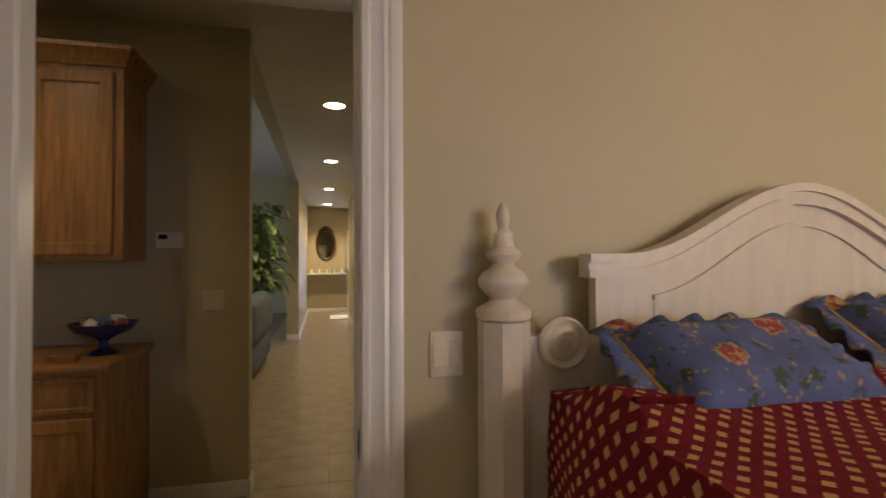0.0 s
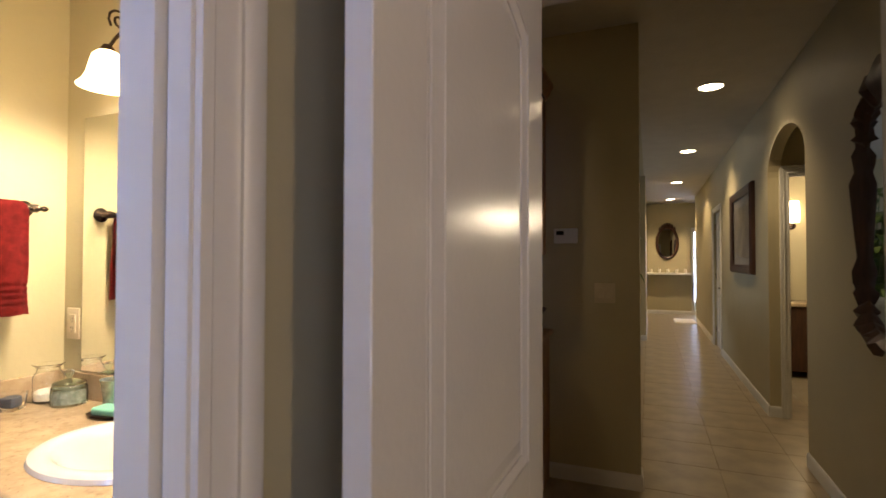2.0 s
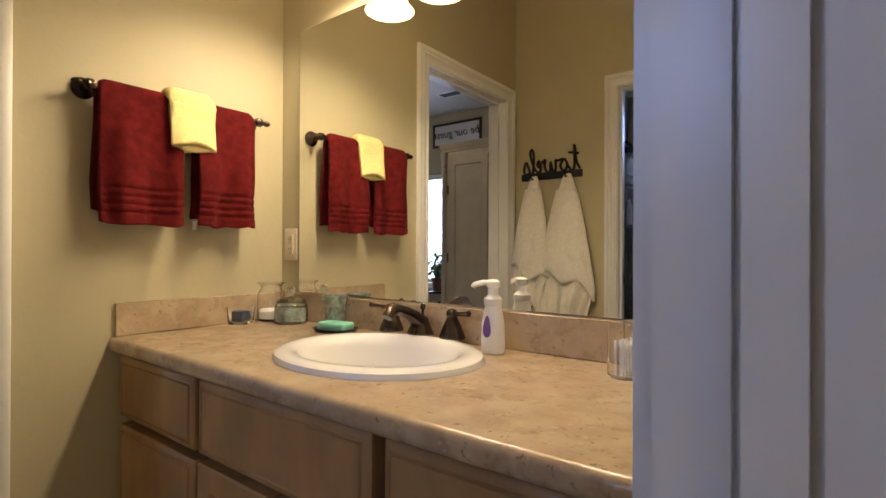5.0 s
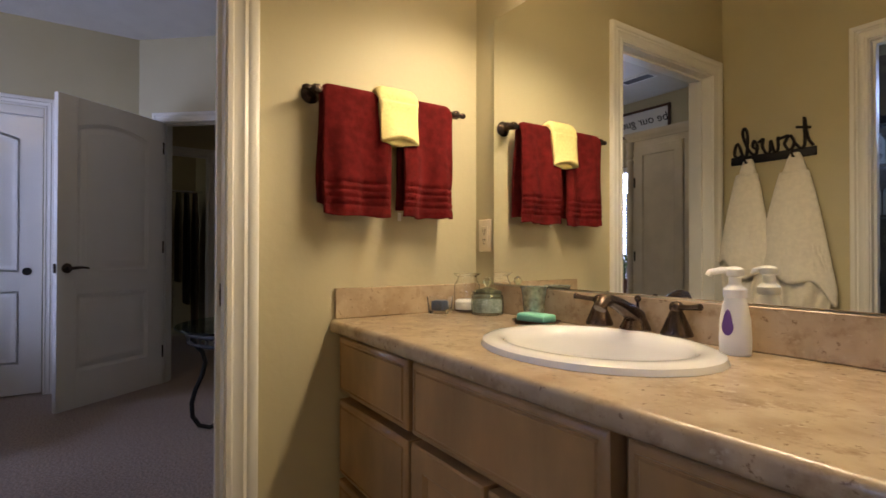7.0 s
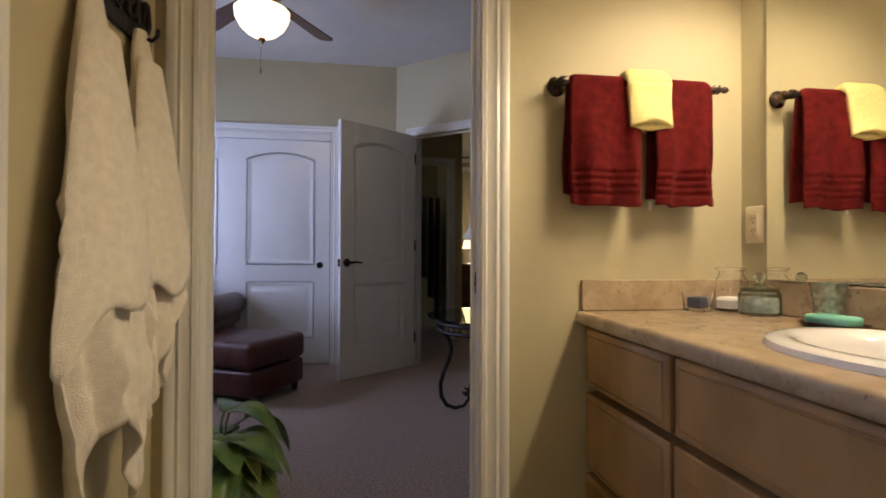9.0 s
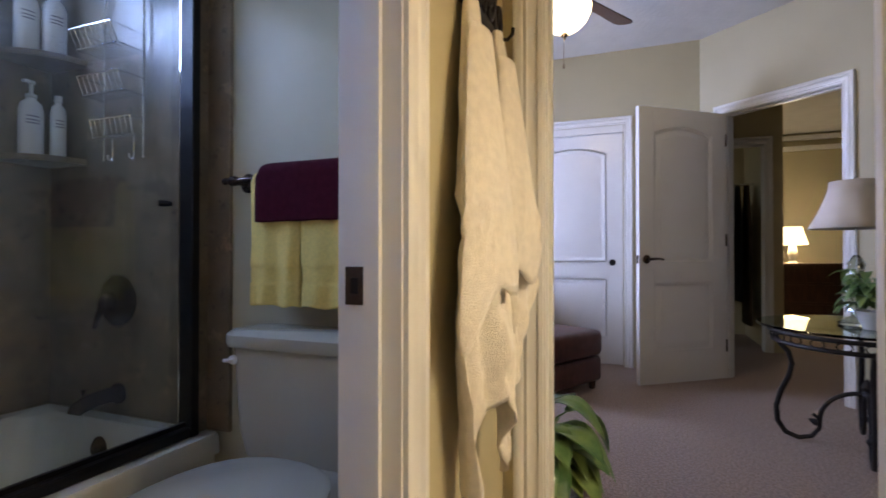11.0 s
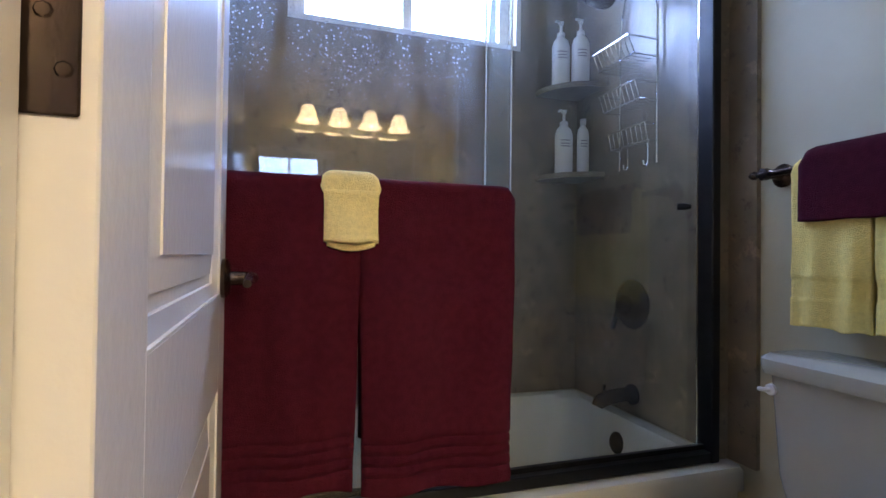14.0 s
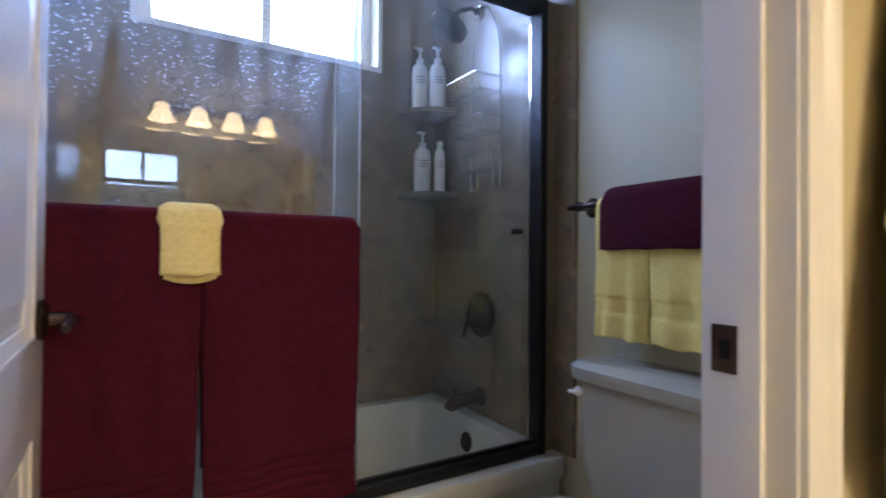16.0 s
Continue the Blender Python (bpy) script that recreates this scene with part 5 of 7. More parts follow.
# ---------- bed ----------
def quilt_mat():
    m = mat("quilt_diamonds", (0.16, 0.008, 0.018), 0.9, var=0.1, scale=40, bump=0.4, bscale=200, spec=0.2)
    n, l = m.node_tree.nodes, m.node_tree.links
    b = n["Principled BSDF"]
    base = b.inputs["Base Color"].links[0].from_socket
    co, mp, sep = n.new("ShaderNodeTexCoord"), n.new("ShaderNodeMapping"), n.new("ShaderNodeSeparateXYZ")
    wob = n.new("ShaderNodeTexNoise")
    wob.inputs["Scale"].default_value = 5
    mixv = n.new("ShaderNodeVectorMath")
    mixv.operation = "MULTIPLY_ADD"
    mixv.inputs[1].default_value = (0.02, 0.02, 0.02)
    l.new(co.outputs["UV"], wob.inputs["Vector"])
    l.new(wob.outputs["Color"], mixv.inputs[0]), l.new(co.outputs["UV"], mixv.inputs[2])
    mp.inputs["Rotation"].default_value = (0, 0, radians(45))
    mp.inputs["Scale"].default_value = (31, 31, 1)
    l.new(mixv.outputs[0], mp.inputs[0]), l.new(mp.outputs[0], sep.inputs[0])
    facs = []
    for ax in ("X", "Y"):
        f, c = n.new("ShaderNodeMath"), n.new("ShaderNodeMath")
        f.operation, c.operation = "FRACT", "COMPARE"
        c.inputs[1].default_value, c.inputs[2].default_value = 0.5, 0.225
        l.new(sep.outputs[ax], f.inputs[0]), l.new(f.outputs[0], c.inputs[0])
        facs.append(c)
    mu, mx = n.new("ShaderNodeMath"), n.new("ShaderNodeMixRGB")
    mu.operation = "MULTIPLY"
    l.new(facs[0].outputs[0], mu.inputs[0]), l.new(facs[1].outputs[0], mu.inputs[1])
    l.new(mu.outputs[0], mx.inputs[0]), l.new(base, mx.inputs[1])
    mx.inputs[2].default_value = (0.50, 0.32, 0.13, 1)
    l.new(mx.outputs[0], b.inputs["Base Color"])
    return m


def floral_mat():
    m = mat("blue_floral", (0.085, 0.112, 0.255), 0.85, var=0.12, scale=12, bump=0.3, bscale=220)
    n, l = m.node_tree.nodes, m.node_tree.links
    b = n["Principled BSDF"]
    last = b.inputs["Base Color"].links[0].from_socket
    co = n.new("ShaderNodeTexCoord")
    for k, (sc, r0, r1, col) in enumerate(((19, 0.27, 0.34, (0.045, 0.075, 0.05)), (8.5, 0.33, 0.37, (0.40, 0.28, 0.13)), (8.5, 0.27, 0.32, (0.30, 0.045, 0.04)), (8.5, 0.13, 0.17, (0.42, 0.31, 0.15)), (30, 0.19, 0.24, (0.30, 0.21, 0.10)))):
        mp, vo, ra, mx, no, add = (n.new(q) for q in ("ShaderNodeMapping", "ShaderNodeTexVoronoi", "ShaderNodeValToRGB", "ShaderNodeMixRGB", "ShaderNodeTexNoise", "ShaderNodeVectorMath"))
        mp.inputs["Location"].default_value = (0.3 * (k if k in (0, 4) else 1), 0.2 * (k if k in (0, 4) else 1), 0)
        no.inputs["Scale"].default_value = 42
        add.operation = "MULTIPLY_ADD"
        add.inputs[1].default_value = (0.06, 0.06, 0.06)
        l.new(co.outputs["Object"], no.inputs["Vector"]), l.new(no.outputs["Color"], add.inputs[0]), l.new(co.outputs["Object"], add.inputs[2]), l.new(add.outputs[0], mp.inputs[0])
        l.new(mp.outputs[0], vo.inputs["Vector"])
        vo.inputs["Scale"].default_value = sc
        ra.color_ramp.elements[0].position, ra.color_ramp.elements[1].position = r0, r1
        ra.color_ramp.elements[0].color, ra.color_ramp.elements[1].color = (1, 1, 1, 1), (0, 0, 0, 1)
        l.new(vo.outputs["Distance"], ra.inputs[0]), l.new(ra.outputs[0], mx.inputs[0]), l.new(last, mx.inputs[1])
        mx.inputs[2].default_value = (*col, 1)
        last = mx.outputs[0]
    l.new(last, b.inputs["Base Color"])
    return m


QUILT, FLORAL = quilt_mat(), floral_mat()
PIPING = mat("gold_piping", (0.42, 0.27, 0.09), 0.8, bump=0.3)
bed = thing("bed", pose(1.39, 1.275, 0), "cream painted wooden bed with an arched headboard", "bed")
for s in (-1, 1):
    bm = BM()
    x = s * 0.852
    oc = [(0.062 * math.cos(radians(45 * k + 22.5)), 0.062 * math.sin(radians(45 * k + 22.5))) for k in range(8)]
    loft(bm, [[Vector((x + a * q, b * q, z)) for a, b in oc] for q, z in ((1, 0.0), (1, 1.19), (1.02, 1.205))])
    lathe(bm, [(0.058, 1.2055), (0.065, 1.212), (0.066, 1.232), (0.056, 1.240), (0.036, 1.249), (0.032, 1.257), (0.045, 1.270), (0.059, 1.288), (0.060, 1.302), (0.050, 1.318), (0.030, 1.330), (0.025, 1.339), (0.036, 1.349),
               (0.042, 1.360), (0.037, 1.371), (0.026, 1.379), (0.024, 1.395), (0.021, 1.402), (0.0225, 1.411), (0.015, 1.418), (0.011, 1.424), (0.0155, 1.440), (0.0165, 1.455), (0.011, 1.474), (0, 1.488)], x, 0, 28)
    part("bedpost", bm, BEDWOOD, bed, "turned cream bedpost with a finial")
    bm = BM()
    lathe(bm, [(0, 0), (0.062, 0), (0.063, 0.010), (0.056, 0.017), (0.050, 0.010), (0.042, 0.008), (0.036, 0.016), (0.026, 0.018), (0.020, 0.010), (0.013, 0.012), (0.010, 0.020), (0, 0.022)], m=pose(s * 0.712, -0.022, 1.150, 90), n=28)
    part("rosette", bm, BEDWOOD, bed, "carved round rosette")
bm = BM()
box(bm, -0.80, 0.80, -0.02, 0.02, 0.35, 1.17, 0.004, 1)
part("panel_lower", bm, BEDWOOD, bed)


def crest(x):
    u = min(1, abs(x) / 0.64)
    return 1.362 + 0.19 * (0.5 + 0.5 * math.cos(math.pi * min(1, u / 0.86)))


def band(bm, z_of0, z_of1, y0, y1, x0, x1, n=48):
    xs = [x0 + (x1 - x0) * i / n for i in range(n + 1)]
    loft(bm, [[Vector((x, y0, z_of0(x))), Vector((x, y1, z_of0(x))), Vector((x, y1, z_of1(x))), Vector((x, y0, z_of1(x)))] for x in xs])


bm = BM()
band(bm, lambda x: 1.1, lambda x: crest(x) - 0.03, -0.018, 0.018, -0.62, 0.62)
part("headboard_panel", bm, BEDWOOD, bed, "arched cream headboard panel")
for d0, d1, y0 in ((0.0, 0.022, -0.040), (0.0215, 0.0375, -0.029), (0.037, 0.058, -0.034), (0.105, 0.118, -0.026)):
    bm = BM()
    wx = 0.645 if d0 < 0.1 else 0.462
    if d0 < 0.1:
        band(bm, lambda x: crest(x) - d1, lambda x: crest(x) - d0, y0, 0.02, -wx, wx)
    else:
        band(bm, lambda x: crest(x * 1.12) - d1, lambda x: crest(x * 1.12) - d0, y0, -0.017, -wx, wx)
    part("moulding", bm, BEDWOOD, bed)
for s in (-1, 1):
    for k in (0.456,):
        bm = BM()
        box(bm, s * k - 0.006, s * k + 0.006, -0.022, -0.017, 1.1, crest(k * 1.12) - 0.125, 0.002, 1)
        part("stile", bm, BEDWOOD, bed)
bm = BM()
box(bm, -0.74, 0.74, -2.1, -0.03, 0.30, 0.95, 0.06, 4)
solo("mattress", bm, CREAM, "mattress under the red quilt", "mattress").matrix_basis = pose(1.39, 1.275, 0)
# quilt: one draped sheet with UVs in metres
bm = BM()
uvl = bm.loops.layers.uv.new("uv")
nx, ny = 90, 70
grid = []
half, drop = 0.765, 0.62
for j in range(ny + 1):
    row = []
    yy = 1.20 - 2.1 * j / ny
    for i in range(nx + 1):
        s = -(half + drop) + 2 * (half + drop) * i / nx
        over = max(0, abs(s) - half)
        x = max(-half, min(half, s)) + (0.02 + 0.012 * math.sin(yy * 14) + 0.01 * noise.noise((yy * 4, s, 0))) * min(1, over * 8) * (1 if s > 0 else -1)
        z = 1.045 - over + 0.018 * noise.noise((s * 2.4, yy * 2.4, 2)) * (1 if not over else 0.3) + 0.010 * noise.noise((s * 6, yy * 6, 4)) + 0.05 * math.exp(-((yy - 1.0) / 0.14) ** 2) * (1 if not over else 0)
        if over and over < 0.05:
            z += 0.012 * (1 - over / 0.05)
        row.append((bm.verts.new((1.39 + x, yy, z)), (s, yy)))
    grid.append(row)
for a, b in zip(grid, grid[1:]):
    for i in range(nx):
        q = (a[i], a[i + 1], b[i + 1], b[i])
        f = bm.faces.new([v for v, _ in q])
        for lp, (_, uv) in zip(f.loops, q):
            lp[uvl].uv = uv
seam = [v.co + Vector((0, 0, 0.009)) for v, (s, yy) in grid[9] if abs(s) <= half]
quilt = thicken(solo("quilt", bm, QUILT, "dark red quilt with gold diamonds on the bed", "quilt"), 0.012)
part("seam", tube(BM(), seam, 0.008, 8), RED, quilt, "corded seam across the quilt")


def pillow(m, w, h, th, label, seed):
    d = thing("pillow", m, label, "pillow", "bed pillows")
    bm = BM()
    n = 20
    for s in (1, -1):
        g = []
        for j in range(n + 1):
            row = []
            for i in range(n + 1):
                u, v = 2 * i / n - 1, 2 * j / n - 1
                e = max(0.0, (1 - u ** 4) * (1 - v ** 4)) ** 0.45
                x = w / 2 * u * (1 - 0.05 * (1 - v * v) * abs(u))
                z = h / 2 * v * (1 - 0.07 * (1 - u * u) * abs(v))
                row.append(bm.verts.new((x, -s * (th / 2 * e + 0.012 * e * noise.noise((u * 2.5 + seed, v * 2.5, s)) + 0.0005), z)))
            g.append(row)
        for a, b in zip(g, g[1:]):
            for i in range(n):
                bm.faces.new((a[i], a[i + 1], b[i + 1], b[i]))
    bmesh.ops.remove_doubles(bm, verts=bm.verts, dist=0.0015)
    part("cushion", bm, FLORAL, d)
    bm = BM()
    per = []
    for k in range(64):
        a = 2 * math.pi * k / 64
        c, s2 = math.cos(a), math.sin(a)
        q = max(abs(c), abs(s2))
        per.append((w / 2 * c / q * 0.99, 0, h / 2 * s2 / q * 0.99))
    tube(bm, per + per[:1], 0.006, 6)
    part("piping", bm, PIPING, d, "gold rope piping")
    bm = BM()
    ruf = []
    for k in range(241):
        a = 2 * math.pi * k / 240
        c, s2 = math.cos(a), math.sin(a)
        q = max(abs(c), abs(s2))
        p = Vector((w / 2 * c / q, 0, h / 2 * s2 / q))
        o = Vector((c, 0, s2)).normalized() * 0.055
        ruf.append([p, p + o * 0.5 + Vector((0, 0.006 * math.sin(k * 0.5), 0)), p + o + Vector((0, 0.013 * math.sin(k * 0.5 + 0.4), 0))])
    loft(bm, ruf, False)
    thicken(part("ruffle", bm, FLORAL, d), 0.003)
    return d


pillow(pose(0.99, 1.03, 1.118, -62, 0, 2), 0.49, 0.265, 0.14, "blue floral ruffled pillow with gold piping", 0.2)
pillow(pose(1.66, 1.05, 1.130, -58, 0, -3), 0.52, 0.32, 0.16, "blue floral ruffled pillow leaning on the headboard", 4.2)

dbl = thing("light_switch", pose(0.405, 1.335, 1.122), "ivory double rocker switch plate beside the bed", "switch plate")
bm = BM()
box(bm, -0.034, 0.034 + 0.014, -0.006, 0, -0.0545, 0.0545, 0.003)
part("plate", bm, IVORY, dbl)
for k in (-0.014, 0.026):
    bm = BM()
    box(bm, k - 0.013, k + 0.013, -0.009, -0.005, -0.032, 0.032, 0.002, 1)
    part("rocker", bm, IVORY, dbl)

# ---------- hall ----------
def cab_front(bm, x0, x1, y, z0, z1, fr=0.055):
    pts = [(x0, z0), (x1, z0), (x1, z1), (x0, z1)]
    loft(bm, [[Vector((x, y - d, z)) for x, z in inset(pts, q)] for q, d in ((0, 0.0), (0, 0.016), (0.004, 0.020), (fr, 0.020), (fr + 0.006, 0.012), (fr + 0.010, 0.012), (fr + 0.03, 0.017))])


uc = thing("wall_cabinet", pose(0, 0, 1.35), "honey oak wall cabinet with a crown moulding", "cabinet")
bm = BM()
box(bm, -1.62, -0.835, 2.90, 3.238, 0.0, 0.95)
part("body", bm, OAK, uc)
for x0, x1 in ((-1.60, -1.245), (-1.23, -0.875)):
    bm = BM()
    cab_front(bm, x0, x1, 2.899, 0.03, 0.92)
    part("door", bm, OAK, uc, "recessed panel oak door")
bm = BM()
CR = [(0, 0.0), (0.012, 0.0), (0.014, 0.02), (0.03, 0.04), (0.036, 0.06), (0.05, 0.075), (0.05, 0.095), (0, 0.095)]
loft(bm, [[Vector((-1.62 - u, 3.238, 0.951 + z)) for u, z in CR], [Vector((-1.62 - u, 2.90 - u, 0.951 + z)) for u, z in CR], [Vector((-0.835 + u, 2.90 - u, 0.951 + z)) for u, z in CR], [Vector((-0.835 + u, 3.238, 0.951 + z)) for u, z in CR]])
part("crown", bm, OAK, uc, "oak crown moulding")
lc = thing("base_cabinet", pose(0, 0, 0), "honey oak base cabinet in the hall niche", "cabinet")
bm = BM()
box(bm, -1.70, -0.815, 2.66, 3.238, 0.0, 0.868)
part("body", bm, OAK, lc)
bm = BM()
box(bm, -1.72, -0.79, 2.62, 3.238, 0.869, 0.90, 0.008)
part("worktop", bm, OAK, lc)
for x0, x1 in ((-1.67, -1.28), (-1.24, -0.855)):
    bm = BM()
    cab_front(bm, x0, x1, 2.659, 0.69, 0.845, 0.02)
    part("drawer", bm, OAK, lc)
    bm = BM()
    cab_front(bm, x0, x1, 2.659, 0.10, 0.665)
    part("door", bm, OAK, lc)
bw = thing("footed_bowl", pose(-0.92, 2.92, 0.901), "dark blue glass footed bowl with flowers", "bowl")
bm = BM()
pr = [(0.06, 0.0), (0.062, 0.006), (0.02, 0.03), (0.018, 0.06), (0.05, 0.08), (0.12, 0.11), (0.15, 0.15), (0.145, 0.15), (0.11, 0.115), (0.0, 0.09)]
lathe(bm, pr, n=28)
part("bowl", bm, mat("blue_glass", (0.025, 0.035, 0.12), 0.15, var=0.4, scale=20, bump=0.05), bw)
rnd = random.Random(3)
for k in range(9):
    bm = BM()
    a, r = rnd.uniform(0, 6.3), rnd.uniform(0, 0.09)
    bmesh.ops.create_icosphere(bm, subdivisions=2, radius=0.034)
    for v in bm.verts:
        v.co *= 1 + 0.3 * noise.noise(v.co * 45 + Vector((k, 0, 0)))
    bmesh.ops.translate(bm, vec=(r * math.cos(a), r * math.sin(a), 0.135 + 0.02 * rnd.random()), verts=bm.verts)
    part("flower", bm, COTTON if k % 2 else FLORAL, bw)
bk = BM()
loft(bk, [rrect(-1.06, -0.95, 2.70, 2.76, 0.02, 0.901), rrect(-1.065, -0.945, 2.695, 2.765, 0.022, 0.93), rrect(-1.055, -0.955, 2.705, 2.755, 0.02, 0.93), rrect(-1.05, -0.96, 2.71, 2.75, 0.018, 0.908)])
solo("small_tray", bk, mat("gold_tray", (0.45, 0.27, 0.10), 0.35, metal=0.6), "small gold tray on the oak cabinet", "tray")
th = thing("thermostat", pose(-0.712, HY, 1.465), "white wall thermostat with a dark display", "thermostat")
bm = BM()
box(bm, -0.07, 0.07, -0.026, 0, -0.045, 0.045, 0.008)
part("housing", bm, WHITEP, th)
bm = BM()
box(bm, -0.055, -0.01, -0.0275, -0.0255, 0.005, 0.030)
part("display", bm, BLACK, th)
hs = thing("light_switch", pose(-0.49, HY, 1.125), "ivory double switch plate on the hall wall", "switch plate")
bm = BM()
box(bm, -0.058, 0.058, -0.006, 0, -0.058, 0.058, 0.003)
part("plate", bm, IVORY, hs)
for k in (-0.023, 0.023):
    bm = BM()
    box(bm, k - 0.016, k + 0.016, -0.009, -0.005, -0.033, 0.033, 0.002, 1)
    part("rocker", bm, IVORY, hs)
pf = thing("picture_frame", pose(HX1, 6.32, 1.63), "large dark wood framed picture on the hall wall", "picture")
bm = BM()
FR = [(0, 0), (0, 0.03), (0.02, 0.05), (0.06, 0.045), (0.09, 0.03), (0.095, 0.0)]
W2, H2 = 0.64, 0.45
loft(bm, [[Vector((-d, s[0] * (W2 - u), s[1] * (H2 - u))) for u, d in FR] for s in ((-1, -1), (1, -1), (1, 1), (-1, 1), (-1, -1))])
part("frame", bm, DARKWOOD, pf)
bm = BM()
box(bm, -0.012, -0.002, -W2 + 0.09, W2 - 0.09, -H2 + 0.09, H2 - 0.09)
part("mat_board", bm, mat("mat_board", (0.30, 0.27, 0.22), 0.8), pf)
bm = BM()
box(bm, -0.0145, -0.0125, -W2 + 0.2, W2 - 0.2, -H2 + 0.17, H2 - 0.17)
part("print", bm, mat("dark_print", (0.08, 0.07, 0.06), 0.3, color2=(0.22, 0.19, 0.15), scale=5), pf)
for x, y in ((0.215, 4.61), (0.215, 7.17), (0.215, 9.95), (0.215, 12.6), (-1.35, 2.15)):
    cl = thing("recessed_light", pose(x, y, TOP), "round recessed ceiling light, lit", "ceiling light", "hall ceiling lights")
    bm = BM()
    loft(bm, [ring(0, 0, z, r, None, 32) for r, z in ((0.085, -0.001), (0.105, -0.001), (0.104, -0.006), (0.088, -0.008), (0.085, -0.001))], True, False, False)
    part("trim_ring", bm, WHITEP, cl)
    bm = BM()
    lathe(bm, [(0, -0.006), (0.086, -0.006), (0.086, -0.002), (0, -0.002)], n=32)
    part("lens", bm, CANLIT, cl, "glowing lens")
# carved wall mirror
cm = thing("carved_mirror", pose(HX1, 2.70, 1.50), "dark carved wood wall mirror in the hall", "mirror")
bm = BM()
seg = 96
rows = []
for k in range(seg + 1):
    a = 2 * math.pi * k / seg
    c, s = math.cos(a), math.sin(a)
    ex = 0.42
    y, z = 0.30 * math.copysign(abs(c) ** ex, c), 0.50 * math.copysign(abs(s) ** ex, s)
    wv = 1 + 0.05 * math.sin(22 * a) + 0.05 * noise.noise((c * 4, s * 4, 0))
    oy, oz = y * 1.26 * wv, z * 1.17 * wv + (0.10 * max(0, s) ** 6)
    dp = 0.035 + 0.012 * math.sin(31 * a) + 0.012 * noise.noise((c * 9, s * 9, 2))
    rows.append([Vector((0, oy, oz)), Vector((-dp * 0.7, oy * 0.99, oz * 0.99)), Vector((-dp - 0.02, (oy + y) / 2, (oz + z) / 2)), Vector((-dp * 0.6, y * 1.02, z * 1.02)), Vector((-0.008, y, z))])
loft(bm, rows, False)
part("frame", bm, DARKWOOD, cm, "dark carved scalloped frame")
bm = BM()
loft(bm, [[Vector((-d, 0.305 * math.copysign(abs(math.cos(a)) ** 0.42, math.cos(a)), 0.505 * math.copysign(abs(math.sin(a)) ** 0.42, math.sin(a)))) for a in [2 * math.pi * i / 64 for i in range(64)]] for d in (0.002, 0.012)])
part("glass", bm, MIRROR, cm)
# oval mirror in the arched niche
om = thing("oval_mirror", pose(0.17, 13.6, 1.74), "dark carved oval mirror in an arched niche", "mirror")
bm = BM()
loft(bm, [[Vector((rx * math.cos(a), -d, rz * math.sin(a))) for a in [2 * math.pi * i / 40 for i in range(40)]] for rx, rz, d in ((0.25, 0.40, 0.0), (0.26, 0.41, 0.03), (0.235, 0.38, 0.05), (0.20, 0.345, 0.03), (0.20, 0.345, 0.012))], True, False, False)
for k in range(-3, 4):
    lathe(bm, [(0, 0), (0.035, 0.01), (0.02, 0.05), (0.03, 0.07), (0, 0.10)], 0.055 * k, -0.025, 10, m=Matrix.Translation((0, 0, 0.40 - 0.012 * k * k)))
part("frame", bm, DARKWOOD, om)
bm = BM()
loft(bm, [[Vector((0.205 * math.cos(a), -d, 0.35 * math.sin(a))) for a in [2 * math.pi * i / 40 for i in range(40)]] for d in (0.004, 0.014)])
part("glass", bm, MIRROR, om)
bm = BM()
loft(bm, [[Vector((0.17 + q * math.cos(a), 13.6 - d, 1.98 + 0.30 * math.sin(a) * q / 0.46)) for q, d in ((0.45, 0.0), (0.45, 0.03), (0.50, 0.03), (0.50, 0.0))] for a in [math.pi * i / 24 for i in range(25)]])
for s in (-1, 1):
    box(bm, 0.17 + s * 0.475 - 0.025, 0.17 + s * 0.475 + 0.025, 13.57, 13.6, 1.02, 1.98)
structure("trim_niche", bm, PAINT, "raised arched trim of the hall niche", "trim")
bm = BM()
box(bm, -0.35, 0.68, 13.36, 13.6, 0.96, 1.01, 0.01)
solo("niche_shelf", bm, TRIM, "white ledge under the oval mirror", "shelf")
for k in range(5):
    bm = BM()
    lathe(bm, [(0, 1.011), (0.03, 1.011), (0.034, 1.05), (0.036, 1.10), (0, 1.10)], -0.2 + 0.19 * k, 13.47, 14)
    solo("candle", bm, CREAM, "cream pillar candle on the ledge", "candle", "ledge candles")
bm = BM()
box(bm, 0.25, 0.66, 11.7, 12.5, 0.008, 0.022, 0.005)
solo("door_mat", bm, CREAM, "pale door mat on the hall tiles", "rug")
hd = door_leaf("door_4", pose(HX1 + 0.045, HD[1] - 0.01, 0.012, 0, 0, -90), 0.78, "white panelled hall door, closed")
bm = BM()
casing(bm, lambda a, v, z: Vector((HX1 - v, a, z)), HD[0], HD[1], 2.04)
structure("trim_hall_door", bm, TRIM, "white casing of the hall door", "trim")
bm = BM()
casing(bm, lambda a, v, z: Vector((a, 5.13 - v, z)), 0.845, 1.55, 2.04)
jamb(bm, lambda a, v, z: Vector((a, 5.13 + v, z)), 0.845, 1.55, 2.04, 0.12, 0.05)
structure("trim_powder_door", bm, TRIM, "white casing of the powder room door", "trim")
pl = thing("wall_lamp", pose(1.36, 7.4, 1.9), "lit glass wall lamp in the powder room", "wall lamp")
bm = BM()
lathe(bm, [(0.045, -0.13), (0.06, -0.12), (0.065, 0.0), (0.055, 0.12), (0.04, 0.13)], 0, -0.11, 20)
q = part("shade", bm, BULB, pl)
q.visible_shadow = False
bm = BM()
tube(bm, [(0, 0, -0.16), (0, -0.06, -0.19), (0, -0.11, -0.14)], 0.009, 8)
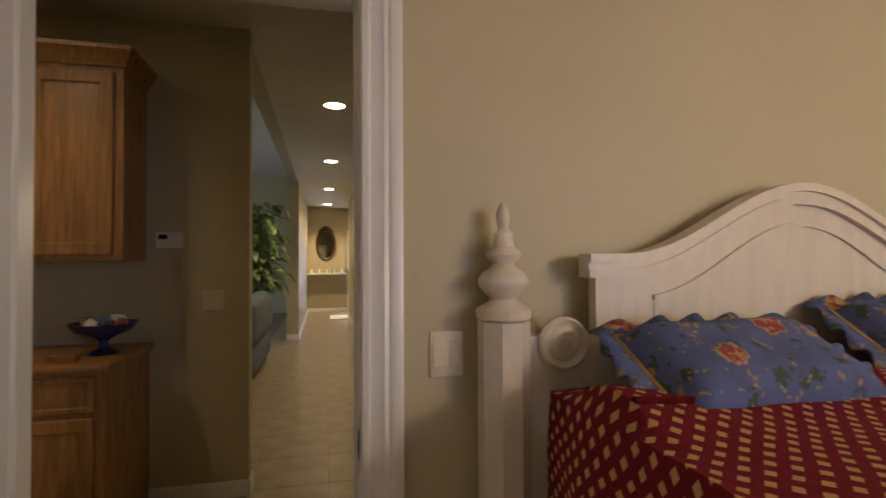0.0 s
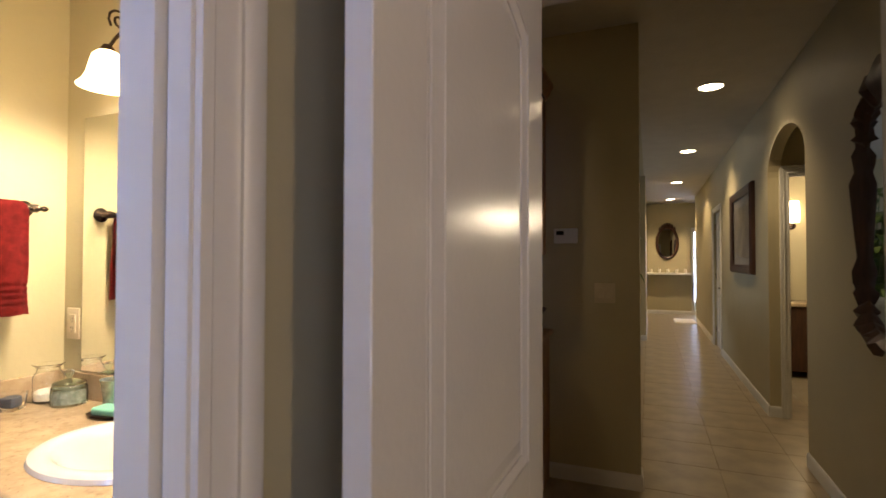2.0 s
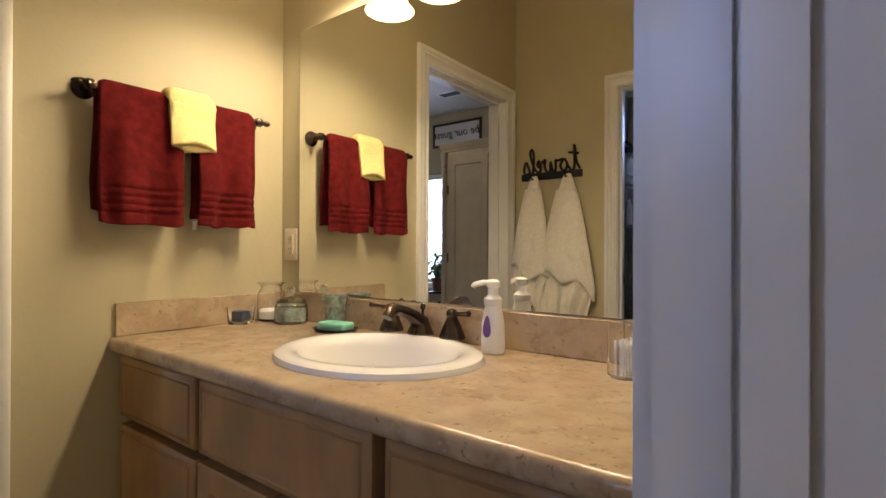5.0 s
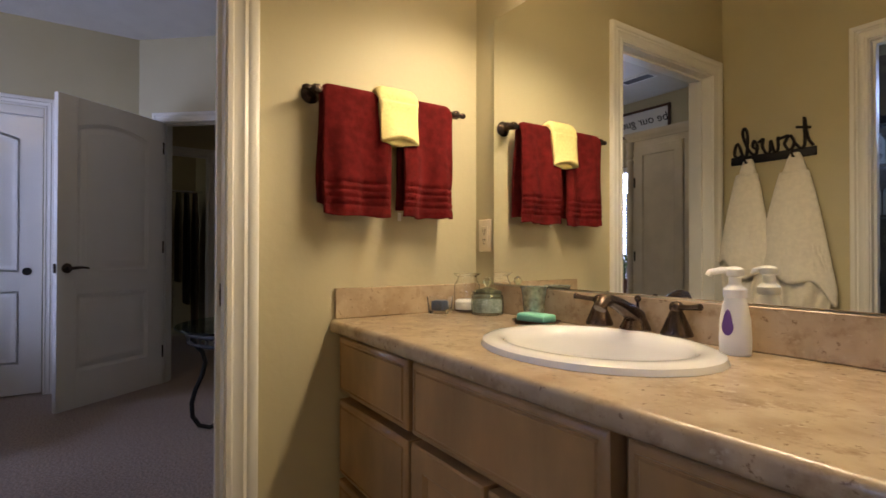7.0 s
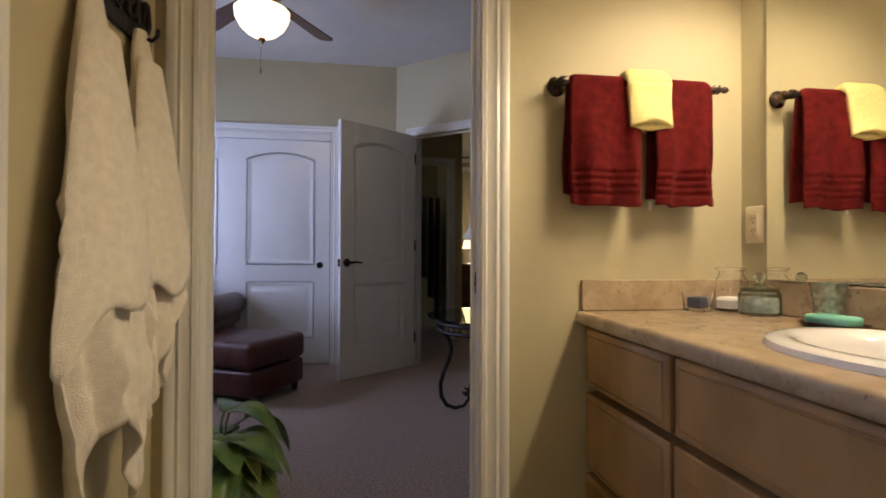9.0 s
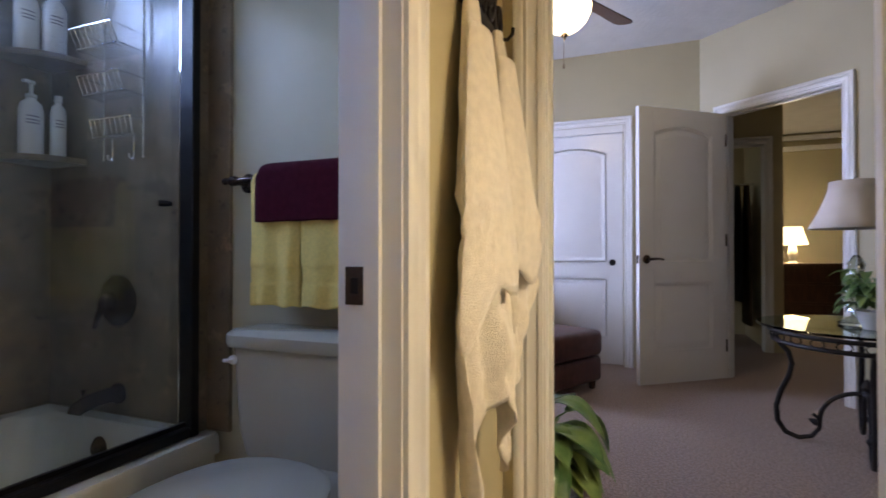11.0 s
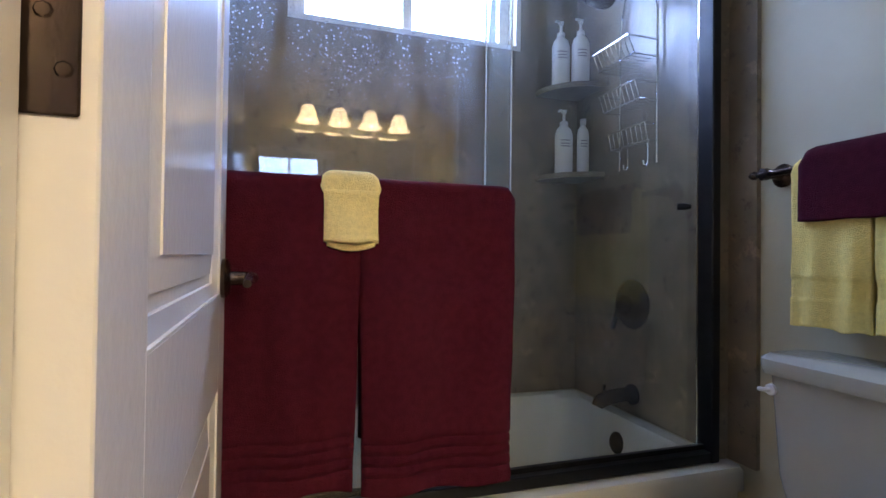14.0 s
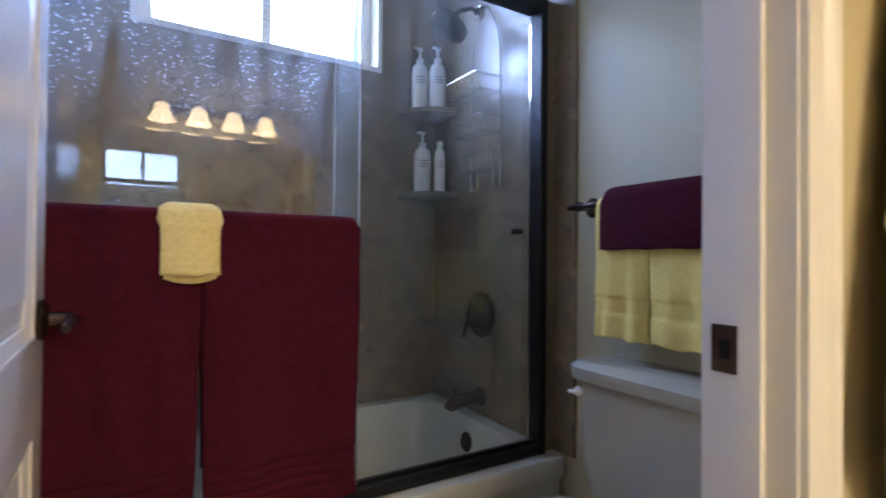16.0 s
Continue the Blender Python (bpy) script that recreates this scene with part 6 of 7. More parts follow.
lathe(bm, [(0, 0), (0.05, 0), (0.045, 0.015), (0, 0.016)], m=pose(0, 0, -0.16, 90), n=16)
part("bracket", bm, BRONZE, pl)
pv = thing("powder_vanity", pose(1.35, 7.1, 0), "dark wood powder room vanity", "cabinet")
bm = BM()
box(bm, -0.45, 0.6, -0.26, 0.29, 0.08, 0.80, 0.004, 1)
part("body", bm, DARKWOOD, pv)
bm = BM()
box(bm, -0.47, 0.62, -0.29, 0.29, 0.801, 0.84, 0.008)
part("top", bm, COUNTER, pv)
# far glazed door
gd = thing("window_2", pose(0, 0, 0), "tall glazed door at the hall end", "window")
gd["kind"] = "structure"
bm = BM()
for x0, x1, z0, z1 in ((0.70, 0.76, 0, 2.1), (1.29, 1.35, 0, 2.1), (0.76, 1.29, 0, 0.12), (0.76, 1.29, 2.0, 2.1), (0.76, 1.29, 1.35, 1.40)):
    box(bm, x0, x1, 13.63, 13.70, z0, z1, 0.004, 1)
part("window_frame", bm, TRIM, gd)
bm = BM()
box(bm, 0.76, 1.29, 13.66, 13.666, 0.12, 2.0)
g = part("pane", bm, GLASS, gd)
g.visible_shadow = False
bm = BM()
box(bm, 0.70, 1.35, 13.6, 13.75, 2.1, TOP)
structure("wall_over_glazed_door", bm, PAINT, "wall above the glazed door")

# ---------- great room glimpses ----------
so = thing("sofa", pose(-1.05, 6.65, 0), "blue-grey upholstered sofa in the great room", "sofa")
SOFA = mat("blue_grey_fabric", (0.14, 0.17, 0.20), 0.9, var=0.12, scale=20, bump=0.5, bscale=250)
bm = BM()
box(bm, -0.45, 0.45, -0.9, 0.9, 0.08, 0.42, 0.05, 3)
part("base", bm, SOFA, so)
bm = BM()
box(bm, 0.22, 0.48, -0.92, 0.92, 0.421, 0.92, 0.09, 4)
part("backrest", bm, SOFA, so)
for s in (-1, 1):
    bm = BM()
    box(bm, -0.47, 0.215, s * 0.82 - 0.11, s * 0.82 + 0.11, 0.421, 0.66, 0.07, 3)
    part("armrest", bm, SOFA, so)


def leafy(name, m, n, spread, zlo, zhi, leaf, label, cat, seed, pot=True, potr=0.13, poth=0.26):
    d = thing(name, m, label, cat)
    if pot:
        bm = BM()
        lathe(bm, [(potr * 0.72, 0), (potr * 0.78, 0.01), (potr, poth - 0.03), (potr * 1.08, poth - 0.03), (potr * 1.08, poth), (potr * 0.95, poth), (potr * 0.9, poth - 0.05), (0, poth - 0.05)], n=24)
        part("pot", bm, TERRA, d)
    rnd = random.Random(seed)
    stems, lv = BM(), BM()
    for k in range(n):
        a = rnd.uniform(0, 6.283)
        zt = rnd.uniform(zlo, zhi)
        r = spread * rnd.uniform(0.35, 1.0)
        base = Vector((0.03 * math.cos(a), 0.03 * math.sin(a), poth - 0.05 if pot else 0.9))
        tip = Vector((r * math.cos(a), r * math.sin(a), zt))
        mid = base.lerp(tip, 0.5) + Vector((0, 0, 0.12 * abs(zt - base.z) + 0.05))
        tube(stems, [base, base.lerp(mid, 0.5) + Vector((0, 0, 0.02)), mid, tip], 0.004, 5, radii=[0.005, 0.0045, 0.004, 0.003])
        ln, wd = leaf * rnd.uniform(0.7, 1.2), leaf * rnd.uniform(0.27, 0.40)
        out = Vector((math.cos(a + rnd.uniform(-0.5, 0.5)), math.sin(a + rnd.uniform(-0.5, 0.5)), 0)).normalized()
        side = Vector((-out.y, out.x, 0))
        droop = rnd.uniform(0.2, 0.9)
        rows = []
        for i in range(9):
            t = i / 8
            c = tip + out * ln * t * (1 - 0.15 * droop * t) + Vector((0, 0, ln * (0.35 * t - (0.35 + droop) * t * t)))
            w = wd * (math.sin(math.pi * min(1, t * 0.97 + 0.03)) ** 0.75) * (1 - 0.25 * t)
            rows.append([c - side * w + Vector((0, 0, 0.25 * w)), c - side * w * 0.5 + Vector((0, 0, 0.06 * w)), c, c + side * w * 0.5 + Vector((0, 0, 0.06 * w)), c + side * w + Vector((0, 0, 0.25 * w))])
        loft(lv, rows, False)
    part("stem", stems, LEAF, d)
    thicken(part("leaves", lv, LEAF, d), 0.0012)
    return d


leafy("indoor_tree", pose(-0.98, 8.1, 0), 330, 0.5, 0.9, 2.2, 0.19, "leafy green indoor tree in a pot", "potted tree", 11)
# hall floor tiles
bm = BM()
box(bm, -0.226, 0.226, -0.226, 0.226, 0.0, 0.004, 0.001, 1)
first = finish("tile", bm, TILE)
hall_floor = bpy.data.objects["floor_hall"]
first.parent = hall_floor
first.location = (-0.075, 1.70, 0)
for i in range(-4, 7):
    for j in range(27):
        x, y = -0.075 + 0.455 * i, 1.70 + 0.455 * j
        if (i, j) == (0, 0) or x > 2.0 or x < -2.1 or (x < -0.6 and y > 3.1 and y > 6.5) or (x > 0.9 and (y > 5.0 or y < 3.8)):
            continue
        o = new("tile", first.data)
        o.parent, o.location = hall_floor, (x, y, 0)

# ---------- room with the fan ----------
cd = thing("closet_doors", pose(CLX - 0.045, -1.0, 0.012), "white arched-panel sliding closet doors, shut", "closet door")


def slab_door(w, h, mid0, mid1, th=0.034):
    bm = BM()
    st, bot, topr, rise = 0.13, 0.22, 0.14, 0.06
    box(bm, 0, w, -th / 2, th / 2 - 0.009, 0, h)
    y0, y1 = th / 2 - 0.0085, th / 2
    for q in ((0, st, 0, h), (w - st, w, 0, h), (st, w - st, 0, bot), (st, w - st, mid0, mid1)):
        box(bm, q[0], q[1], y0, y1, q[2], q[3])
    ap = arch_pts(st, w - st, mid1, h - topr, rise)[2:]
    prism(bm, [(st, h), (st, h - topr - rise)] + [(x, z) for x, z in reversed(ap)][1:-1] + [(w - st, h - topr - rise), (w - st, h)], y0, y1)
    for pts in (arch_pts(st, w - st, mid1, h - topr, rise), [(st, bot), (w - st, bot), (w - st, mid0), (st, mid0)]):
        lo = [(0.0, 0.009), (0.008, 0.009), (0.014, 0.003), (0.022, 0.003), (0.028, 0.0075), (0.05, 0.0075), (0.07, 0.003)]
        loft(bm, [[Vector((x, th / 2 - dep, z)) for x, z in inset(pts, q)] for q, dep in lo], True, False, True)
    return bm


for y, off in ((-0.005, 0.0), (-0.84, -0.04)):
    bm = slab_door(0.85, 2.02, 0.735, 0.875)
    bmesh.ops.transform(bm, matrix=pose(off, 0.83 + y, 0, 0, 0, -90), verts=bm.verts)
    leaf = part("leaf", bm, DOORW, cd, "white sliding door leaf")
    bm = BM()
    lathe(bm, [(0, 0), (0.026, 0), (0.028, 0.003), (0.022, 0.005), (0.016, 0.001), (0, 0.001)], m=pose(off + 0.0171, (0.83 + y - 0.085) if off == 0 else (0.83 + y - 0.765), 0.875, 0, 90), n=20)
    part("finger_pull", bm, BLACK, leaf, "round black finger pull")
bm = BM()
casing(bm, lambda a, v, z: Vector((CLX + v, a, z)), -1.83, -0.17, 2.06)
box(bm, CLX - 0.02, CLX + 0.012, -1.83, -0.17, 2.0, 2.06)
structure("trim_closet", bm, TRIM, "white moulded casing of the closet", "trim")
bm = BM()
box(bm, CLX - 0.75, CLX - 0.65, -2.0, 0.0, 0, 2.3)
structure("closet_back", bm, PAINT, "plain closet back wall", "wall")

# ottoman and armchair
ot = thing("ottoman", pose(-4.15, -0.565, 0, 0, 0, 151.5), "brown leather ottoman with a thick cushion", "ottoman")
bm = BM()
box(bm, 0.0, 0.56, 0.0, 0.74, 0.06, 0.235, 0.025, 3)
part("base", bm, LEATHER, ot)
bm = BM()
box(bm, -0.01, 0.57, -0.01, 0.75, 0.237, 0.42, 0.045, 4)
for v in bm.verts:
    if v.co.z > 0.4:
        v.co.z += 0.02 * (1 - ((v.co.x - 0.28) / 0.3) ** 2) * (1 - ((v.co.y - 0.37) / 0.4) ** 2)
part("cushion", bm, LEATHER, ot)
for x in (0.05, 0.51):
    for y in (0.05, 0.69):
        bm = BM()
        lathe(bm, [(0.02, 0.0), (0.028, 0.06), (0.03, 0.061)], x, y, 12)
        part("foot", bm, DARKWOOD, ot)
ac = thing("armchair", pose(-4.97, -1.36, 0, 0, 0, 0), "brown leather rolled-arm armchair", "armchair")
bm = BM()
box(bm, -0.42, 0.42, -0.36, 0.40, 0.08, 0.40, 0.04, 3)
part("seat_base", bm, LEATHER, ac)
bm = BM()
box(bm, -0.25, 0.42, -0.27, 0.27, 0.402, 0.52, 0.05, 3)
part("seat_cushion", bm, LEATHER, ac)
for s in (-1, 1):
    bm = BM()
    box(bm, -0.42, 0.40, s * 0.37 - 0.07, s * 0.37 + 0.07, 0.402, 0.54, 0.03, 2)
    tube(bm, [(-0.43, s * 0.38, 0.56), (0.38, s * 0.38, 0.56), (0.42, s * 0.38, 0.555)], 0.098, 18, radii=[0.098, 0.10, 0.08])
    part("armrest", bm, LEATHER, ac, "rolled leather arm")
bm = BM()
box(bm, -0.50, -0.26, -0.36, 0.20, 0.402, 0.70, 0.09, 4)
part("backrest", bm, LEATHER, ac)

# plant by the doorway
leafy("potted_plant", pose(-2.86, -0.42, 0), 36, 0.12, 0.16, 0.38, 0.225, "broad-leaved green plant in a clay pot", "potted plant", 4, potr=0.11, poth=0.20)

# ceiling fan
cf = thing("ceiling_fan", pose(-3.8, -0.445, TOP), "brown-bladed ceiling fan with a lit glass bowl", "ceiling fan")
FANM = mat("antique_brass", (0.30, 0.21, 0.13), 0.3, metal=0.9, bump=0.05)
bm = BM()
lathe(bm, [(0.07, -0.001), (0.072, -0.03), (0.03, -0.055), (0.014, -0.06), (0.014, -0.12), (0.03, -0.125), (0.10, -0.15), (0.115, -0.19), (0.105, -0.235), (0.06, -0.26), (0.045, -0.285), (0.075, -0.30), (0.075, -0.315), (0, -0.315)], n=32)
part("motor", bm, FANM, cf)
BOWL = mat("lit_bowl_glass", (0.95, 0.88, 0.75), 0.4, bump=0, emit=((1.0, 0.74, 0.42), 3.2))
bm = BM()
lathe(bm, [(0.145, -0.318), (0.152, -0.325), (0.148, -0.36), (0.125, -0.41), (0.085, -0.45), (0.04, -0.475), (0, -0.48)], n=32)
q = part("light_bowl", bm, BOWL, cf, "lit alabaster glass bowl")
q.visible_shadow = False
bm = BM()
lathe(bm, [(0, -0.478), (0.02, -0.48), (0.022, -0.49), (0.008, -0.50), (0.006, -0.512), (0, -0.514)], n=14)
part("finial", bm, BRONZE, cf)
bm = BM()
tube(bm, [(0.03, 0.0, -0.47), (0.031, 0.0, -0.62), (0.031, 0, -0.66)], 0.0018, 5)
lathe(bm, [(0, -0.69), (0.006, -0.685), (0.005, -0.665), (0, -0.66)], 0.031, 0, 8)
part("pull_chain", bm, FANM, cf)
for k in range(5):
    a = 72 * k + 7
    bm = BM()
    pts = [(0.17, -0.045), (0.62, -0.066), (0.655, -0.05), (0.665, 0), (0.655, 0.05), (0.62, 0.066), (0.17, 0.045)]
    loft(bm, [[Vector((x, y, z)) for x, y in pts] for z in (-0.004, 0.004)])
    bmesh.ops.transform(bm, matrix=pose(0, 0, -0.225, 0, 0, a) @ pose(0, 0, 0, 12), verts=bm.verts)
    bl = part("blade", bm, DARKWOOD, cf, "dark wood fan blade")
    bm = BM()
    box(bm, 0.09, 0.24, -0.018, 0.018, -0.010, -0.005, 0.002, 1)
    bmesh.ops.transform(bm, matrix=pose(0, 0, -0.225, 0, 0, a) @ pose(0, 0, 0, 12), verts=bm.verts)
    part("blade_iron", bm, FANM, bl)

# glass table
TX, TY = -3.90, 0.98
gt = thing("side_table", pose(TX, TY, 0), "round glass-topped wrought iron side table", "table")
bm = BM()
lathe(bm, [(0, 0.598), (0.455, 0.598), (0.46, 0.604), (0.455, 0.610), (0, 0.610)], n=56)
TGLASS = glass_mat("table_glass", tint=(0.86, 0.93, 0.90))
g = part("glass_top", bm, TGLASS, gt, "clear round glass top")
g.visible_shadow = False
bm = BM()
for z, r in ((0.575, 0.40), (0.525, 0.385)):
    tube(bm, [(r * math.cos(a), r * math.sin(a), z) for a in [2 * math.pi * i / 48 for i in range(49)]], 0.011, 8)
part("ring_frame", bm, IRON, gt)
for k in range(24):
    bm = BM()
    a = 2 * math.pi * k / 24
    c = Vector((0.393 * math.cos(a), 0.393 * math.sin(a), 0.55))
    t = Vector((-math.sin(a), math.cos(a), 0))
    tube(bm, [c + t * 0.03 * math.cos(b) + Vector((0, 0, 0.018 * math.sin(b))) for b in [2 * math.pi * i / 12 for i in range(13)]], 0.0035, 5)
    part("scroll", bm, IRON, gt)
for k in range(4):
    a = radians(90 * k + 75)
    d = Vector((math.cos(a), math.sin(a), 0))
    up = Vector((0, 0, 1))
    bm = BM()
    prof = [(0.375, 0.53), (0.350, 0.49), (0.315, 0.45), (0.300, 0.39), (0.315, 0.32), (0.350, 0.24), (0.370, 0.16), (0.365, 0.085), (0.330, 0.030), (0.275, 0.013), (0.220, 0.030), (0.188, 0.075), (0.190, 0.125), (0.215, 0.145)]
    tube(bm, [d * r + up * z for r, z in prof], 0.012, 8, radii=[0.013] * 9 + [0.012, 0.011, 0.010, 0.009, 0.008])
    part("leg", bm, IRON, gt, "scrolled iron leg")
    bm = BM()
    tube(bm, [d * r + up * z for r, z in curve_through([(0.188, 0.08), (0.178, 0.165), (0.135, 0.23), (0.07, 0.268), (0.0, 0.278)])], 0.011, 8)
    lathe(bm, [(0, 0), (0.02, 0.01), (0.012, 0.03), (0, 0.05)], n=8, m=Matrix.Translation(d * 0.19 + up * 0.10) @ pose(0, 0, 0, 0, 70, math.degrees(a)))
    part("stretcher", bm, IRON, gt)
bm = BM()
lathe(bm, [(0, 0.262), (0.024, 0.270), (0.016, 0.292), (0.026, 0.31), (0.014, 0.335), (0.0, 0.355)], n=14)
part("finial", bm, IRON, gt)
tl = thing("table_lamp", pose(TX - 0.03, TY - 0.03, 0.611), "crystal table lamp with a white bell shade", "table lamp")
bm = BM()
lathe(bm, [(0, 0), (0.075, 0.0), (0.078, 0.012), (0.05, 0.03), (0.025, 0.04), (0.022, 0.06), (0.045, 0.09), (0.06, 0.14), (0.055, 0.19), (0.03, 0.23), (0.02, 0.25), (0.034, 0.275), (0.038, 0.30), (0.02, 0.33), (0.012, 0.345), (0, 0.345)], n=14)
part("body", bm, SMOKE, tl, "faceted crystal lamp body")
bm = BM()
tube(bm, [(0, 0, 0.345), (0, 0, 0.50)], 0.006, 8)
lathe(bm, [(0, 0.71), (0.008, 0.712), (0.01, 0.722), (0, 0.735)], n=10)
part("stem", bm, CHROME, tl)
bm = BM()
sp_ = [(0.195, 0.475), (0.165, 0.53), (0.135, 0.60), (0.112, 0.66), (0.105, 0.71)]
loft(bm, [[Vector((r * math.cos(a) * (1 + 0.015 * math.cos(8 * a)), r * math.sin(a) * (1 + 0.015 * math.cos(8 * a)), z)) for a in [2 * math.pi * i / 48 for i in range(48)]] for r, z in sp_], True, False, False)
thicken(part("shade", bm, SHADE, tl, "white fabric bell shade"), 0.003)
wp = thing("white_planter", pose(TX + 0.14, TY - 0.02, 0.611), "small white planter with a green plant", "potted plant")
bm = BM()
lathe(bm, [(0.04, 0), (0.045, 0.005), (0.07, 0.075), (0.078, 0.085), (0.072, 0.085), (0.062, 0.07), (0, 0.06)], n=20)
part("planter", bm, PORC, wp)
gl = leafy("table_plant", pose(0, 0, 0), 60, 0.10, 0.10, 0.28, 0.075, "", "", 8, pot=False)
for c in list(gl.children):
    bmv = c.data
    for v in bmv.vertices:
        if v.co.z > 0.6:
            v.co.z = 0.08 + (v.co.z - 0.6) * 0.3
    c.parent = wp
bpy.data.objects.remove(gl)

# armoire, sign and window, which the mirror shows
ar = thing("armoire", pose(-3.40, -1.75, 0), "cream painted wooden armoire with black hinges", "wardrobe")
ARM = mat("armoire_cream", (0.62, 0.56, 0.45), 0.45, var=0.06, scale=8, bump=0.08, bscale=60)
bm = BM()
box(bm, 0, 0.95, 0, 0.58, 0.08, 1.94)
part("body", bm, ARM, ar)
bm = BM()
CR2 = [(0, 0.0), (0.012, 0.0), (0.018, 0.025), (0.034, 0.045), (0.038, 0.07), (0, 0.07)]
loft(bm, [[Vector((-u, 0, 1.941 + z)) for u, z in CR2], [Vector((-u, 0.58 + u, 1.941 + z)) for u, z in CR2], [Vector((0.95 + u, 0.58 + u, 1.941 + z)) for u, z in CR2], [Vector((0.95 + u, 0, 1.941 + z)) for u, z in CR2]])
part("cornice", bm, ARM, ar)
for x in (0.0, 0.95):
    bm = BM()
    lathe(bm, [(0.030, 0.0), (0.034, 0.10), (0.030, 0.16), (0.020, 0.19), (0.028, 0.22), (0.024, 0.60), (0.022, 1.20), (0.024, 1.74), (0.031, 1.78), (0.022, 1.80), (0.032, 1.83), (0.024, 1.86), (0.034, 1.89), (0.034, 1.94)], x, 0.585, 16)
    part("corner_post", bm, ARM, ar, "turned cream corner post")
for x0, x1 in ((0.055, 0.47), (0.48, 0.895)):
    bm = BM()
    pts = [(x0, 0.14), (x1, 0.14), (x1, 1.89), (x0, 1.89)]
    loft(bm, [[Vector((x, 0.581 + dd, z)) for x, z in inset(pts, q)] for q, dd in ((0, 0.0), (0, 0.018), (0.004, 0.022), (0.07, 0.022), (0.078, 0.012), (0.085, 0.012))])
    dr = part("door", bm, ARM, ar)
    for z in (0.4, 1.0, 1.6):
        bm = BM()
        hx = x0 if x0 < 0.4 else x1
        lathe(bm, [(0, z - 0.04), (0.007, z - 0.04), (0.007, z + 0.04), (0, z + 0.04)], hx, 0.604, 8)
        part("hinge", bm, BLACK, dr)
sg = thing("wall_sign", pose(-4.15, -2.4, 2.45, 0, 0, 180), "framed white sign reading be our guest", "sign")
bm = BM()
FR2 = [(0, 0), (0, 0.02), (0.01, 0.024), (0.025, 0.02), (0.025, 0.0)]
loft(bm, [[Vector((s[0] * (0.35 - u), -d, s[1] * (0.14 - u))) for u, d in FR2] for s in ((-1, -1), (1, -1), (1, 1), (-1, 1), (-1, -1))])
part("frame", bm, DARKWOOD, sg)
bm = BM()
box(bm, -0.33, 0.33, -0.008, -0.002, -0.12, 0.12)
part("board", bm, WHITEP, sg)
bm = text_mesh("be our guest", 0.13, 0.0015)
bmesh.ops.transform(bm, matrix=pose(0, -0.0105, -0.03, 90), verts=bm.verts)
part("letters", bm, BLACK, sg)
w3 = thing("window_3", pose(0, 0, 0), "bright white-framed window of the carpeted room", "window")
w3["kind"] = "structure"
bm = BM()
for x0, x1, z0, z1 in ((-4.95, -4.89, 0.6, 2.0), (-3.81, -3.75, 0.6, 2.0), (-4.89, -3.81, 0.6, 0.66), (-4.89, -3.81, 1.94, 2.0), (-4.38, -4.32, 0.66, 1.94)):
    box(bm, x0, x1, -2.49, -2.44, z0, z1, 0.003, 1)
part("window_frame", bm, WHITEP, w3)
for x0, x1 in ((-4.89, -4.38), (-4.32, -3.81)):
    bm = BM()
    box(bm, x0, x1, -2.467, -2.463, 0.66, 1.94)
    g = part("pane", bm, GLASS, w3)
    g.visible_shadow = False
bm = BM()
for k in range(40):
    z = 0.70 + k * 0.031
    loft(bm, [[Vector((x, -2.425 + a, z + b)) for a, b in ((-0.012, -0.004), (0.012, 0.004), (0.012, 0.0055), (-0.012, -0.0025))] for x in (-4.88, -3.82)])
part("blind_slats", bm, WHITEP, w3, "thin white horizontal blind")

cv = thing("ceiling_vent", pose(-3.76, -1.78, TOP), "dark slotted air vent in the ceiling", "vent")
bm = BM()
for x0, x1, y0, y1 in ((-0.17, 0.17, -0.075, -0.055), (-0.17, 0.17, 0.055, 0.075), (-0.17, -0.15, -0.055, 0.055), (0.15, 0.17, -0.055, 0.055)):
    box(bm, x0, x1, y0, y1, -0.008, -0.0005)
part("frame", bm, WHITEP, cv)
# black sheet paints the shade of the duct behind the slats
bm = BM()
box(bm, -0.15, 0.15, -0.055, 0.055, -0.003, -0.0005)
part("backing", bm, BLACK, cv, "black sheet standing in for the shaded duct")
for k in range(6):
    bm = BM()
    y = -0.046 + 0.0184 * k
    loft(bm, [[Vector((x, y + a, z)) for a, z in ((-0.004, -0.0065), (0.004, -0.0035), (0.004, -0.0045), (-0.004, -0.0075))] for x in (-0.149, 0.149)])
    part("slat", bm, IRON, cv)
ps = thing("plant_stand", pose(-4.22, -2.14, 0), "black plant stand in front of the window", "plant stand")
bm = BM()
lathe(bm, [(0, 0.58), (0.16, 0.58), (0.165, 0.59), (0.16, 0.60), (0, 0.60)], n=28)
part("top", bm, IRON, ps)
for k in range(3):
    a = radians(120 * k + 30)
    bm = BM()
    tube(bm, [(0.13 * math.cos(a), 0.13 * math.sin(a), 0.579), (0.09 * math.cos(a), 0.09 * math.sin(a), 0.30), (0.15 * math.cos(a), 0.15 * math.sin(a), 0.0)], 0.009, 8)
    part("leg", bm, IRON, ps)
leafy("potted_plant", pose(-4.22, -2.14, 0.601), 60, 0.13, 0.20, 0.44, 0.075, "small leafy plant in a clay pot on a stand", "potted plant", 21, potr=0.075, poth=0.15)

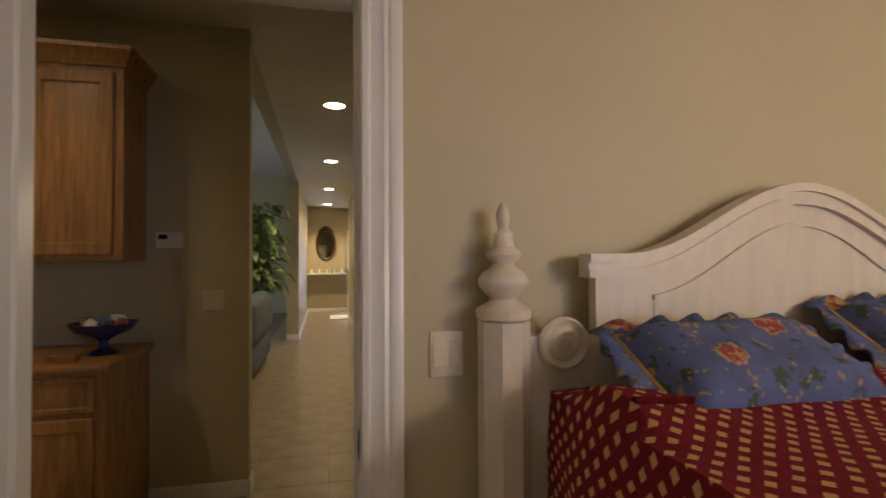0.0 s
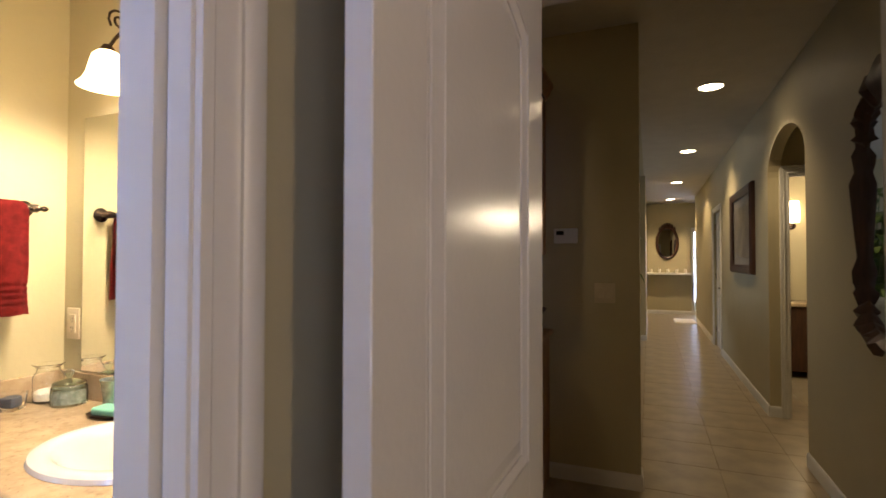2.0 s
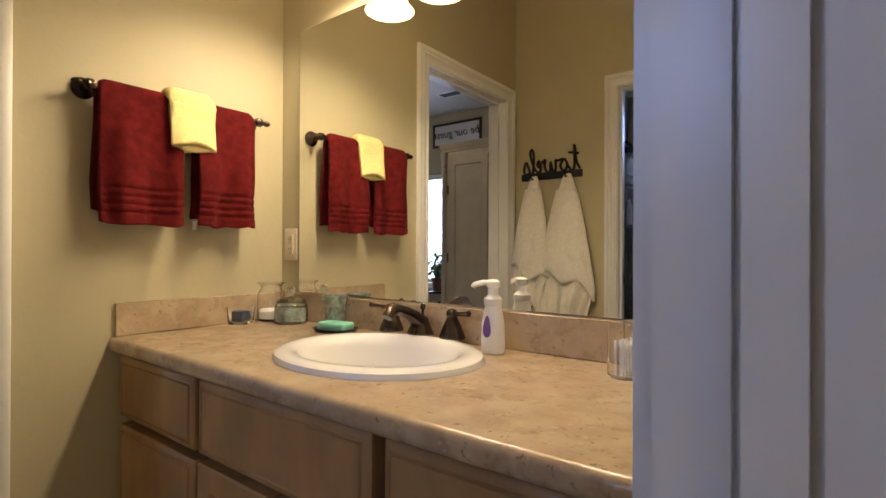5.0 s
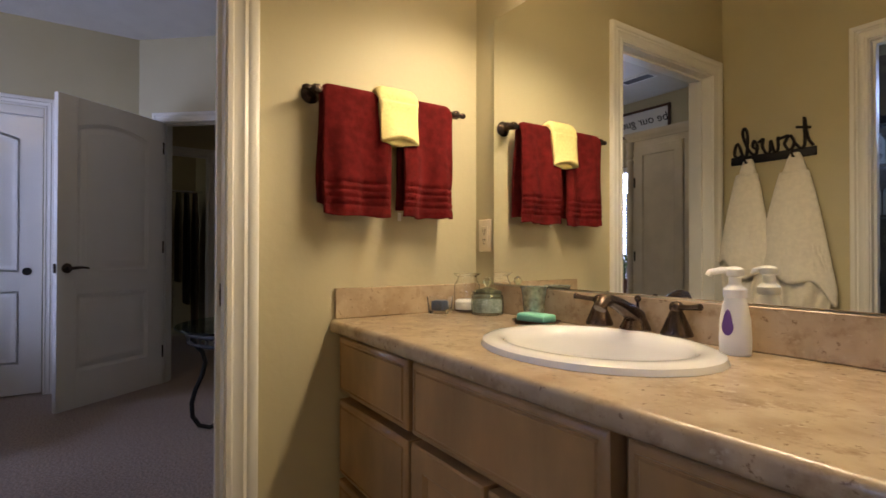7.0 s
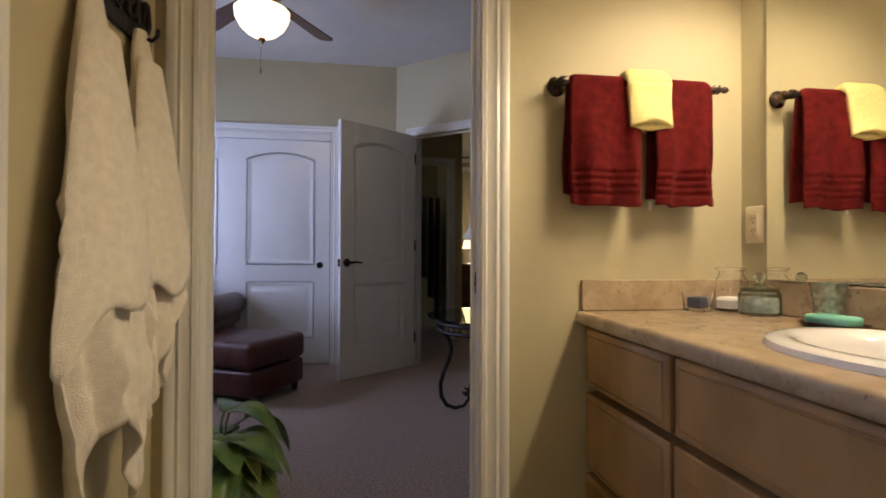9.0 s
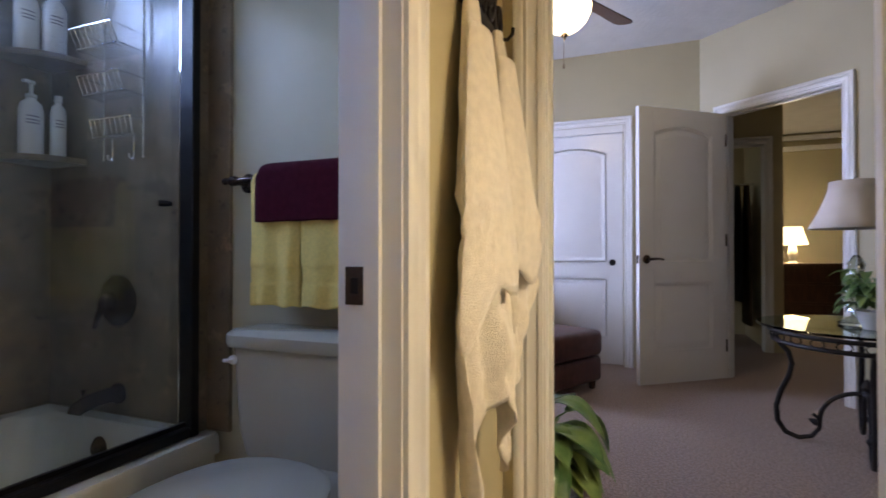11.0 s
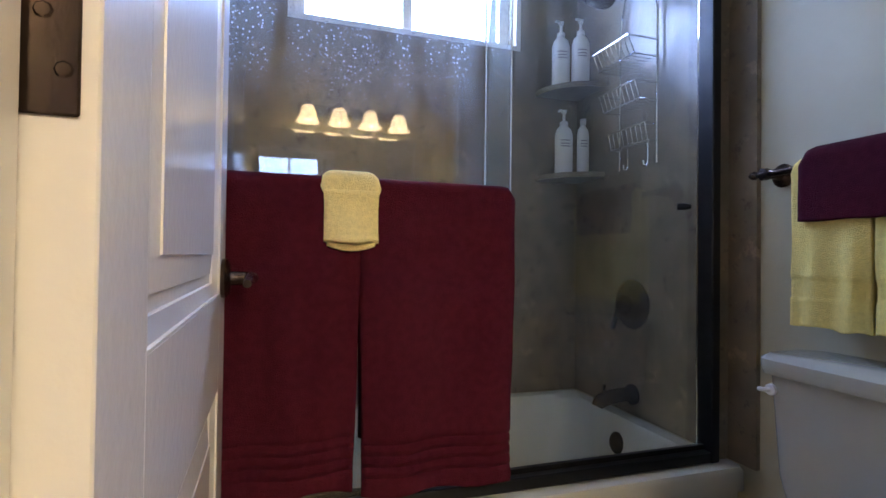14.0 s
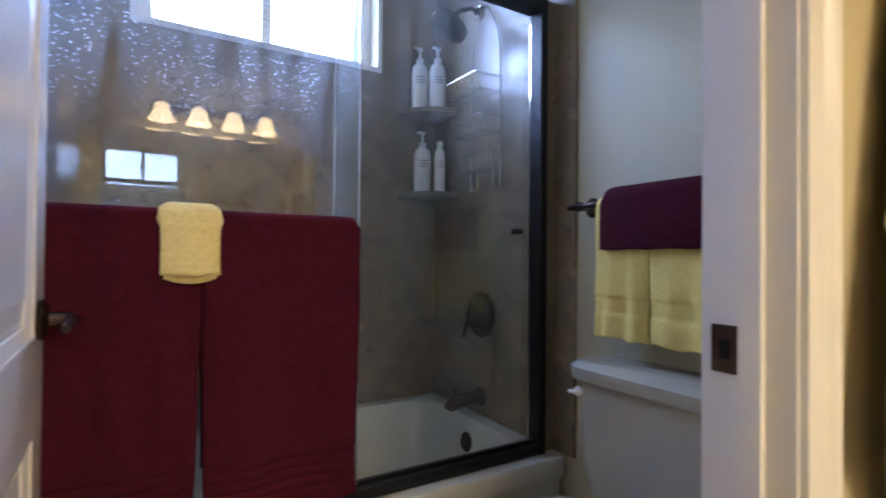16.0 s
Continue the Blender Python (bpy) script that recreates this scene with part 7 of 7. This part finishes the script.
# beyond the diagonal doorway
wall_run("wall_beyond", "y", -6.72, -6.6, -1.5, 1.26, "tan painted passage wall", [(0.25, 1.12, 0, 2.06)])
bm = BM()
casing(bm, lambda a, v, z: Vector((-6.6 + v, a, z)), 0.27, 1.10, 2.04)
jamb(bm, lambda a, v, z: Vector((-6.6 - v, a, z)), 0.27, 1.10, 2.04, 0.12, 0.05)
structure("trim_beyond", bm, TRIM, "white casing of the walk-in closet", "trim")
wall_run("wall_beyond_closet", "y", -7.9, -7.8, -1.5, 1.26, "dark closet back wall")
wall_run("wall_beyond_side", "x", 1.14, 1.26, -7.8, -6.72, "closet side wall")
CLOTHM = [mat("garment_%s" % k, c, 0.9, var=0.2, scale=9, bump=0.3) for k, c in (("tan", (0.30, 0.22, 0.10)), ("brown", (0.12, 0.08, 0.05)), ("black", (0.03, 0.03, 0.035)), ("olive", (0.16, 0.14, 0.06)))]
bm = BM()
tube(bm, [(-7.2, -0.4, 1.72), (-7.2, 1.13, 1.72)], 0.014, 10)
solo("closet_rod", bm, CHROME, "metal rod of the walk-in closet", "closet rod")
for k in range(12):
    bm = BM()
    y = 0.12 + 0.085 * k
    rows = []
    for j in range(10):
        v = j / 9
        w = 0.05 + 0.19 * min(1, v * 4)
        rows.append([Vector((-7.2 + w * math.cos(a) * (1 + 0.1 * math.sin(3 * a + k)), y + 0.028 * math.sin(a) * (1 + 0.2 * noise.noise((a, v * 3, k))), 1.70 - (1.0 + 0.25 * (k % 3)) * v)) for a in [2 * math.pi * i / 16 for i in range(16)]])
    loft(bm, rows)
    solo("garment", bm, CLOTHM[(k * 7) % 4], "dark garment hanging in the closet", "clothes", "closet clothes")
dr_ = thing("dresser", pose(-8.75, 1.75, 0), "dark wood dresser in the farther bedroom", "dresser")
bm = BM()
box(bm, -0.28, 0.28, -0.55, 0.75, 0.0, 0.84, 0.01)
part("body", bm, DARKWOOD, dr_)
for z in (0.1, 0.35, 0.6):
    bm = BM()
    box(bm, 0.281, 0.295, -0.52, 0.72, z, z + 0.22, 0.005)
    part("drawer", bm, DARKWOOD, dr_)
fl = thing("table_lamp", pose(-8.6, 1.82, 0.841), "lit table lamp on the far dresser", "table lamp")
bm = BM()
lathe(bm, [(0, 0), (0.07, 0), (0.03, 0.03), (0.06, 0.12), (0.04, 0.22), (0.012, 0.25), (0.012, 0.30), (0, 0.30)], n=16)
part("base", bm, COTTON, fl)
bm = BM()
loft(bm, [ring(0, 0, z, r, None, 28) for r, z in ((0.17, 0.24), (0.10, 0.47))], True, False, False)
q = part("shade", bm, mat("lit_lamp_shade", (0.9, 0.8, 0.6), 0.7, bump=0, emit=((1.0, 0.70, 0.36), 3.0)), fl, "glowing fabric shade")
q.visible_shadow = False
bm = BM()
for a0, a1, z in ((-2.4, 6.4, 2.45), (-2.4, 6.4, 2.6)):
    box(bm, -9.5, -9.42, a0, a1, z, z + 0.06)
structure("trim_crown", bm, TRIM, "crown moulding of the farther bedroom", "trim")
